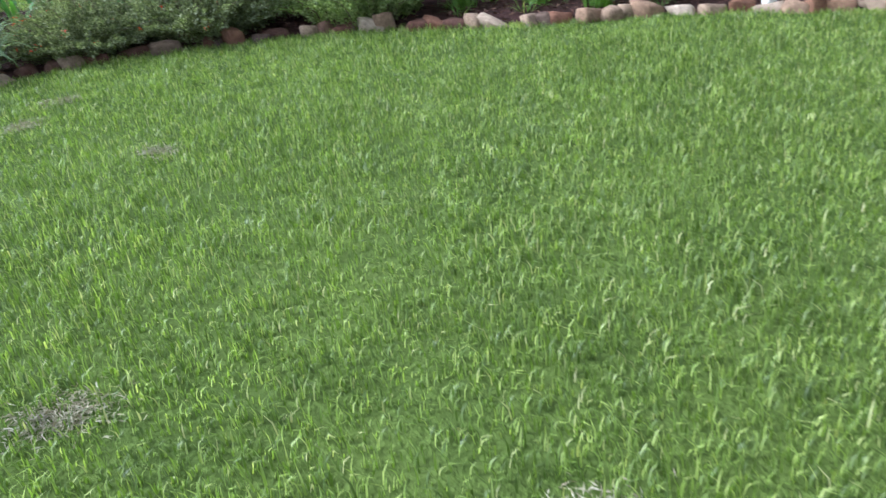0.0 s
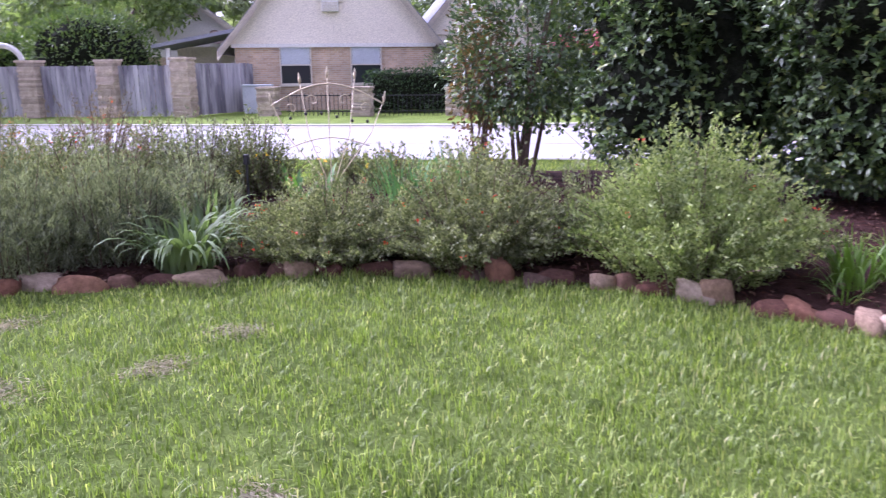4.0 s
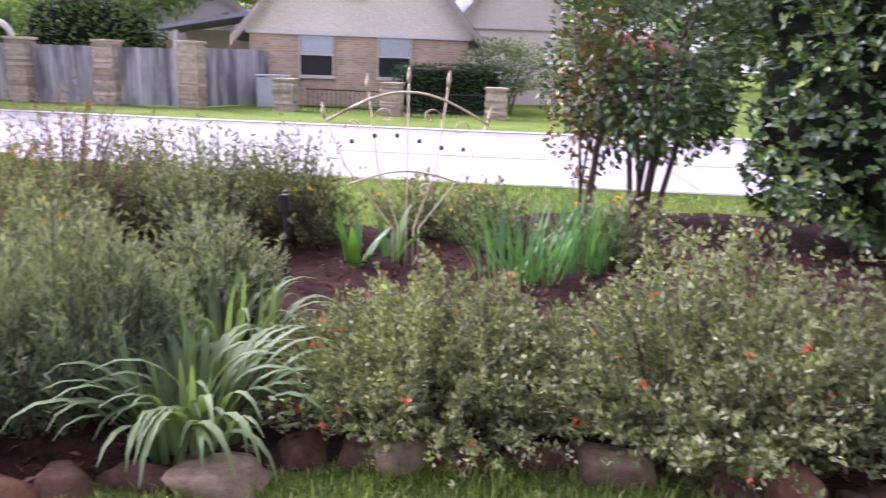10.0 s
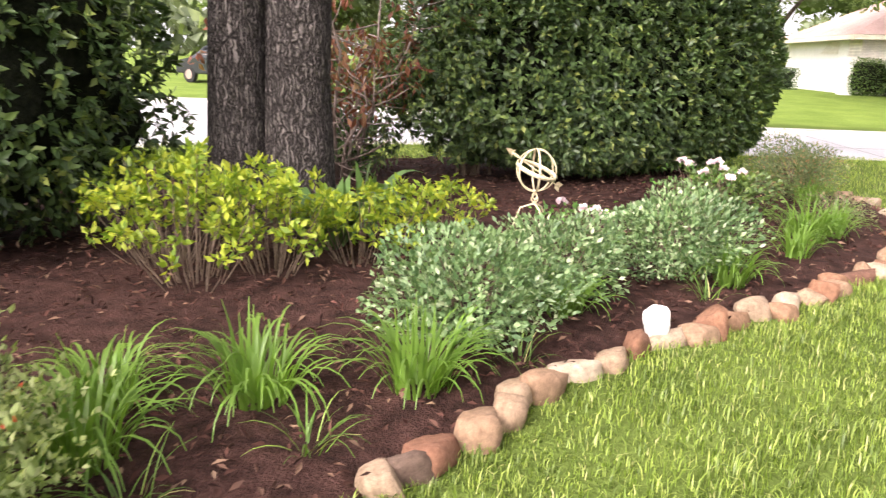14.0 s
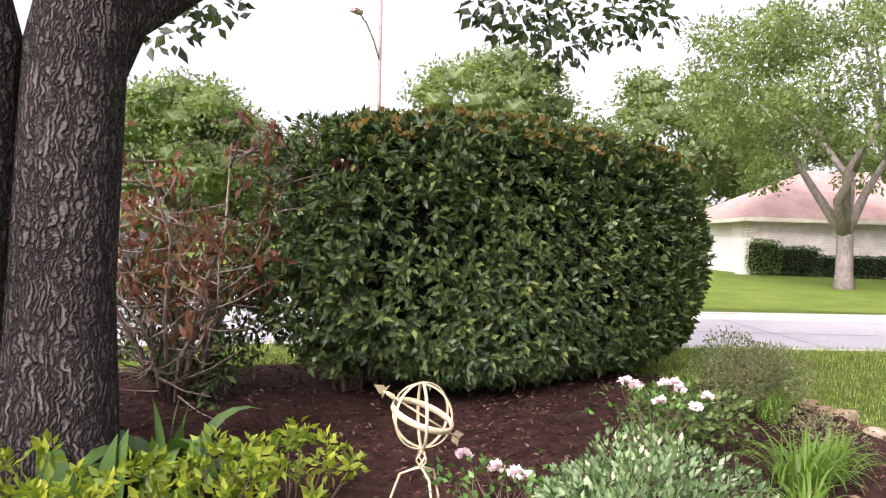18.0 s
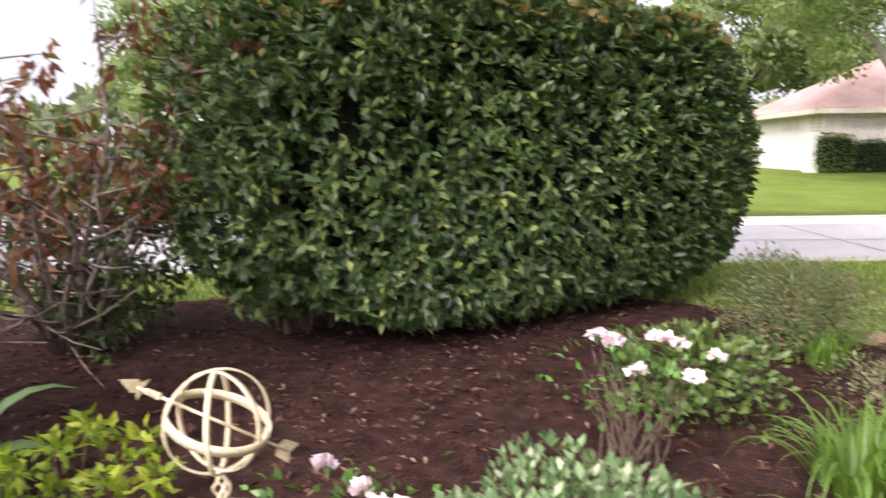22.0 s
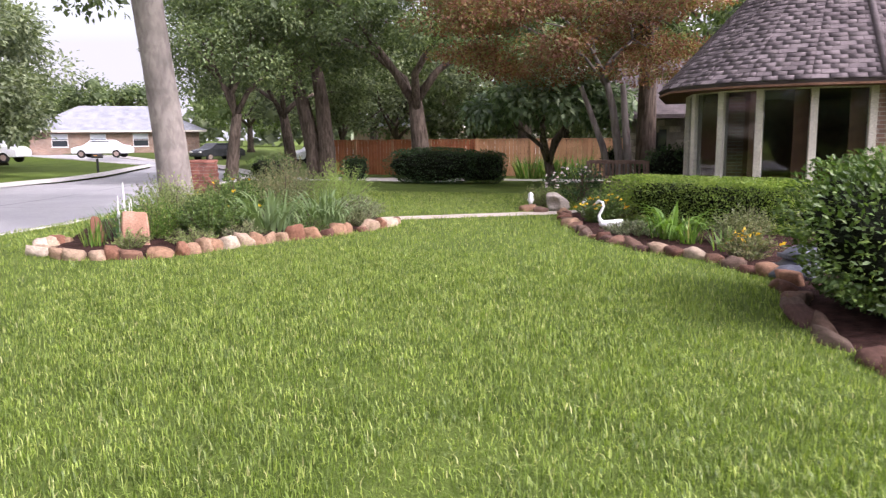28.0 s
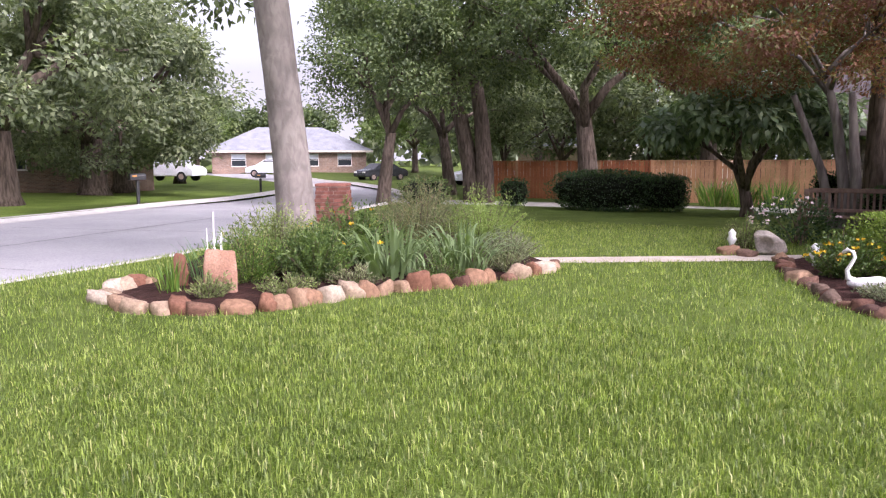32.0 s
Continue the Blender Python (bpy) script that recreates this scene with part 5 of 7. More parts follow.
# brick house with a steep cream gable, across the north street
h = thing("house", "tan brick house with a steep cream gable and two sash windows", "house", -8.2, 23.9, 0, 18)
part("wall", boxm(-2.4, 0, -0.3, 4.2, 9, 2.15), m_brickN, h)
part("gable", gable_wall(-2.55, 4.35, 2.15, 2.3, 6.3, -0.06, 9), m_shell, h, "cream-painted gable")
gable_roof(h, -2.55, 4.35, 2.25, 6.3, -0.06, 9, m_roofgrey, 0.35)
part("trim_board", boxm(-2.5, -0.1, 2.07, 4.3, -0.0, 2.19), m_white, h)
for wx in (-0.9, 1.45):
    window(h, wx, 0.9, 0.96, 1.2, -0.02)
window(h, 0.45, 3.62, 0.7, 0.75, -0.08, 0)
ac = part("air_conditioner", boxm(0.52, -0.32, 3.2, 1.08, -0.06, 3.55, 0.02), m_white, h, "white window air conditioner")
for k in range(6):
    part("slat", boxm(0.56, -0.335, 3.24 + 0.045 * k, 1.04, -0.32, 3.262 + 0.045 * k), m_trim, ac)
part("side_wall", boxm(4.2, 3.5, -0.3, 8.6, 12, 2.6), m_shell, h)
part("side_gable", gable_wall(4.2, 8.8, 2.6, 2.7, 5.4, 3.4, 12), m_shell, h)
gable_roof(h, 4.2, 8.8, 2.7, 5.4, 3.4, 12, m_roofgrey, 0.35)
part("porch_roof", roof_slab([(-5.2, 0.6, 2.2), (-2.3, 0.6, 2.75), (-2.3, 4, 2.75), (-5.2, 4, 2.2)]), m_roofgrey, h)
part("porch_post", boxm(-4.8, 0.8, 0, -4.65, 0.95, 2.1), m_white, h)
part("porch_wall", boxm(-5.0, 3.6, -0.3, -2.4, 4.0, 2.2), m_shell, h)

h = thing("house", "white gabled house with a pale roof behind the fence", "house", -16.4, 30.5, 0, 24)
part("wall", boxm(-2.2, 0, -0.3, 2.4, 8, 2.5), m_brickN, h)
part("gable", gable_wall(-2.3, 2.5, 1.9, 2.8, 4.5, -0.05, 8), m_white, h, "white gable")
gable_roof(h, -2.3, 2.5, 2.75, 4.5, -0.05, 8, m_roofgrey, 0.4)
vt = part("gable_vent", boxm(-0.45, -0.1, 3.55, 0.65, -0.05, 3.95), m_trim, h)
for k in range(6):
    part("slat", boxm(-0.42, -0.13, 3.58 + 0.06 * k, 0.62, -0.1, 3.61 + 0.06 * k), m_trim, vt)
bm = bmesh.new()
bmesh.ops.create_uvsphere(bm, u_segments=16, v_segments=8, radius=0.32)
bmesh.ops.delete(bm, geom=[v for v in bm.verts if v.co.z > 0.02], context='VERTS')
for v in bm.verts:
    v.co.z *= 0.35
bmesh.ops.solidify(bm, geom=bm.faces[:], thickness=0.015)
part("satellite_dish", bm, m_steel, h, "grey satellite dish", pose(1.35, -0.4, 2.75, 70, 0, 25))

h = thing("house", "low house with a broad grey roof beyond the street", "house", -37.5, 24.5, 0, 58)
part("wall", boxm(-8, 0, -0.3, 8, 9, 2.4), m_brickD, h)
part("gable", gable_wall(-8.1, -3.6, 2.3, 2.4, 4.4, -0.6, 4), m_roofgrey, h)
gable_roof(h, -8.1, -3.6, 2.4, 4.4, -0.6, 4, m_roofgrey, 0.4)
hip_roof(h, -8, 8, 0, 9, 2.4, 2.3, m_roofgrey)
for wx in (-6.5, 1.0, 4.0):
    window(h, wx, 0.9, 1.1, 1.2, -0.02 if wx > -4 else -0.02)


def stone_column(x, y, hgt, w, label, group, rz=6):
    """A column of stacked thin stones."""
    t = thing("stone_pillar", label, "pillar", x, y, gz(x, y) - 0.05, rz, group)
    part("core", boxm(-w / 2 + 0.03, -w / 2 + 0.03, 0, w / 2 - 0.03, w / 2 - 0.03, hgt - 0.02), m_mortar, t)
    g = np.random.default_rng(int(abs(x * 31 + y * 7)))
    z, k = 0.0, 0
    while z < hgt - 0.02:
        s = COURSE[int(g.integers(0, len(COURSE)))]
        o = part("stone", s, m_stack, t)
        o.matrix_basis = pose(g.normal(0, 0.006), g.normal(0, 0.006), z, 0, 0, 90 * int(g.integers(0, 4))) @ Matrix.Diagonal((w * g.uniform(0.94, 1.05), w * g.uniform(0.94, 1.05), 0.075, 1))
        z += 0.078
    cap = part("cap", boxm(-w * 0.56, -w * 0.56, hgt, w * 0.56, w * 0.56, hgt + 0.07, 0.015), m_stack, t)
    return t


COURSE = []
for k in range(4):
    bm = boxm(-0.5, -0.5, 0, 0.5, 0.5, 1)
    g = np.random.default_rng(k)
    for v in bm.verts:
        v.co += Vector((g.normal(0, 0.02), g.normal(0, 0.02), g.normal(0, 0.04)))
    me = bpy.data.meshes.new("stone")
    bm.to_mesh(me)
    bm.free()
    me.materials.append(m_stack)
    COURSE.append(me)

PIL = [(-29.0, 18.4), (-26.0, 18.7), (-23.1, 19.0), (-20.4, 19.2), (-17.9, 19.4), (-15.4, 19.65), (-13.0, 19.95), (-10.75, 20.25)]
for i, (x, y) in enumerate(PIL):
    stone_column(x, y, 1.68 if i < 7 else 1.72, 0.55, "tan stacked-stone fence pillar", "fence pillars")
stone_column(-8.4, 20.95, 0.84, 0.55, "short stacked-stone pillar", "short stone pillars")
stone_column(-5.45, 21.0, 0.84, 0.55, "short stacked-stone pillar", "short stone pillars")
stone_column(-2.75, 21.5, 0.8, 0.55, "short stacked-stone pillar", "short stone pillars")

BOARD = {}


def board_mesh(w, hgt, t, mat):
    key = (w, hgt, mat.name)
    if key not in BOARD:
        bm = boxm(-w / 2, -t / 2, 0, w / 2, t / 2, hgt, 0.004)
        me = bpy.data.meshes.new("board")
        bm.to_mesh(me)
        bm.free()
        me.materials.append(mat)
        BOARD[key] = me
    return BOARD[key]


def fence_run(a, b, hgt, mat, label, group, post=None, cap=False, w=0.14):
    """A run of upright boards between two points, with rails behind."""
    L, ang = math.dist(a, b), math.degrees(math.atan2(b[1] - a[1], b[0] - a[0]))
    t = thing("fence_panel", label, "fence", a[0], a[1], gz(*a), ang, group)
    n = int(L / (w + 0.008))
    me = board_mesh(w, hgt, 0.02, mat)
    g = np.random.default_rng(int(abs(a[0] * 13 + a[1])))
    for k in range(n):
        o = part("board", me, mat, t)
        o.matrix_basis = pose((k + 0.5) * L / n, g.normal(0, 0.002), g.normal(0.02, 0.006), 0, g.normal(0, 0.2), 0)
    for z in (0.3, hgt * 0.55, hgt - 0.25):
        part("rail", boxm(0, 0.02, z, L, 0.06, z + 0.09), mat, t)
    if post:
        part("post", boxm(-0.06, -0.05, -0.1, 0.06, 0.06, hgt + 0.08), post, t)
    if cap:
        part("cap_rail", boxm(0, -0.05, hgt + 0.025, L, 0.07, hgt + 0.065), mat, t)
    return t


for a, b in zip(PIL, PIL[1:]):
    d = Vector((b[0] - a[0], b[1] - a[1])).normalized() * 0.29
    fence_run((a[0] + d.x, a[1] + d.y), (b[0] - d.x, b[1] - d.y), 1.5, m_fence, "weathered grey board fence with pale stains", "grey fence panels")
fence_run((-10.7, 20.6), (-9.9, 23.2), 1.55, m_fence, "weathered grey board fence returning to the house", "grey fence panels")
bush("clipped_hedge", "dark clipped box hedge before the brick house", "hedge", -4.35, 23.0, 1.6, 0.6, 1.3, 4200, 0.1, l_boxd, 0.5, 0, 0.03, 7, 0.4, 0.6, rz=14, stem=5, core=0.8, seed=181)
bush("yard_shrub", "loose grey-green shrub by the house corner", "shrub", -2.9, 24.0, 1.2, 0.9, 2.2, 2600, 0.12, l_oakgrey, 0.5, 0.4, 0.2, 2.2, stem=6, stem_r=0.03, seed=182)
bush("clipped_hedge", "tall dark hedge beside the brick house", "hedge", 0.6, 25.4, 2.6, 0.8, 1.9, 5000, 0.12, l_boxd, 0.5, 0, 0.05, 6, 0.4, 0.6, rz=10, stem=5, core=0.8, seed=183)
bush("flowering_shrub", "magenta flowering shrub above the hedge", "shrub", 0.8, 29.5, 1.6, 1.0, 2.7, 2600, 0.12, l_magenta, 0.6, 0.9, 0.2, 2.2, stem=6, stem_r=0.03, seed=184)
t = thing("utility_box", "pale grey-green metal utility cabinet", "cabinet", -9.35, 22.3, 0, 18)
part("cabinet", boxm(-0.45, -0.3, 0, 0.45, 0.3, 0.85, 0.02), m_blind, t)
part("lid", boxm(-0.48, -0.33, 0.85, 0.48, 0.33, 0.9, 0.01), m_blind, t)
for i in range(2):
    a, b = ((-7.85, 21.0), (-5.6, 21.05)) if i == 0 else ((-5.0, 21.1), (-3.0, 21.5))
    L, ang = math.dist(a, b), math.degrees(math.atan2(b[1] - a[1], b[0] - a[0]))
    t = thing("iron_fence", "low thin black iron railing between pillars", "railing", a[0], a[1], 0, ang, "iron railings")
    for z in (0.12, 0.58):
        part("rail", boxm(0, -0.012, z, L, 0.012, z + 0.03), m_black, t)
    for k in range(int(L / 0.13)):
        part("picket", boxm(0.06 + 0.13 * k, -0.008, -0.02, 0.076 + 0.13 * k, 0.008, 0.66), m_black, t)
t = thing("arbor_arch", "small white arched arbor top behind the fence", "arbor", -17.1, 20.55, 0, 10)
bm = bmesh.new()
tube(bm, [(-0.62 * math.cos(a), 0, 1.62 + 0.55 * math.sin(a)) for a in (math.pi * k / 12 for k in range(13))], 0.09, 8)
part("arch", bm, m_white, t)
for sx in (-0.62, 0.62):
    part("post", boxm(sx - 0.06, -0.06, -0.05, sx + 0.06, 0.06, 1.66), m_white, t)

# long low house across the east street: local x runs along the front, local y into the house
h = thing("house", "long low pale brick house with a red-brown hip roof", "house", 37.3, -1.6, gz(37.3, -6) - 0.05, -74)
part("wall", boxm(0, 0, -0.6, 8.4, 9, 2.4), m_brickW, h)
part("garage_wall", boxm(14.8, 1.6, -0.6, 21.6, 9, 2.3), m_brickW, h)
hip_roof(h, 0, 15.5, 0, 9, 2.45, 2.5, m_roofred, 0.6)
hip_roof(h, 15.2, 21.6, 1.6, 8.6, 2.4, 1.9, m_roofbrown, 0.5)
part("side_panel", boxm(-0.05, 1.2, -0.6, -0.005, 8.9, 2.3), m_white, h, "white painted side wall")
part("entry_wall", gable_wall(9.4, 14.7, -0.6, 2.9, 5.0, -0.9, 6), m_shell, h, "cream entry gable")
gable_roof(h, 9.4, 14.7, 2.9, 5.0, -0.9, 6, m_roofred, 0.3)
part("entrance_door", boxm(8.55, 0.3, -0.1, 9.35, 0.36, 2.2), m_wood, h, "brown recessed entrance door")
part("entry_post", boxm(11.25, -1.15, -0.3, 11.6, -0.95, 3.0, 0.02), m_brickW, h)
for wx, w in ((6.1, 0.5), (12.9, 0.4)):
    window(h, wx, 0.15 if wx < 8 else 1.2, w, 2.05 if wx < 8 else 1.3, -0.02 if wx < 8 else -0.92, 0, m_wood)
window(h, 15.4, 0.3, 0.9, 1.8, 1.58, 0, m_wood)
for k in range(9):
    part("slat", boxm(-0.08, 2.2, 1.7 + 0.06 * k, -0.05, 4.2 - 0.1 * k, 1.74 + 0.06 * k), m_trim, h)
part("fin_wall", boxm(-0.9, -1.1, -0.4, -0.55, -0.4, 1.55, 0.01), m_white, h, "white garden wall end")
for i, (lx, ly, w, hh) in enumerate([(1.2, -1.0, 1.1, 1.15), (4.0, -0.9, 2.0, 0.85), (8.8, -1.5, 1.2, 0.85), (-0.1, -1.1, 0.65, 1.4), (14.2, -1.7, 0.7, 0.95), (17.4, -0.6, 2.6, 0.75), (-2.2, 4.0, 1.2, 0.95)]):
    p = h.matrix_basis @ Vector((lx, ly, 0))
    bush("clipped_hedge", "dark clipped hedge along the pale brick house", "hedge", p.x, p.y, w, 0.55, hh, 3000, 0.09, l_boxd if i != 3 else l_box, 0.5, 0, 0.04, 5, 0.4, 0.6, rz=-74, stem=4, core=0.8, seed=190 + i, group="house hedges")
p = h.matrix_basis @ Vector((7.3, -1.5, 0))
bush("yellow_shrub", "small yellow-green shrub between clipped hedges", "shrub", p.x, p.y, 0.7, 0.5, 0.6, 1200, 0.09, l_gold, 0.5, 0, 0.1, 2.2, stem=4, seed=198)
for lx in (10.6, 12.2):
    p = h.matrix_basis @ Vector((lx, -1.5, 0))
    bush("column_shrub", "dark columnar evergreen by the entrance", "shrub", p.x, p.y, 0.5, 0.4, 2.5, 2600, 0.09, l_boxd, 0.5, 0, 0.06, 3, 0.6, 0.5, stem=4, core=0.8, seed=int(lx * 10), group="column shrubs")
h = thing("house", "brown-roofed house behind the live oak", "house", 46.5, -20.5, gz(42, -22), -104)
part("wall", boxm(0, 0, -0.6, 13, 8, 2.45), m_brickD, h)
hip_roof(h, 0, 13, 0, 8, 2.5, 2.0, m_roofred, 0.6)
for wx in (1.5, 5.0, 9.0):
    window(h, wx, 0.7, 1.3, 1.4, -0.02, 0.4, m_white)
h = thing("house", "low grey-roofed house at the bend of the street", "house", 60.5, -66.5, gz(75, -66) - 0.1, -140)
part("wall", boxm(-9, 0, -0.6, 7, 9, 2.3), m_brickD, h)
hip_roof(h, -9, 7, 0, 9, 2.4, 2.6, m_roofgrey, 0.7)
for wx in (-7, -3.5, 0.5, 4):
    window(h, wx, 0.8, 1.4, 1.2, -0.02, 0.4, m_white)
h = thing("house", "pale brick house among trees at the end of the street", "house", 30.5, -64, 0, 175)
part("wall", boxm(-4, 0, -0.6, 4, 8, 2.4), m_brickN, h)
hip_roof(h, -4, 4, 0, 8, 2.5, 1.8, m_roofgrey, 0.7)
h = thing("house", "pinkish house wall behind the cedar fence", "house", 16.5, -44, -0.3, 178)
part("wall", boxm(-1.2, 0, -0.6, 1.6, 6, 2.6), m_shell, h)
hip_roof(h, -1.2, 1.6, 0, 6, 2.7, 1.0, m_roofred, 0.4)

# cedar fence to the south
CED = [(23.6, -35.0), (21.6, -34.7), (19.6, -34.4), (17.6, -34.0), (15.4, -33.9), (12.9, -33.8), (10.4, -33.8), (7.9, -33.8)]
for i, (a, b) in enumerate(zip(CED, CED[1:])):
    fence_run(a, b, 1.6, m_cedar if i < 4 else m_cedarpale, "red-stained cedar board fence" if i < 4 else "pale cedar board fence", "cedar fence panels", m_cedarpale, True, 0.15)

# own house: bay with a shingled cone, side wall and stone wing
BAY = [(6.72, -16.6), (6.62, -15.3), (6.22, -14.64), (5.68, -14.2), (4.92, -13.98), (4.06, -13.95)]
h = thing("own_house", "brown brick house with a glazed bay under a shingled cone roof", "house", 0, 0, 0)
part("wall", boxm(-9, -15.2, -0.3, 4.05, -13.95, 2.35), m_brickD, h, "brown brick wall")
part("floor_slab", prism(bmesh.new(), BAY[::-1] + [(6.7, -20), (0, -20), (0, -15.25), (4.05, -15.25)], -0.2, 0.12), m_kerb, h)
part("back_wall", boxm(0.2, -19.8, 0.12, 6.5, -19.5, 2.35), m_wood, h)
part("side_wall", boxm(5.7, -24, -0.3, 6.0, -16.7, 2.35), m_brickD, h)
part("inner_wall", boxm(0.0, -19.8, 0.12, 0.2, -15.2, 2.35), m_wood, h)
part("bay_ceiling", prism(bmesh.new(), BAY[::-1] + [(6.7, -20), (0, -20), (0, -15.25), (4.05, -15.25)], 2.36, 2.4), m_trim, h)
for a, b in zip(BAY, BAY[1:]):
    L, ang = math.dist(a, b), math.degrees(math.atan2(b[1] - a[1], b[0] - a[0]))
    m = pose(a[0], a[1], 0, 0, 0, ang)
    part("mullion", boxm(-0.055, -0.08, 0.1, 0.055, 0.08, 2.2, 0.008), m_trim, h, "cream painted post", m)
    part("sill_wall", boxm(0.05, -0.06, 0.1, L - 0.05, 0.06, 0.36), m_trim, h, "", m)
    part("header", boxm(0, -0.085, 2.18, L, 0.085, 2.4), m_trim, h, "cream header board", m)
    pane = part("pane", boxm(0.06, -0.008, 0.36, L - 0.06, 0.008, 2.18), m_pane, h, "", m)
    pane.visible_shadow = False
    part("curtain", boxm(L * 0.62, 0.12, 0.36, L * 0.9, 0.16, 2.18), m_wood, h, "brown curtain behind the glass", m)
part("mullion", boxm(-0.055, -0.08, 0.1, 0.055, 0.08, 2.2, 0.008), m_trim, h, "cream painted post", pose(4.1, -13.93, 0))
apex = Vector((3.9, -18.0, 6.1))
ctr = Vector((4.0, -17.4, 0))
ring = []
for x, y in [(6.72, -19.5)] + BAY + [(2.2, -13.95)]:
    d = (Vector((x, y, 0)) - ctr)
    d.z = 0
    q = Vector((x, y, 2.42)) + d.normalized() * 0.62
    q.z = 2.28
    ring.append(q)
bm = bmesh.new()
tv = bm.verts.new(apex)
rv = [bm.verts.new(p) for p in ring]
for a, b in zip(rv, rv[1:]):
    bm.faces.new((a, b, tv))
bmesh.ops.recalc_face_normals(bm, faces=bm.faces)
bmesh.ops.solidify(bm, geom=bm.faces[:], thickness=0.06)
roof = part("roof", bm, m_shingle, h, "brown shingled cone roof")
part("soffit", prism(bmesh.new(), [(p.x, p.y) for p in ring][::-1] + [(2.2, -16), (4, -19.5)], 2.2, 2.235), m_wood, h)
# shingles: rows of tabs on every facet
tab = bmesh.new()
box(tab, -0.5, -0.5, 0, 0.5, 0.5, 1)
for v in tab.verts:
    if v.co.y > 0:
        v.co.z *= 0.2
tabme = bpy.data.meshes.new("shingle")
tab.to_mesh(tabme)
tab.free()
tabme.materials.append(m_shingle)
made, rest_v, rest_q = 0, [], []
for a, b in zip(ring, ring[1:]):
    e, mid = (b - a), (a + b) / 2
    nrm = e.cross(apex - a).normalized()
    if nrm.z < 0:
        nrm = -nrm
    slope = (apex - mid)
    slope = (slope - e.normalized() * slope.dot(e.normalized()))
    H, up = slope.length, slope.normalized()
    base_apex = (apex - a).dot(e.normalized()) / e.length
    row = 0
    while row * 0.12 < H - 0.2:
        u = row * 0.12 / H
        p0, p1 = a.lerp(apex, u), b.lerp(apex, u)
        w = (p1 - p0).length
        n = max(1, int(w / 0.21))
        for k in range(n + row % 2):
            c0, c1 = max(0.0, (k - 0.5 * (row % 2)) / n), min(1.0, (k + 1 - 0.5 * (row % 2)) / n)
            c = p0.lerp(p1, (c0 + c1) / 2) + up * 0.065 + nrm * 0.016
            m3 = Matrix((e.normalized(), up, nrm)).transposed()
            tw = w * (c1 - c0) * rng.uniform(0.93, 0.99)
            lift = rng.uniform(0.006, 0.012)
            mm = Matrix.Translation(c) @ m3.to_4x4() @ Matrix.Diagonal((tw, 0.14, lift, 1))
            if made < 300 and (row * 7 + k * 3) % 5 == 0:
                o = part("shingle", tabme, m_shingle, roof)
                o.matrix_basis = mm
                made += 1
            else:
                i0 = len(rest_v)
                rest_v += [tuple(mm @ v.co) for v in tabme.vertices]
                rest_q += [tuple(i0 + i for i in f.vertices) for f in tabme.polygons]
        row += 1
for p in ring[1:-1]:
    bm = bmesh.new()
    tube(bm, [p + Vector((0, 0, 0.03)), p.lerp(apex, 0.5) + Vector((0, 0, 0.03)), apex + Vector((0, 0, 0.03))], 0.035 if p is not ring[-2] else 0.06, 6)
    if p is ring[-2]:
        part("ridge_cap", bm, m_shingle, h)
    else:
        bm.free()
tagged(part("shingle_field", np_mesh("shingle_field", rest_v, rest_q), m_shingle, roof), kind="stuff")
part("main_roof", roof_slab([(-9.5, -13.3, 2.25), (2.9, -13.3, 2.25), (3.9, -18.0, 6.1), (-9.5, -18.0, 6.1)], 0.1), m_shingle, h)
part("main_roof", roof_slab([(-9.5, -24.5, 2.25), (-9.5, -18.0, 6.1), (3.9, -18.0, 6.1), (6.3, -19.0, 3.6), (6.3, -24.5, 2.25)], 0.1), m_shingle, h)
h = thing("stone_wing", "house wing of tan field stone with a slit window", "house", 8.4, -25.0, -0.25, 180)
part("wall", boxm(0, 0, -0.3, 7, 3, 2.5), m_mortar, h)
g = np.random.default_rng(5)
for r in range(13):
    x = -0.02 + 0.1 * (r % 2)
    z = -0.2 + r * 0.2
    while x < 4.2:
        w = g.uniform(0.2, 0.5)
        if not (0.75 < x + w / 2 < 1.35 and 1.15 < z < 1.95):
            bm = boxm(x + 0.012, -0.05 - g.uniform(0, 0.03), z + 0.012, x + w - 0.012, 0.05, z + 0.19, 0.02)
            part("stone", bm, m_fieldstone, h)
        x += w
part("slit_window", boxm(0.9, -0.03, 1.25, 1.2, -0.004, 1.9), m_glass, h)
part("roof", roof_slab([(-0.5, -0.6, 2.35), (7, -0.6, 2.35), (7, 4, 4.4), (-0.5, 4, 4.4)]), m_shingle, h)


# ---- flower bed by the street ----
wand_bush("feathery_shrub", "large feathery green shrub with rusty tips ending the bed", "shrub", -4.98, 4.1, 1.35, 1.2, 1.7, 1700, 48, 0.05, l_feather, 0.17, 11, 1.0, arch=0.1, foot=0.7, flowers=(l_tip, 340, 0.02, "rusty orange tip"))
wand_bush("feathery_shrub", "thin grey-purple shrub behind the feathery one", "shrub", -4.0, 6.5, 0.7, 0.6, 1.25, 160, 26, 0.045, leaf_mat("grey_purple_leaves", [(0, (0.13, 0.11, 0.09)), (1, (0.26, 0.20, 0.17))], 0.8, 0.15, 0.25), 0.3, 12, 0.3, flowers=(l_red, 24, 0.024, "small red blossom"))
wand_bush("feathery_shrub", "feathery olive shrub with rusty tips beside the large one", "shrub", -4.1, 4.75, 0.75, 0.7, 1.4, 420, 50, 0.05, l_feather, 0.16, 19, 0.8, foot=0.6, flowers=(l_tip, 120, 0.022, "rusty orange tip"))
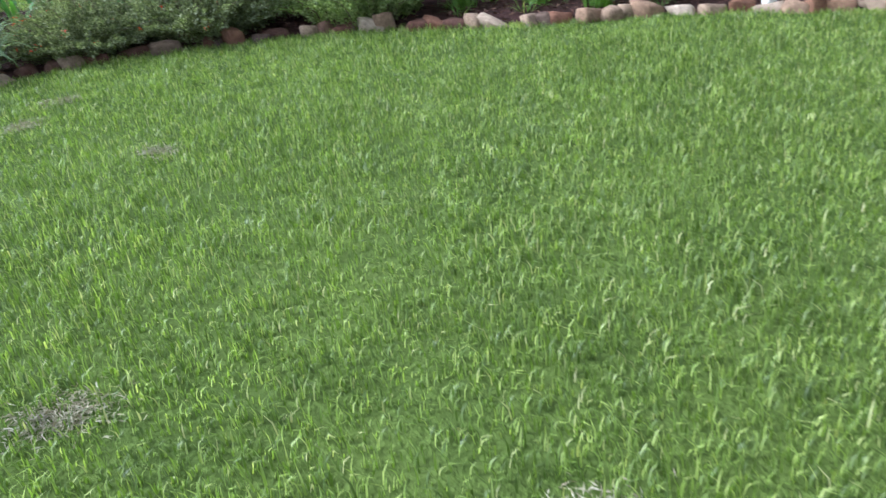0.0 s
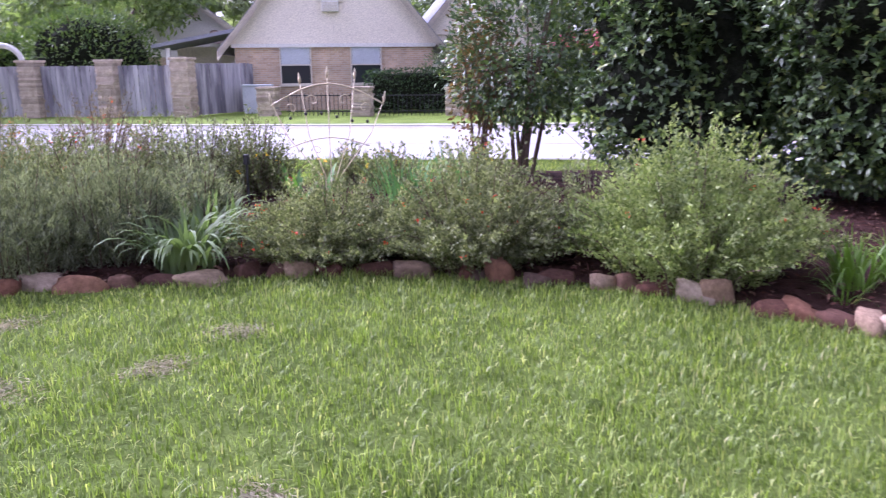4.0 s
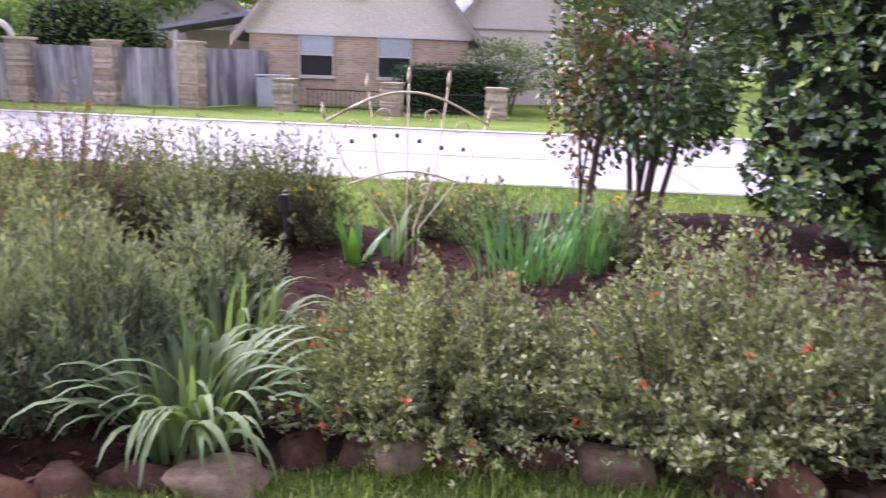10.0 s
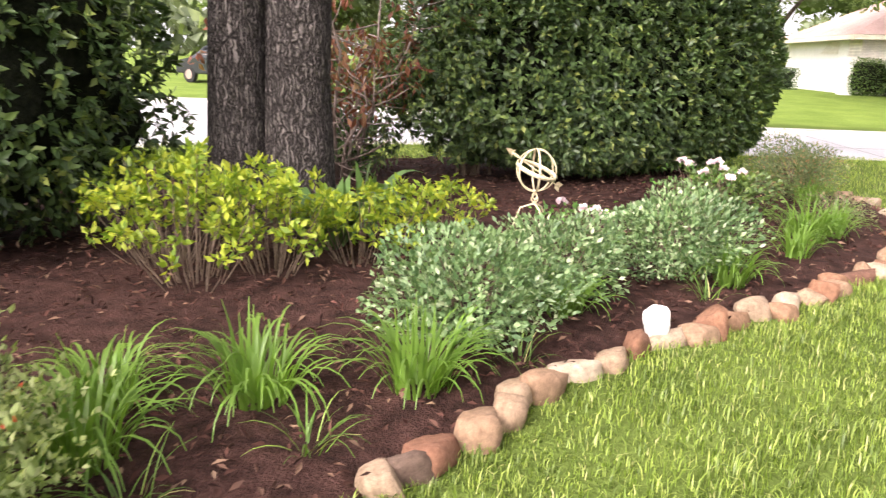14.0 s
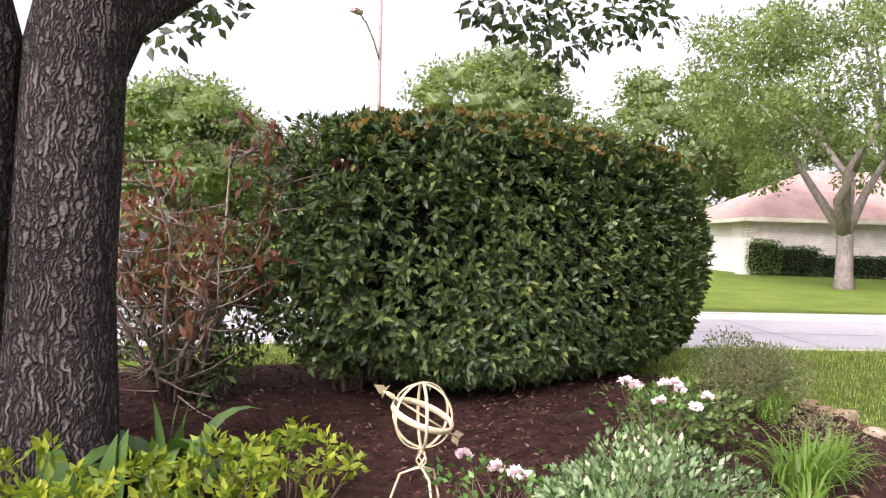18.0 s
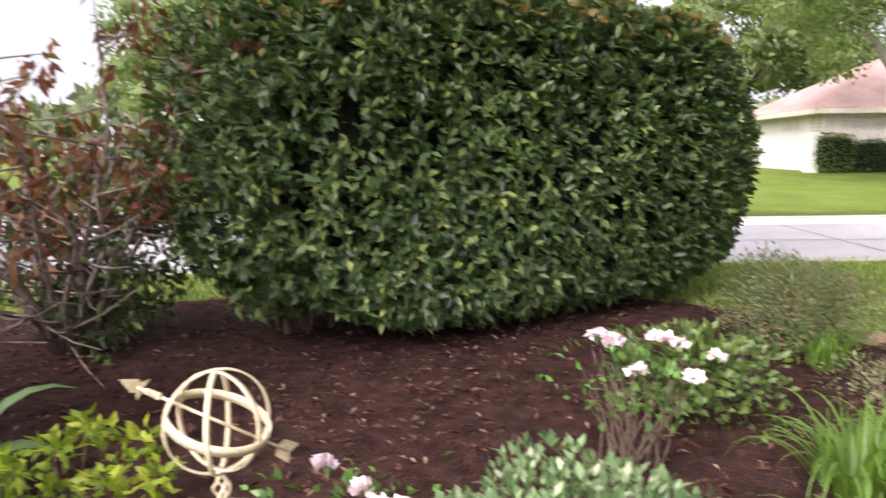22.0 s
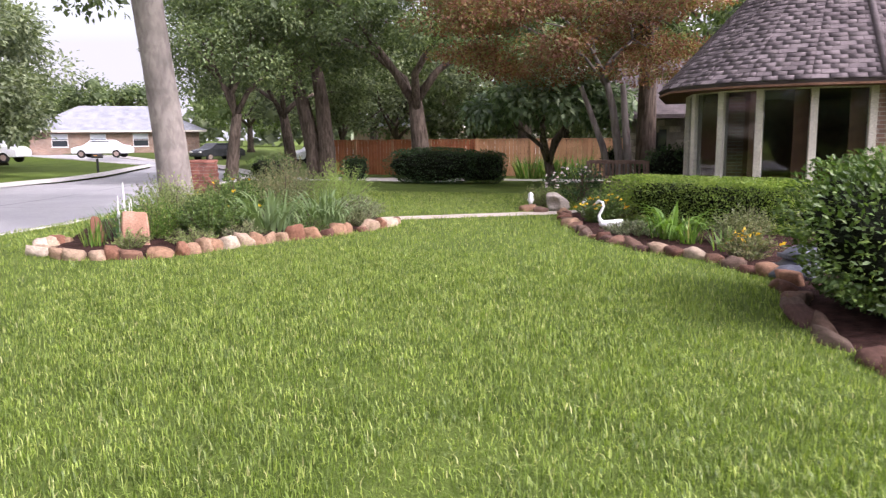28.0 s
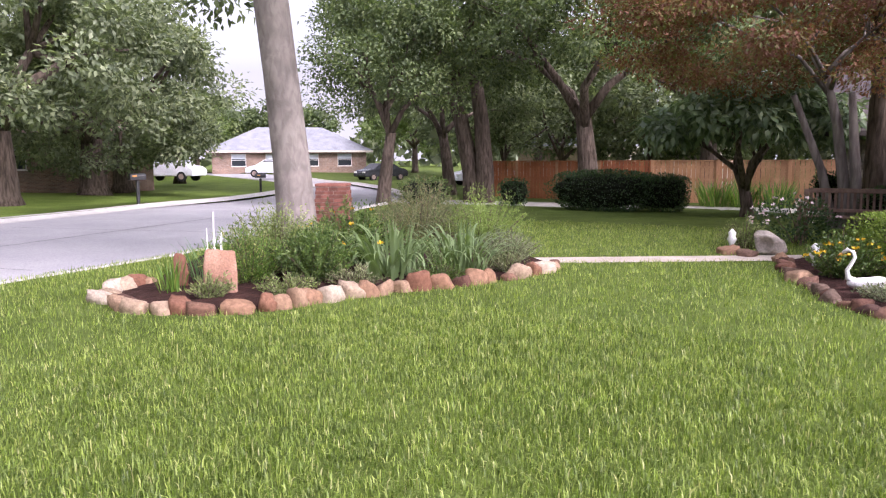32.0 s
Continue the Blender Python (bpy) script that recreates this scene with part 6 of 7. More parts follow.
wand_bush("sage_shrub", "grey-green upright sage shrub behind the edging stones", "shrub", -2.0, 5.0, 0.4, 0.4, 0.7, 160, 40, 0.05, l_sage, 0.26, 18, 0.2, "sage shrubs", arch=0.1, loose=0.4)
wand_bush("sage_shrub", "grey-green upright sage shrub behind the edging stones", "shrub", -2.72, 3.52, 0.72, 0.6, 0.95, 420, 64, 0.048, l_sage, 0.2, 13, 1.0, "sage shrubs", arch=0.05, loose=0.35, foot=0.8)
wand_bush("sage_shrub", "grey-green upright sage shrub behind the edging stones", "shrub", -2.1, 4.0, 0.5, 0.5, 0.95, 300, 60, 0.048, l_sage, 0.2, 14, 0.9, "sage shrubs", arch=0.05, loose=0.35, foot=0.75)
wand_bush("sage_shrub", "low green shrub with pale spikes", "shrub", -3.65, 3.42, 0.62, 0.5, 0.7, 300, 46, 0.042, l_feather, 0.2, 15, 0.3, "sage shrubs", foot=0.75)
wand_bush("border_shrub", "bushy dull green perennial with pale flower spikes", "shrub", -4.2, 5.9, 0.8, 0.7, 0.95, 210, 34, 0.05, l_salvia, 0.3, 16, 0.3, "border perennials", flowers=(l_red, 14, 0.022, "red blossom"))
for i, (x, y) in enumerate([(-3.6, 6.9), (-2.9, 6.7), (-2.4, 7.0)]):
    wand_bush("border_shrub", "bushy green perennial with purple-brown flower spikes", "shrub", x, y, 0.55, 0.5, 0.95, 150, 34, 0.05, l_sage if i == 1 else l_salvia, 0.3, 20 + i, 0.2, "border perennials", arch=0.1)
wand_bush("border_shrub", "bushy green perennial among the sage", "shrub", -3.3, 5.2, 0.7, 0.6, 0.8, 180, 34, 0.05, l_salvia, 0.3, 27, 0.3, "border perennials", flowers=(l_red, 12, 0.024, "red blossom"))
strap_plant("strap_lily", "clump of pale-edged arching strap leaves behind a stone", "plant", -1.45, 3.82, 130, 0.2, 0.56, 0.029, l_strap, 3, "strap lilies")
strap_plant("strap_lily", "clump of pale-edged arching strap leaves farther in", "plant", -1.72, 4.6, 90, 0.26, 0.52, 0.027, l_strap, 4, "strap lilies")
strap_plant("strap_lily", "small clump of arching strap leaves", "plant", -2.2, 5.3, 36, 0.15, 0.45, 0.02, l_strap, 5, "strap lilies")
wand_bush("salvia_shrub", "loose grey-green salvia with small red blossom", "shrub", -0.6, 4.36, 0.9, 0.76, 0.72, 560, 60, 0.029, l_salvia, 0.5, 31, 2.0, "salvias", flowers=(l_red, 26, 0.022, "small red blossom"), arch=0.8, foot=0.55)
wand_bush("salvia_shrub", "loose grey-green salvia with small red blossom", "shrub", 0.5, 4.42, 0.92, 0.76, 0.98, 560, 56, 0.032, l_salvia, 0.52, 32, 2.0, "salvias", flowers=(l_red, 24, 0.022, "small red blossom"), arch=0.7, foot=0.55)
wand_bush("salvia_shrub", "tall pale green salvia with a few red blossoms", "shrub", 2.0, 4.24, 0.92, 0.8, 1.15, 640, 56, 0.033, l_salvia2, 0.5, 33, 1.6, "salvias", flowers=(l_red, 10, 0.022, "small red blossom"), arch=0.5, foot=0.55)
wand_bush("salvia_shrub", "thin brown-stemmed salvia behind the stones", "shrub", 1.25, 4.75, 0.5, 0.45, 0.8, 120, 26, 0.036, l_salvia, 0.55, 34, 0.4, "salvias")
clump("iris", "upright blue-green iris clump", "plant", -0.5, 6.5, 110, 0.34, 0.56, 0.011, 0.6, l_iris, 41, (0.05, 0.6))
clump("iris", "upright blue-green iris clump beside the shrub", "plant", -0.05, 6.8, 60, 0.2, 0.6, 0.012, 0.3, l_iris, 42, (0.0, 0.35))


def broad_plant(x, y, n, length, width, seed, label):
    clump("broad_leaf_plant", label, "plant", x, y, n, 0.06, length, width, 0.6, l_broad, seed, (0.05, 0.7), keel=0.35)


broad_plant(-1.65, 6.35, 9, 0.48, 0.055, 43, "light green plant with broad upright leaves")
broad_plant(-1.45, 6.6, 7, 0.42, 0.05, 44, "light green plant with broad upright leaves")
broad_plant(-2.3, 5.9, 8, 0.36, 0.045, 45, "small plant with broad green leaves")
strap_plant("broad_leaf_plant", "dark green plant with broad leaves beside the oak", "plant", 6.64, 4.98, 24, 0.14, 0.74, 0.11, l_plum, 46, strap=False)
strap_plant("broad_leaf_plant", "dark green plant with broad leaves beside the oak", "plant", 5.88, 4.92, 18, 0.14, 0.66, 0.1, l_plum, 47, strap=False)
for i, (x, y) in enumerate([(-2.2, 6.9), (-0.9, 7.2), (0.2, 7.0), (-1.4, 7.4)]):
    wand_bush("border_shrub", "low leafy rose with yellow buds", "shrub", x, y, 0.5, 0.45, 0.6, 70, 26, 0.05, l_salvia, 0.5, 50 + i, 0.3, "border perennials", flowers=(l_yellow, 6, 0.035, "yellow bud"))

# clipped evergreen hedges
bush("photinia_shrub", "tall dark evergreen shrub with rusty lower leaves", "shrub", 0.45, 8.9, 0.85, 0.8, 2.55, 6500, 0.085, l_hedge, 0.5, 0.62, 0.12, 3, 0.1, 0.5, stem=7, stem_r=0.022, seed=61, group="evergreen shrubs")
bush("photinia_shrub", "rusty-leaved shrub beside the dark one", "shrub", -0.1, 8.75, 0.42, 0.5, 2.1, 1500, 0.08, l_bronze, 0.5, 0.5, 0.2, 2, 0.1, 0.3, stem=5, stem_r=0.014, seed=62, group="evergreen shrubs")
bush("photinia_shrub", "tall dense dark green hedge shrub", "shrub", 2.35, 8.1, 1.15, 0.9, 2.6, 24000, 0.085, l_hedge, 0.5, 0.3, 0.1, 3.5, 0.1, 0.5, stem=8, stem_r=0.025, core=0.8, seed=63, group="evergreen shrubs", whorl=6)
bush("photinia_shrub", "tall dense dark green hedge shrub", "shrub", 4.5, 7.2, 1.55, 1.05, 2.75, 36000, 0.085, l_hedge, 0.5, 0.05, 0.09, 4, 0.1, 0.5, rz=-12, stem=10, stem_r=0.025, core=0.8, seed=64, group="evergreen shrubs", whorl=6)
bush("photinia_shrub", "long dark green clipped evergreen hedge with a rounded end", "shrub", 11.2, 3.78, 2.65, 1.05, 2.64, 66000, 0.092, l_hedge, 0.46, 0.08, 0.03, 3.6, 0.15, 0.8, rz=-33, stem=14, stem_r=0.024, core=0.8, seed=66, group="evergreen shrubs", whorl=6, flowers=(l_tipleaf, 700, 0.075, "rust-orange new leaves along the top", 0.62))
bush("photinia_shrub", "loose end of the dark hedge with bare lower stems", "shrub", 9.8, 5.2, 0.95, 0.85, 2.52, 15000, 0.088, l_hedge, 0.46, 0.35, 0.05, 3.2, 0.15, 0.35, rz=-40, stem=16, stem_r=0.018, seed=65, group="evergreen shrubs", whorl=6)


def dying_shrub(x, y, seed):
    """A half-bare shrub: grey branches that fork outwards, with rusty leaves hanging from the twigs and some green below."""
    g = np.random.default_rng(seed)
    t = thing("dying_shrub", "half-bare shrub with rust-red leaves on grey branches", "shrub", x, y, gz(x, y))
    grey = bark_mat("dead_branch_bark", (0.16, 0.12, 0.10), (0.30, 0.24, 0.21), 20, 0.5)
    tips = []
    for k in range(17):
        a = k * 0.37 + g.normal(0, 0.15)
        q, h = g.uniform(0.5, 1.15), g.uniform(1.0, 2.3)
        pts = [Vector((0.1 * math.cos(a), 0.1 * math.sin(a), -0.05)), Vector((0.35 * q * math.cos(a), 0.35 * q * math.sin(a), h * 0.35)), Vector((0.75 * q * math.cos(a + 0.2), 0.75 * q * math.sin(a + 0.2), h * 0.7)), Vector((q * math.cos(a), q * math.sin(a), h))]
        bm = bmesh.new()
        tube(bm, pts, [0.026, 0.02, 0.014, 0.006], 6)
        for j in range(18):
            u = g.uniform(0.1, 1.0)
            i = min(2, int(u * 3))
            p = pts[i].lerp(pts[i + 1], u * 3 - i)
            e = p + Vector((g.normal(0, 0.33), g.normal(0, 0.33), g.uniform(-0.1, 0.35)))
            tube(bm, [p, p.lerp(e, 0.5) + Vector((0, 0, -0.03)), e], [0.01, 0.007, 0.003], 4)
            tips.append(e)
        part("branch", bm, grey, t)
    tips = np.array(tips)
    for name, lm, ok, m, s in (("dead_leaves", l_rust, tips[:, 2] > 0.9, 10, 0.11), ("green_leaves", l_hedge, (tips[:, 2] < 1.5) & (tips[:, 0] > -0.2), 20, 0.09)):
        c = np.repeat(tips[ok], m, 0)
        pos = c + g.normal(0, 0.06, c.shape)
        v, f = leaf_cloud(pos, g.normal(size=c.shape) * 0.6 + np.array([0, 0, -0.8 if s > 0.07 else 0.3]), s, 0.42)
        part("foliage", np_mesh("foliage", v, tris=f), lm, t, name.replace("_", " "))


dying_shrub(8.8, 6.45, 67)

# under the oak
def golden_shrub(x, y, r, h, n, seed):
    """An airy shrub: bare brown twigs that end in whorls of golden-green leaves."""
    g = np.random.default_rng(seed)
    t = thing("golden_shrub", "airy shrub with golden-green leaf clusters on brown twigs", "shrub", x, y, gz(x, y), 0, "golden shrubs")
    bm, tips = bmesh.new(), []
    for k in range(n):
        a, q = g.uniform(0, 6.283), math.sqrt(g.uniform(0, 1))
        e = Vector((r * q * math.cos(a), r * q * math.sin(a), h * (1 - 0.35 * q * q) * g.uniform(0.45, 1.05)))
        b = Vector((e.x * 0.3, e.y * 0.3, -0.03))
        tube(bm, [b, b.lerp(e, 0.55) + Vector((g.normal(0, 0.02), g.normal(0, 0.02), 0)), e], [0.006, 0.004, 0.002], 4, caps=False)
        tips.append(e)
    part("stem", bm, m_twig, t)
    c = np.repeat(np.array(tips), 19, 0)
    d = unit(g.normal(size=c.shape) + np.array([0, 0, 0.35]))
    v, f = leaf_cloud(c + d * 0.02 + g.normal(0, 0.018, c.shape), d, 0.06, 0.5)
    part("foliage", np_mesh("foliage", v, tris=f), l_gold, t)


for i, (x, y, r, h) in enumerate([(4.72, 5.1, 0.48, 0.84), (5.15, 4.85, 0.48, 0.72), (5.65, 4.5, 0.4, 0.58), (6.1, 4.4, 0.4, 0.56), (6.6, 4.25, 0.36, 0.5), (5.05, 5.6, 0.5, 0.86), (5.5, 5.0, 0.45, 0.68)]):
    golden_shrub(x, y, r, h, 48 if i in (0, 1, 5) else 24, 70 + i)
for i, (x, y, s) in enumerate([(2.95, 4.1, 1.0), (3.6, 3.85, 1.1), (3.98, 3.3, 1.0), (5.22, 2.98, 0.8), (6.35, 2.15, 0.8), (8.0, 1.62, 1.15), (8.35, 1.4, 0.9), (9.9, 1.5, 0.9), (3.3, 4.35, 0.9), (7.3, 1.72, 0.7)]):
    strap_plant("daylily", "daylily clump with narrow arching leaves", "plant", x, y, int(95 * s), 0.12 * s, 0.46 if s > 0.95 else 0.38, 0.0125, l_daylily, 80 + i, "daylilies")
for i, (x, y) in enumerate([(2.8, 3.75), (3.35, 3.45), (4.45, 3.0), (5.9, 2.25)]):
    clump("dry_grass", "straggly half-dry grass tuft", "plant", x, y, 22, 0.06, 0.28, 0.005, 1.6, l_daylily, 95 + i, (0.2, 0.9), "grass tufts")
bush("variegated_shrub", "low dense blue-green shrub with pale leaf edges", "shrub", 4.72, 3.36, 0.52, 0.45, 0.56, 5200, 0.042, l_pitt, 0.5, 0.03, 0.12, 2.2, 0.6, 0.45, stem=8, seed=101, group="blue-green shrubs")
bush("variegated_shrub", "low blue-green shrub with pale leaf edges", "shrub", 5.52, 3.1, 0.4, 0.38, 0.54, 3200, 0.042, l_pitt, 0.5, 0.03, 0.14, 2.2, 0.6, 0.45, stem=8, seed=102, group="blue-green shrubs")
bush("variegated_shrub", "low dense blue-green shrub with pale leaf edges", "shrub", 6.5, 2.52, 0.52, 0.46, 0.58, 5200, 0.042, l_pitt, 0.5, 0.03, 0.12, 2.2, 0.6, 0.45, stem=8, seed=103, group="blue-green shrubs")


def rose(x, y, h, n, seed, label):
    """A thin rose bush with clusters of pale pink blooms at its tips."""
    t = bush("rose_bush", label, "rose bush", x, y, 0.38, 0.34, h, 130, 0.045, l_broad, 0.6, 0.3, 0.25, 2, 0.4, 0.3, stem=26, stem_r=0.004, seed=seed, group="roses")
    g = np.random.default_rng(seed)
    for k in range(n):
        a, q = g.uniform(0, 6.28), g.uniform(0.1, 0.34)
        d = ball_dirs(26, True)
        pos = d * 0.012
        v, f = leaf_cloud(pos, d, 0.036, 0.95, 0.5, normal=d)
        part("bloom", np_mesh("bloom", v, tris=f), l_petal, t, "pale pink rose bloom", pose(q * math.cos(a), q * math.sin(a), h * g.uniform(0.82, 1.04)))
    return t


rose(7.88, 2.48, 0.64, 10, 111, "thin rose bush with pale pink blooms")
rose(6.72, 3.22, 0.36, 4, 112, "small rose with a few pink blooms")
bush("rose_bush", "leafy green rose without blooms", "rose bush", 8.75, 2.3, 0.45, 0.4, 0.5, 1300, 0.055, l_box, 0.6, 0.08, 0.25, 2, 0.4, 0.3, stem=14, stem_r=0.004, seed=113, group="roses")
clump("green_rosette", "small light green leafy rosette", "plant", 7.0, 3.05, 16, 0.03, 0.2, 0.024, 1.1, l_daylily, 114, (0.3, 1.0))
bush("spirea", "low reddish-tipped spirea at the end of the bed", "shrub", 10.3, 1.62, 0.5, 0.46, 0.66, 8000, 0.035, leaf_mat("spirea_leaves", [(0, (0.09, 0.13, 0.06)), (0.8, (0.18, 0.21, 0.11)), (1, (0.30, 0.16, 0.10))], 0.7, 0.2, 0.3), 0.4, 0.02, 0.2, 2, 0.5, 0.3, seed=115)
bush("spirea", "low thin groundcover by the stones", "shrub", 9.3, 1.25, 0.45, 0.3, 0.25, 800, 0.035, l_feather, 0.4, 0.02, 0.2, 2, 0.5, 0.3, seed=116)

# ---- bed round the street tree ----
wand_bush("border_shrub", "ferny green perennial behind the stones", "shrub", 14.3, -10.1, 0.65, 0.65, 0.72, 190, 34, 0.05, l_daylily, 0.2, 121, 0.4, "tree bed plants")
wand_bush("border_shrub", "ferny green perennial at the foot of the tree", "shrub", 14.55, -10.9, 0.85, 0.75, 0.95, 280, 40, 0.05, l_salvia2, 0.25, 122, 0.4, "tree bed plants")
wand_bush("border_shrub", "bushy green perennial with yellow blossom", "shrub", 14.0, -11.7, 0.8, 0.7, 0.95, 260, 34, 0.055, l_box, 0.4, 123, 0.4, "tree bed plants", flowers=(l_yellow, 12, 0.05, "yellow blossom"))
wand_bush("border_shrub", "bushy dark green perennial in the tree bed", "shrub", 13.65, -10.5, 0.65, 0.55, 0.72, 220, 34, 0.05, l_box, 0.4, 124, 0.4, "tree bed plants")
wand_bush("feathery_shrub", "feathery olive-brown shrub in the tree bed", "shrub", 14.3, -14.1, 1.0, 0.9, 1.2, 380, 34, 0.055, l_feather, 0.2, 125, 0.5, "tree bed plants")
wand_bush("feathery_shrub", "feathery light green shrub in the tree bed", "shrub", 13.2, -14.2, 0.8, 0.75, 1.05, 320, 34, 0.05, leaf_mat("light_feather", [(0, (0.16, 0.24, 0.07)), (1, (0.30, 0.38, 0.13))], 0.7, 0.2, 0.35), 0.2, 126, 0.5, "tree bed plants")
wand_bush("sage_shrub", "low grey-green shrub at the corner of the bed", "shrub", 12.35, -13.2, 0.5, 0.45, 0.5, 130, 34, 0.045, l_sage, 0.25, 127, 0.4, "tree bed plants")
strap_plant("strap_lily", "broad blue-green clump of strap leaves", "plant", 13.0, -11.2, 110, 0.36, 0.84, 0.03, l_strap, 128, "strap lilies")
strap_plant("strap_lily", "broad blue-green clump of strap leaves", "plant", 12.45, -11.9, 120, 0.42, 0.8, 0.03, l_strap, 129, "strap lilies")
clump("iris", "small upright iris clump among the stones", "plant", 14.55, -9.15, 40, 0.15, 0.42, 0.012, 0.4, l_daylily, 130, (0.0, 0.5))
clump("iris", "dark grassy clump behind the standing stone", "plant", 14.75, -9.9, 70, 0.2, 0.55, 0.009, 0.8, l_iris, 131, (0.0, 0.6))

for i, (x, y, r) in enumerate([(13.3, -9.6, 0.35), (13.0, -10.4, 0.3), (12.3, -11.2, 0.3), (13.9, -9.1, 0.25), (11.95, -12.3, 0.3)]):
    wand_bush("border_shrub", "low ferny groundcover behind the edging stones", "shrub", x, y, r, r, 0.3, 60, 26, 0.045, (l_salvia2, l_salvia, l_box)[i % 3], 0.3, 135 + i, 0.5, "tree bed plants")

# ---- bed along the house ----
bush("boxwood_hedge", "low clipped light green boxwood hedge before the bay window", "hedge", 6.4, -13.4, 1.8, 0.62, 0.8, 42000, 0.031, l_hedgebox, 0.5, 0.02, 0.05, 5, 0.5, 0.72, rz=-31, stem=8, core=0.7, seed=141)
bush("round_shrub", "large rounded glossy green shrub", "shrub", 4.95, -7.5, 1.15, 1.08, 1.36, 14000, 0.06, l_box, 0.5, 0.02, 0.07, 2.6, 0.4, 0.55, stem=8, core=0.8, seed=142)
for i, (x, y, s) in enumerate([(7.15, -11.75, 1.1), (6.75, -11.3, 1.0), (6.35, -10.7, 0.8)]):
    clump("iris", "fresh green iris clump behind the edging", "plant", x, y, int(45 * s), 0.16, 0.42 * s, 0.014, 0.9, l_daylily, 143 + i, (0.0, 0.7), "house bed plants")
strap_plant("strap_lily", "broad-leaved green clump before the boxwood hedge", "plant", 6.95, -11.75, 46, 0.22, 0.72, 0.036, l_daylily, 146, "house bed plants", strap=False)
wand_bush("border_shrub", "low grey-green groundcover below the swan", "shrub", 7.55, -12.25, 0.42, 0.3, 0.24, 130, 30, 0.035, l_sage, 0.4, 147, 0.5, "house bed plants", foot=0.8)
wand_bush("border_shrub", "dark ferny perennial against the boxwood hedge", "shrub", 6.1, -11.35, 0.42, 0.36, 0.55, 170, 34, 0.045, l_salvia, 0.3, 148, 0.4, "house bed plants")
wand_bush("border_shrub", "perennial with yellow-orange blossom", "shrub", 8.15, -13.6, 0.5, 0.5, 0.62, 150, 30, 0.05, l_box, 0.4, 150, 0.4, "house bed plants", flowers=(l_yellow, 26, 0.05, "yellow-orange blossom"))
wand_bush("border_shrub", "low reddish perennial by the edging stones", "shrub", 6.15, -10.15, 0.35, 0.3, 0.4, 60, 26, 0.05, l_feather, 0.4, 151, 0.4, "house bed plants", flowers=(l_yellow, 10, 0.05, "orange blossom"))
bush("white_flower_shrub", "dark green shrub with white blossom", "shrub", 8.9, -17.4, 0.7, 0.6, 0.75, 1500, 0.06, l_boxd, 0.5, 0.03, 0.15, seed=152, flowers=(l_petal, 40, 0.05, "white blossom"))
wand_bush("border_shrub", "wispy green perennial by the path", "shrub", 9.6, -16.5, 0.5, 0.4, 0.5, 80, 26, 0.05, l_salvia2, 0.25, 153, 0.4, "house bed plants")
bush("round_shrub", "dark rounded shrub against the house wall", "shrub", 7.0, -19.4, 0.7, 0.7, 1.2, 2500, 0.07, l_boxd, 0.5, 0.02, 0.1, 2.4, core=0.8, seed=154)
bush("round_shrub", "dark shrub below the stone wall", "shrub", 7.3, -21.5, 0.9, 0.8, 0.9, 2500, 0.07, l_boxd, 0.5, 0.02, 0.1, 2.4, core=0.8, seed=155)

# ---- lawn to the south ----
bush("round_shrub", "large clipped dark green shrub mound", "shrub", 15.1, -26.6, 1.75, 1.3, 1.25, 9000, 0.07, l_boxd, 0.5, 0.0, 0.06, 3, 0.4, 0.6, stem=6, core=0.8, seed=161)
bush("round_shrub", "smaller clipped dark green shrub mound", "shrub", 13.35, -26.9, 0.8, 0.8, 1.15, 4200, 0.07, l_boxd, 0.5, 0.0, 0.06, 3, 0.4, 0.6, stem=6, core=0.8, seed=162)
bush("round_shrub", "small square clipped shrub", "shrub", 18.9, -28.2, 0.5, 0.5, 0.95, 1800, 0.07, l_boxd, 0.5, 0.0, 0.06, 3, 0.4, 0.6, stem=6, core=0.8, seed=163)
bush("round_shrub", "dark shrub at the foot of the street trees", "shrub", 21.0, -25.5, 0.8, 0.8, 1.0, 2600, 0.08, l_box, 0.5, 0.0, 0.1, 2.6, 0.4, 0.6, stem=6, core=0.8, seed=164)
for i, (x, y) in enumerate([(12.6, -31.4), (11.7, -31.5), (10.6, -31.5)]):
    clump("iris", "tall light green leaves before the fence", "plant", x, y, 120, 0.5, 1.0, 0.03, 0.7, l_daylily, 165 + i, (0.0, 0.5), "fence plants")
bush("round_shrub", "dark rounded shrub by the drive", "shrub", 8.7, -26.6, 0.6, 0.6, 1.3, 2200, 0.07, l_boxd, 0.5, 0.0, 0.08, 2.6, 0.4, 0.6, stem=6, core=0.8, seed=168)


# ---- edging stones ----
ROCKS = []


def boulder(seed, facets=9, sub=3, edge=14):
    """A worn block: rounded where a handful of flat faces meet, with a rough skin."""
    g = np.random.default_rng(seed)
    n = unit(np.concatenate([np.array([[0, 0, 1.0], [0, 0, -1], [1, 0, 0], [-1, 0, 0], [0, 1, 0], [0, -1, 0]]), g.normal(size=(facets, 3))]) + g.normal(0, 0.22, (facets + 6, 3)))
    h = np.concatenate([g.uniform(0.36, 0.5, 6), g.uniform(0.36, 0.55, facets)])
    bm = bmesh.new()
    bmesh.ops.create_icosphere(bm, subdivisions=sub, radius=1)
    for v in bm.verts:
        d = np.array(v.co)
        c = n @ d
        k = c > 0.05
        r = float(((h[k] / c[k]) ** -edge).sum() ** (-1 / edge))
        v.co = Vector(d * r * (1 + 0.05 * noise.noise(v.co * 3.1 + Vector((seed, 0, 0))) + 0.025 * noise.noise(v.co * 9)))
    for f in bm.faces:
        f.smooth = True
    return bm


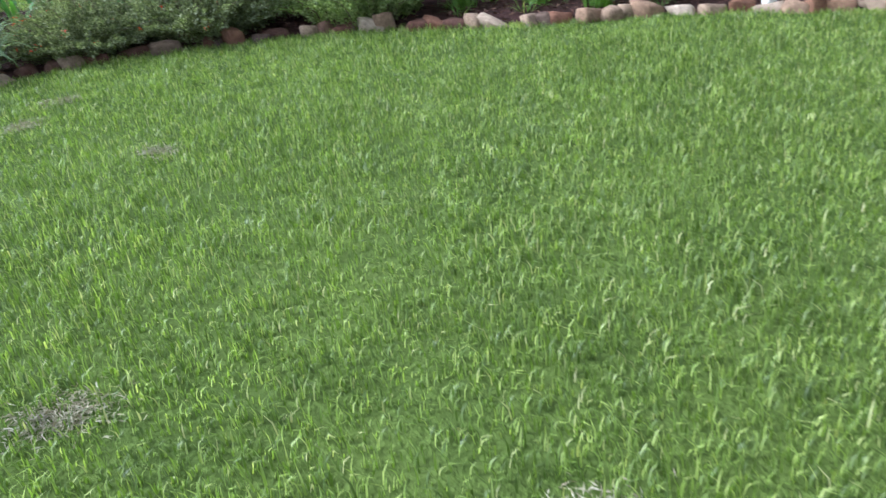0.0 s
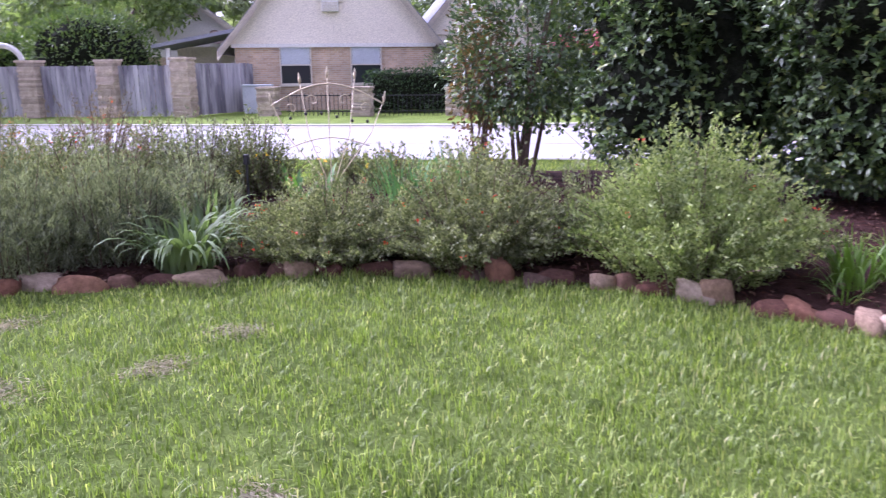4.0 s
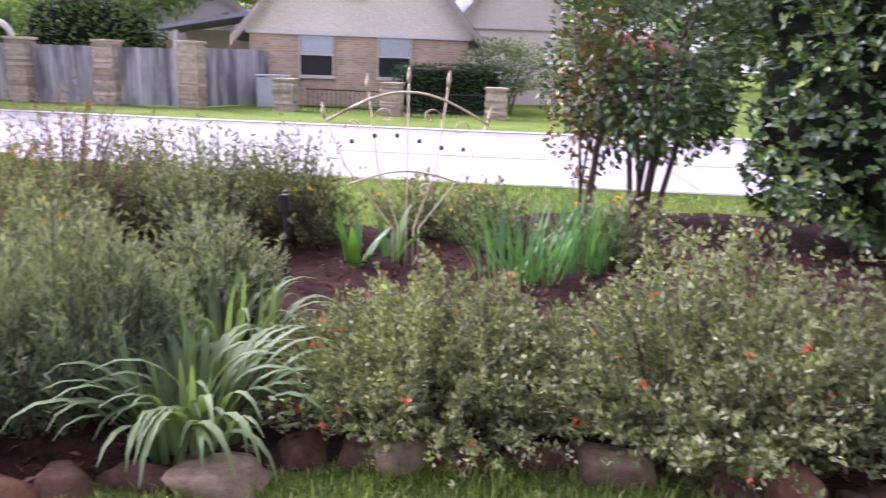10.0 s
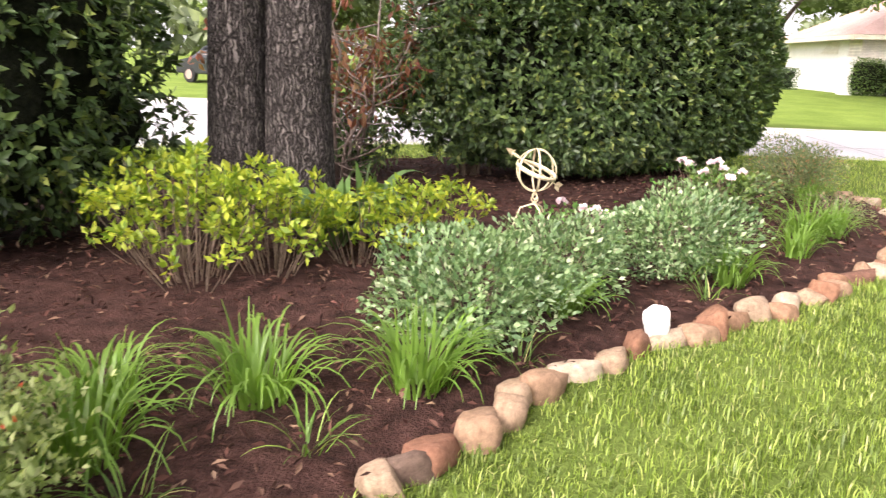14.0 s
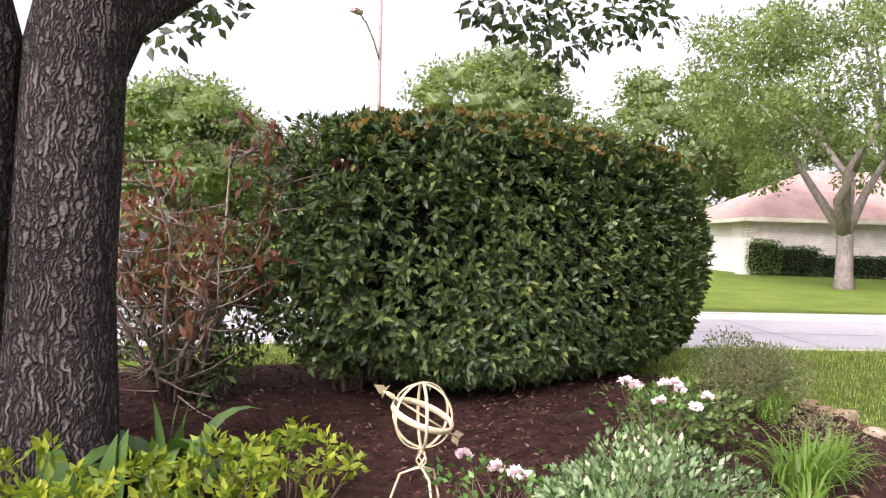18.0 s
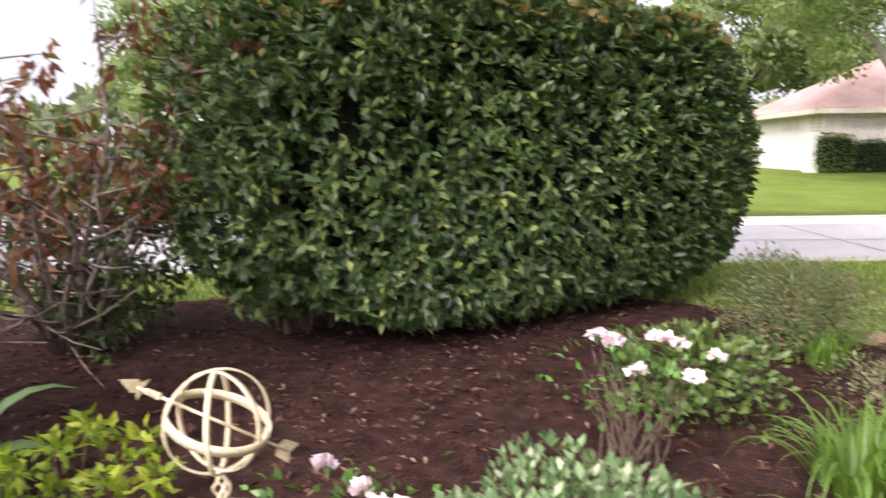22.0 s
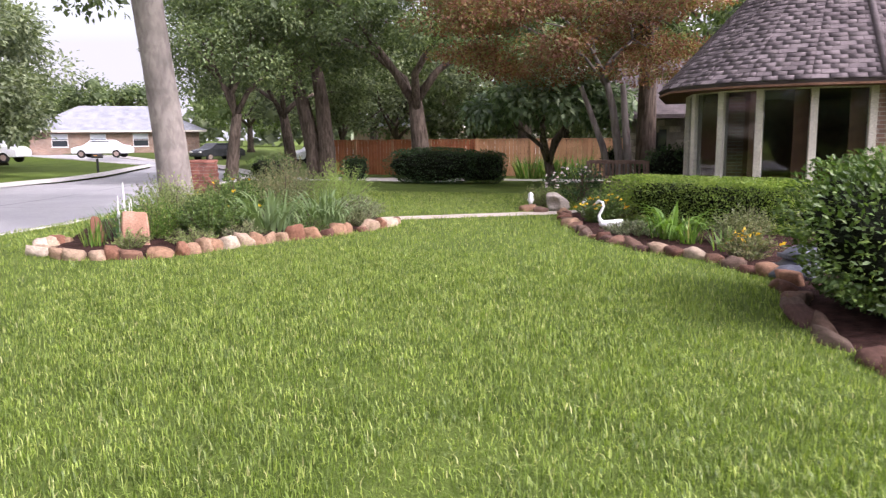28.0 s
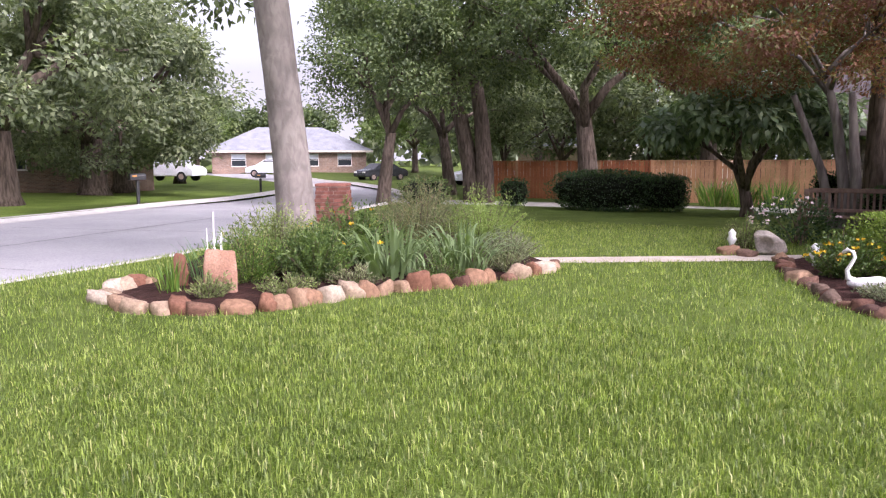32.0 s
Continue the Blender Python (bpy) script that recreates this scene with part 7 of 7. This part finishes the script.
for k in range(18):
    bm = boulder(300 + k, 9 if k < 4 else 5, 3, 16 if k < 4 else 34)
    me = bpy.data.meshes.new("edging_stone")
    bm.to_mesh(me)
    bm.free()
    me.materials.append(m_stone if k < 9 else m_redstone)
    ROCKS.append(me)


pale_rock = ROCKS[3].copy()
pale_rock.materials.clear()
pale_rock.materials.append(surface("chalk_white_stone", (0.62, 0.60, 0.57), (0.78, 0.76, 0.73), 8, 60, 0.9, 0.2, 0.5))


def rock(x, y, lx, ly, lz, rz, k, label="rough tan sandstone edging stone half sunk in the soil", group="edging stones", name="edging_stone", tilt=0.0, sink=0.38):
    o = new(name, ROCKS[k % 18])
    o.matrix_basis = pose(x, y, gz(x, y) + lz * (0.5 - sink), tilt, tilt * 0.6, rz) @ Matrix.Diagonal((lx, ly, lz, 1))
    return tagged(o, label, "stone", group)


def edging(line, seed, size=(0.2, 0.42), high=(0.17, 0.27), label="rough tan sandstone edging stone half sunk in the soil", group="edging stones", red=None, sink=0.38, deep=(0.17, 0.28)):
    """A row of stones along a bed; red says where the stones are dark red-brown."""
    g = np.random.default_rng(seed)
    pts = [Vector((*p, 0)) for p in line]
    dist = [0.0]
    for a, b in zip(pts, pts[1:]):
        dist.append(dist[-1] + (b - a).length)
    s = 0.12
    while s < dist[-1]:
        i = max(j for j in range(len(dist) - 1) if dist[j] <= s)
        u = (s - dist[i]) / (dist[i + 1] - dist[i])
        p, d = pts[i].lerp(pts[i + 1], u), (pts[i + 1] - pts[i])
        L = g.uniform(*size) * (1.25 if g.uniform() < 0.15 else 1.0)
        dark = red is not None and red(p.x) > g.uniform()
        rock(p.x + g.normal(0, 0.03), p.y + g.normal(0, 0.03), L * 1.15, g.uniform(*deep), g.uniform(*high) * (1.0 if not dark else 0.85), math.degrees(math.atan2(d.y, d.x)) + g.normal(0, 16), int(g.integers(0, 9)) + (9 if dark else 0), "dark red-brown sandstone edging stone sunk in the soil" if dark else label, group, tilt=g.normal(0, 12), sink=sink + (0.07 if dark else 0) + g.normal(0, 0.04))
        s += L * 0.98


edging(BED_EDGE[:12], 1, (0.14, 0.32), (0.17, 0.32), sink=0.49, red=lambda x: 0.72, deep=(0.15, 0.28))
edging(BED_EDGE[11:], 4, (0.13, 0.24), (0.16, 0.25), sink=0.44, red=lambda x: 0.25 if x < 4.2 else 0.1, deep=(0.13, 0.2))
rock(5.14, 2.46, 0.13, 0.13, 0.27, 30, 3, "upright chalk-white edging stone", "edging stones", sink=0.2).data = pale_rock
edging(ISLE_EDGE, 2, (0.16, 0.34), (0.18, 0.32), group="tree bed edging stones", red=lambda x: 0.15)
edging(SIDE_EDGE, 3, (0.17, 0.32), (0.16, 0.26), "dusty red edging stone of the house bed", "house bed edging stones", red=lambda x: 0.8)
bm = bmesh.new()
box(bm, -0.17, -0.07, -0.12, 0.17, 0.07, 0.5, 0.035)
bmesh.ops.subdivide_edges(bm, edges=bm.edges[:], cuts=2, use_grid_fill=True)
for v in bm.verts:
    v.co += Vector((0.02 * noise.noise(v.co * 5), 0.015 * noise.noise(v.co * 7 + Vector((3, 0, 0))), 0.02 * noise.noise(v.co * 6) + (0.05 * v.co.x if v.co.z > 0.3 else 0)))
    v.co.x *= 1.08 - 0.25 * max(0.0, v.co.z)
for f in bm.faces:
    f.smooth = True
tagged(part("standing_stone", bm, m_slab, m=pose(14.05, -9.38, 0.0, 3, -2, 42)), "tall upright red-brown sandstone slab", "stone", "standing stones")
rock(14.8, -9.5, 0.17, 0.13, 0.5, 40, 5, "slim upright pale stone", "standing stones", "standing_stone", 5, 0.15)
bm = boulder(77, 6, 4)
for v in bm.verts:
    q = Vector((v.co.x, v.co.z - 0.04))
    if v.co.y > 0.05 and q.length < 0.3:
        v.co.y -= 0.3 * (1 - (q.length / 0.3) ** 2)
big_rock = part("garden_rock", bm, m_fieldstone, m=pose(9.2, -15.75, 0.16, 0, 0, -8) @ Matrix.Diagonal((0.44, 0.38, 0.44, 1)))
tagged(big_rock, "large pale hollowed garden rock", "stone", "garden rocks")
rock(9.75, -15.6, 0.35, 0.3, 0.2, 20, 6, "small red-brown rock by the path", "garden rocks", "garden_rock")
rock(9.45, -15.4, 0.3, 0.25, 0.16, 70, 16, "small red-brown rock by the path", "garden rocks", "garden_rock")


# ---- garden ornaments ----
def ring_curve(bm, r, m, wire=0.006, flat=0.012, n=40):
    """A flat metal band bent to a hoop."""
    rows = []
    for k in range(n):
        a = 2 * math.pi * k / n
        rows.append([bm.verts.new(m @ Vector((rr * math.cos(a), rr * math.sin(a), z))) for rr, z in ((r - wire / 2, -flat), (r + wire / 2, -flat), (r + wire / 2, flat), (r - wire / 2, flat))])
    for k in range(n):
        u, v = rows[k], rows[(k + 1) % n]
        for c in range(4):
            f = bm.faces.new((u[c], u[(c + 1) % 4], v[(c + 1) % 4], v[c]))
            f.smooth = True
    return bm


t = thing("armillary_sundial", "ivory painted metal armillary sundial with an arrow on a tripod", "sundial", 6.52, 3.53, 0.02, -43)
MID = Vector((0, 0, 0.63))
for k in range(3):
    part("hoop", ring_curve(bmesh.new(), 0.155 - 0.003 * k, pose(0, 0, MID.z, 90, 0, 8 + 60 * k), 0.006, 0.007), m_ivory, t)
part("equator_band", ring_curve(bmesh.new(), 0.151, pose(0, 0, MID.z, 16, 14, 0), 0.006, 0.015, 48), m_ivory, t, "broad ivory band")
ax = Vector((-0.81, 0, 0.52)).normalized()
side = Vector((0.52, 0, 0.81)).normalized()
bm = bmesh.new()
tube(bm, [MID - ax * 0.24, MID + ax * 0.25], 0.005, 8)
part("arrow_shaft", bm, m_ivory, t)
for name, s, pts in (("arrow_head", 1, ((0.235, 0), (0.232, 0.036), (0.25, 0.014), (0.258, 0.022), (0.305, 0), (0.258, -0.022), (0.25, -0.014), (0.232, -0.036))), ("fletching", -1, ((0.2, 0), (0.212, 0.028), (0.262, 0.033), (0.248, 0), (0.262, -0.033), (0.212, -0.028)))):
    bm = bmesh.new()
    bm.faces.new([bm.verts.new(MID + ax * s * u + side * w) for u, w in pts])
    bmesh.ops.solidify(bm, geom=bm.faces[:], thickness=0.006)
    part(name, bm, m_ivory, t)
for k, q in enumerate((0.19, 0.205, 0.22)):
    bm = bmesh.new()
    bmesh.ops.create_icosphere(bm, subdivisions=2, radius=0.012 - 0.001 * k)
    part("bead", bm, m_ivory, t, "", Matrix.Translation(MID + ax * q))
for k in range(4):
    bm = bmesh.new()
    tube(bm, [(0.024 * math.sin(u * math.pi) * math.cos(k * 1.571 + u * 3), 0.024 * math.sin(u * math.pi) * math.sin(k * 1.571 + u * 3), 0.38 + 0.095 * u) for u in (i / 8 for i in range(9))], 0.0045, 6)
    part("twisted_bar", bm, m_ivory, t)
for k in range(3):
    a = k * 2.094 + 0.4
    bm = bmesh.new()
    tube(bm, [(0, 0, 0.385), (0.03 * math.cos(a), 0.03 * math.sin(a), 0.378), (0.10 * math.cos(a), 0.10 * math.sin(a), 0.35), (0.145 * math.cos(a), 0.145 * math.sin(a), 0.22), (0.16 * math.cos(a), 0.16 * math.sin(a), -0.03)], 0.006, 8)
    part("leg", bm, m_ivory, t)

t = thing("trellis", "white wrought-iron trellis with scrolls and finials", "trellis", -1.3, 6.45, 0.04, 22)
t.scale = (0.9, 0.9, 0.95)
bm = bmesh.new()
tube(bm, [(-0.62 + 1.24 * u, 0, 1.06 + 0.22 * math.sin(math.pi * u)) for u in (i / 16 for i in range(17))], 0.009, 8)
part("top_arc", bm, m_ivory, t)
bm = bmesh.new()
tube(bm, [(-0.45 + 0.9 * u, 0, 0.62 + 0.1 * math.sin(math.pi * u)) for u in (i / 12 for i in range(13))], 0.007, 8)
part("lower_arc", bm, m_ivory, t)
for k, (x0, x1, z1) in enumerate([(-0.10, -0.62, 1.1), (-0.06, -0.3, 1.3), (0.0, 0.0, 1.36), (0.06, 0.3, 1.34), (0.10, 0.62, 1.1)]):
    bm = bmesh.new()
    tube(bm, [(x0, 0, -0.05), (x0, 0, 0.3), (x1 * 0.75, 0, 0.75), (x1, 0, z1)], 0.006, 6)
    part("rod", bm, m_ivory, t)
    bm = bmesh.new()
    tube(bm, [(x1, 0, z1 - 0.02), (x1 * 1.01, 0, z1 + 0.03), (x1 * 1.03, 0, z1 + 0.1)], [0.008, 0.018, 0.002], 8)
    part("finial", bm, m_ivory, t)
for sx in (-1, 1):
    for cx, cz, r in ((0.17, 1.1, 0.085), (0.4, 1.02, 0.075), (0.14, 0.58, 0.07)):
        bm = bmesh.new()
        tube(bm, [(sx * (cx + r * (1 - 0.09 * i) * math.cos(0.55 * i)), 0, cz + r * (1 - 0.09 * i) * math.sin(0.55 * i)) for i in range(11)], 0.005, 6)
        part("scroll", bm, m_ivory, t)
for k in range(6):
    bm = bmesh.new()
    bmesh.ops.create_icosphere(bm, subdivisions=2, radius=0.018)
    part("bead", bm, m_black, t, "small dark bead", pose(-0.42 + 0.17 * k, 0, 0.93 + 0.05 * math.sin(k)))
t = thing("garden_light", "short black garden light on a stake", "garden light", -1.98, 5.95, 0.04)
part("stake", boxm(-0.01, -0.01, -0.05, 0.01, 0.01, 0.46, 0.003), m_black, t)
part("head", boxm(-0.025, -0.025, 0.46, 0.025, 0.025, 0.56, 0.008), m_black, t)

t = thing("wind_spinner", "cluster of thin white metal stakes with turned tips", "ornament", 14.5, -9.75, 0.03)
for k, (dx, dy, hh) in enumerate([(-0.12, 0, 0.62), (-0.05, 0.05, 0.72), (0.02, -0.02, 0.85), (0.08, 0.03, 0.66), (0.14, -0.03, 0.58), (-0.02, -0.08, 0.55)]):
    bm = bmesh.new()
    tube(bm, [(dx, dy, -0.03), (dx, dy, hh)], 0.006, 6)
    part("stake", bm, m_white, t)
    bm = bmesh.new()
    tube(bm, [(dx, dy, hh * 0.55), (dx + 0.001, dy, hh * 0.6), (dx, dy, hh * 0.68)], [0.004, 0.022, 0.004], 8)
    part("bead", bm, m_swan, t)


def swan(x, y, rz):
    t = thing("swan_planter", "white painted swan-shaped planter with an orange beak", "swan ornament", x, y, gz(x, y) + 0.03, rz)
    t.scale = (0.62, 0.62, 0.64)
    bm = bmesh.new()
    bmesh.ops.create_uvsphere(bm, u_segments=20, v_segments=12, radius=0.5)
    for v in bm.verts:
        p = v.co
        tail = max(0, -p.x)
        v.co = Vector((p.x * 0.62, p.y * 0.30 * (1 - 0.5 * tail), 0.12 + p.z * 0.22 + tail ** 2 * 0.16))
    for f in bm.faces:
        f.smooth = True
    part("body", bm, m_swan, t)
    bm = bmesh.new()
    tube(bm, [(0.18, 0, 0.14), (0.29, 0, 0.22), (0.31, 0, 0.34), (0.25, 0, 0.45), (0.20, 0, 0.56), (0.23, 0, 0.66), (0.32, 0, 0.69), (0.40, 0, 0.63)], [0.075, 0.05, 0.036, 0.032, 0.03, 0.032, 0.04, 0.026], 12)
    part("neck", bm, m_swan, t)
    bm = bmesh.new()
    tube(bm, [(0.395, 0, 0.63), (0.44, 0, 0.6), (0.47, 0, 0.58)], [0.022, 0.016, 0.006], 8)
    part("beak", bm, m_orange, t, "orange beak")
    for s in (-1, 1):
        bm = bmesh.new()
        bmesh.ops.create_uvsphere(bm, u_segments=14, v_segments=8, radius=0.5)
        for v in bm.verts:
            v.co = Vector((-0.06 + v.co.x * 0.48 - 0.1 * v.co.z, s * 0.125 + v.co.y * 0.06, 0.155 + v.co.z * 0.16 - v.co.x * 0.08))
        for f in bm.faces:
            f.smooth = True
        part("wing", bm, m_swan, t)


swan(7.9, -12.72, 5)


def sack(x, y, z, rz, s):
    bm = bmesh.new()
    bmesh.ops.create_cube(bm, size=1)
    bmesh.ops.subdivide_edges(bm, edges=bm.edges[:], cuts=5, use_grid_fill=True)
    for v in bm.verts:
        p = v.co.copy()
        k = (1 - (2 * p.x) ** 4) * (1 - (2 * p.y) ** 4) * 0.7 + 0.3
        v.co = Vector((p.x * 0.66, p.y * 0.42, (p.z + 0.5) * 0.17 * k)) * s + Vector((0, 0, 0.012 * noise.noise(p * 9)))
    for f in bm.faces:
        f.smooth = True
    o = part("soil_sack", bm, m_bag, m=pose(x, y, z, 0, 0, rz))
    tagged(o, "full dark plastic sack of garden soil", "sack", "garden sacks")


sack(5.62, -9.5, 0.04, 15, 0.85)
sack(5.6, -9.5, 0.17, 32, 0.8)
sack(5.78, -9.05, 0.03, -20, 0.7)


def white_marker(x, y, hh):
    t = thing("garden_marker", "small white carved garden marker", "ornament", x, y, gz(x, y), 0, "white markers")
    bm = bmesh.new()
    tube(bm, [(0, 0, -0.02), (0, 0, hh * 0.35), (0, 0, hh * 0.55), (0, 0, hh * 0.7), (0, 0, hh * 0.85), (0, 0, hh)], [0.03, 0.035, 0.075, 0.05, 0.06, 0.01], 6)
    part("carving", bm, m_swan, t)
    part("foot", boxm(-0.06, -0.06, -0.02, 0.06, 0.06, 0.03, 0.006), m_swan, t)


white_marker(9.75, -15.95, 0.36)
white_marker(8.5, -14.55, 0.34)

t = thing("garden_bench", "grey-brown slatted wooden garden bench", "bench", 8.25, -18.3, gz(8.25, -18.3), 172)
for sx in (-0.68, 0.68):
    part("leg", boxm(sx - 0.035, -0.28, 0, sx + 0.035, -0.21, 0.62, 0.006), m_bench, t)
    part("leg", boxm(sx - 0.035, 0.21, 0, sx + 0.035, 0.28, 0.9, 0.006), m_bench, t)
    part("armrest", boxm(sx - 0.045, -0.3, 0.62, sx + 0.045, 0.21, 0.655, 0.006), m_bench, t)
for k in range(5):
    part("seat_slat", boxm(-0.66, -0.27 + 0.105 * k, 0.42, 0.66, -0.18 + 0.105 * k, 0.445, 0.004), m_bench, t)
part("top_rail", boxm(-0.645, 0.215, 0.84, 0.645, 0.275, 0.92, 0.006), m_bench, t)
part("lower_rail", boxm(-0.645, 0.22, 0.5, 0.645, 0.27, 0.56, 0.006), m_bench, t)
for k in range(13):
    part("back_slat", boxm(-0.6 + 0.1 * k - 0.022, 0.232, 0.56, -0.6 + 0.1 * k + 0.022, 0.258, 0.84, 0.003), m_bench, t)


# brick letterbox pillar, tapering
t = thing("brick_mailbox", "tapering dark red brick letterbox pillar with a mottled face", "mailbox", 16.55, -14.7, 0, 28)
part("core", prism(bmesh.new(), [(-0.27, -0.27), (0.27, -0.27), (0.27, 0.27), (-0.27, 0.27)], -0.05, 0.98), m_mortar, t)
bme = bpy.data.meshes.new("brick")
bm = boxm(-0.5, -0.5, 0, 0.5, 0.5, 1)
bm.to_mesh(bme)
bm.free()
bme.materials.append(m_redbrick)
for r in range(14):
    w = 0.62 - 0.008 * r
    for side in range(4):
        n = 3
        for k in range(n):
            bw = w / n
            x = -w / 2 + bw * (k + 0.5) + (bw * 0.25 if r % 2 else -bw * 0.25)
            x = max(-w / 2 + bw * 0.3, min(w / 2 - bw * 0.3, x))
            o = part("brick", bme, m_redbrick, t)
            o.matrix_basis = pose(0, 0, 0, 0, 0, 90 * side) @ pose(x, -w / 2 + 0.03 + 0.001 * side, 0.07 * r) @ Matrix.Diagonal((bw * 0.94, 0.1, 0.062, 1))
part("cap", boxm(-0.29, -0.29, 0.985, 0.29, 0.29, 1.04, 0.01), m_redbrick, t)
part("box_door", boxm(-0.13, -0.335, 0.6, 0.13, -0.3, 0.82, 0.01), m_black, t, "dark letterbox door")

t = thing("brick_mailbox", "broad red-brown brick letterbox wall with two lanterns", "mailbox", -31.4, 10.15, 0, 82, "brick letterboxes")
part("core", boxm(-0.95, -0.25, -0.05, 0.95, 0.25, 1.12), m_mortar, t)
for r in range(16):
    for k in range(9):
        x = -0.95 + 0.211 * (k + 0.5 + (0.25 if r % 2 else -0.2))
        for s in (-1, 1):
            o = part("brick", bme, m_redbrick, t)
            o.matrix_basis = pose(max(-0.88, min(0.88, x)), s * 0.24, 0.07 * r) @ Matrix.Diagonal((0.198, 0.1, 0.062, 1))
part("cap", boxm(-1.0, -0.33, 1.12, 1.0, 0.33, 1.18, 0.01), m_redbrick, t)
for x in (-0.5, 0.3):
    ln = part("lantern", boxm(x - 0.07, -0.07, 1.24, x + 0.07, 0.07, 1.44, 0.01), m_white, t, "white glass lantern")
    part("lantern_roof", boxm(x - 0.1, -0.1, 1.44, x + 0.1, 0.1, 1.5, 0.03), m_black, ln)
    part("lantern_foot", boxm(x - 0.04, -0.04, 1.18, x + 0.04, 0.04, 1.24, 0.005), m_black, ln)


def post_mailbox(x, y, rz, label):
    t = thing("mailbox", label, "mailbox", x, y, gz(x, y), rz, "street mailboxes")
    part("post", boxm(-0.05, -0.05, -0.1, 0.05, 0.05, 0.82, 0.006), m_black, t)
    bm = bmesh.new()
    prof = [(0.12 * math.cos(a), 0.1 + 0.12 * math.sin(a)) for a in (math.pi * k / 10 for k in range(11))] + [(-0.12, 0), (0.12, 0)]
    a = [bm.verts.new((-0.26, u, 0.84 + w)) for u, w in prof]
    b = [bm.verts.new((0.26, u, 0.84 + w)) for u, w in prof]
    bm.faces.new(a)
    bm.faces.new(b[::-1])
    for k in range(len(prof)):
        bm.faces.new((a[k], b[k], b[(k + 1) % len(prof)], a[(k + 1) % len(prof)]))
    bmesh.ops.recalc_face_normals(bm, faces=bm.faces)
    bx = part("box", bm, m_black, t)
    part("flag", boxm(0.05, 0.125, 0.95, 0.2, 0.135, 1.0), m_orange, bx, "small red flag")


post_mailbox(29.65, -20.95, 70, "black metal letterbox on a post by the kerb")
post_mailbox(35.5, -33.3, 60, "tall dark letterbox on a post at the kerb")


def car(x, y, rz, mat, label):
    t = thing("car", label, "car", x, y, gz(x, y), rz, "parked cars")
    bm = bmesh.new()
    prof = [(-2.2, 0.35), (-2.22, 0.75), (-1.9, 0.98), (-1.35, 1.05), (-0.8, 1.42), (0.6, 1.45), (1.25, 1.0), (2.05, 0.85), (2.22, 0.6), (2.2, 0.35)]
    a = [bm.verts.new((u, -0.88 + (0.14 if w > 1.1 else 0), w)) for u, w in prof]
    b = [bm.verts.new((u, 0.88 - (0.14 if w > 1.1 else 0), w)) for u, w in prof]
    bm.faces.new(a)
    bm.faces.new(b[::-1])
    for k in range(len(prof)):
        bm.faces.new((a[k], b[k], b[(k + 1) % len(prof)], a[(k + 1) % len(prof)]))
    bmesh.ops.recalc_face_normals(bm, faces=bm.faces)
    bmesh.ops.bevel(bm, geom=bm.edges[:], offset=0.05, segments=2, affect='EDGES')
    part("body", bm, mat, t)
    for s in (-1, 1):
        bm = bmesh.new()
        f = [bm.verts.new((u, s * 0.80, w)) for u, w in ((-1.15, 1.06), (-0.72, 1.36), (0.52, 1.38), (1.05, 1.04))]
        bm.faces.new(f)
        bmesh.ops.solidify(bm, geom=bm.faces[:], thickness=0.06 * s)
        part("side_window", bm, m_glass, t)
    for wx in (-1.35, 1.4):
        for s in (-1, 1):
            w = bmesh.new()
            tube(w, [(wx, s * 0.7, 0.32), (wx, s * 0.9, 0.32)], 0.32, 20)
            wo = part("wheel", w, m_tyre, t)
            w = bmesh.new()
            tube(w, [(wx, s * 0.89, 0.32), (wx, s * 0.915, 0.32)], 0.19, 14)
            part("rim", w, m_steel, wo)
    for s in (-1, 1):
        part("headlight", boxm(2.13, s * 0.6 - 0.14, 0.66, 2.24, s * 0.6 + 0.14, 0.78, 0.02), m_white, t)


car(48.8, -39.1, 15, m_carwhite, "white car parked on a driveway across the street")
car(51.3, -52.1, 20, m_carwhite, "white saloon parked at the bend of the street")
car(43.5, -56.5, 70, m_carblack, "dark pickup-like car parked far down the street")
car(30.5, -49.5, 50, m_carwhite, "white car parked far down the street")
car(26.5, 21.5, 80, m_carblack, "dark car parked beyond the hedge")

t = thing("street_lamp", "tall rusty-grey street lamp with a curved arm", "street lamp", 33.2, 13.8, 0, 165)
bm = bmesh.new()
tube(bm, [(0, 0, -0.2), (0, 0, 5), (0, 0, 12.6)], [0.11, 0.09, 0.06], 12)
part("pole", bm, m_steel, t)
bm = bmesh.new()
tube(bm, [(0, 0, 9.0), (0.45, 0, 9.75), (1.0, 0, 10.35), (1.5, 0, 10.65)], 0.035, 8)
part("arm", bm, m_steel, t)
part("lamp_head", boxm(1.4, -0.14, 10.58, 1.95, 0.14, 10.74, 0.04), m_steel, t)
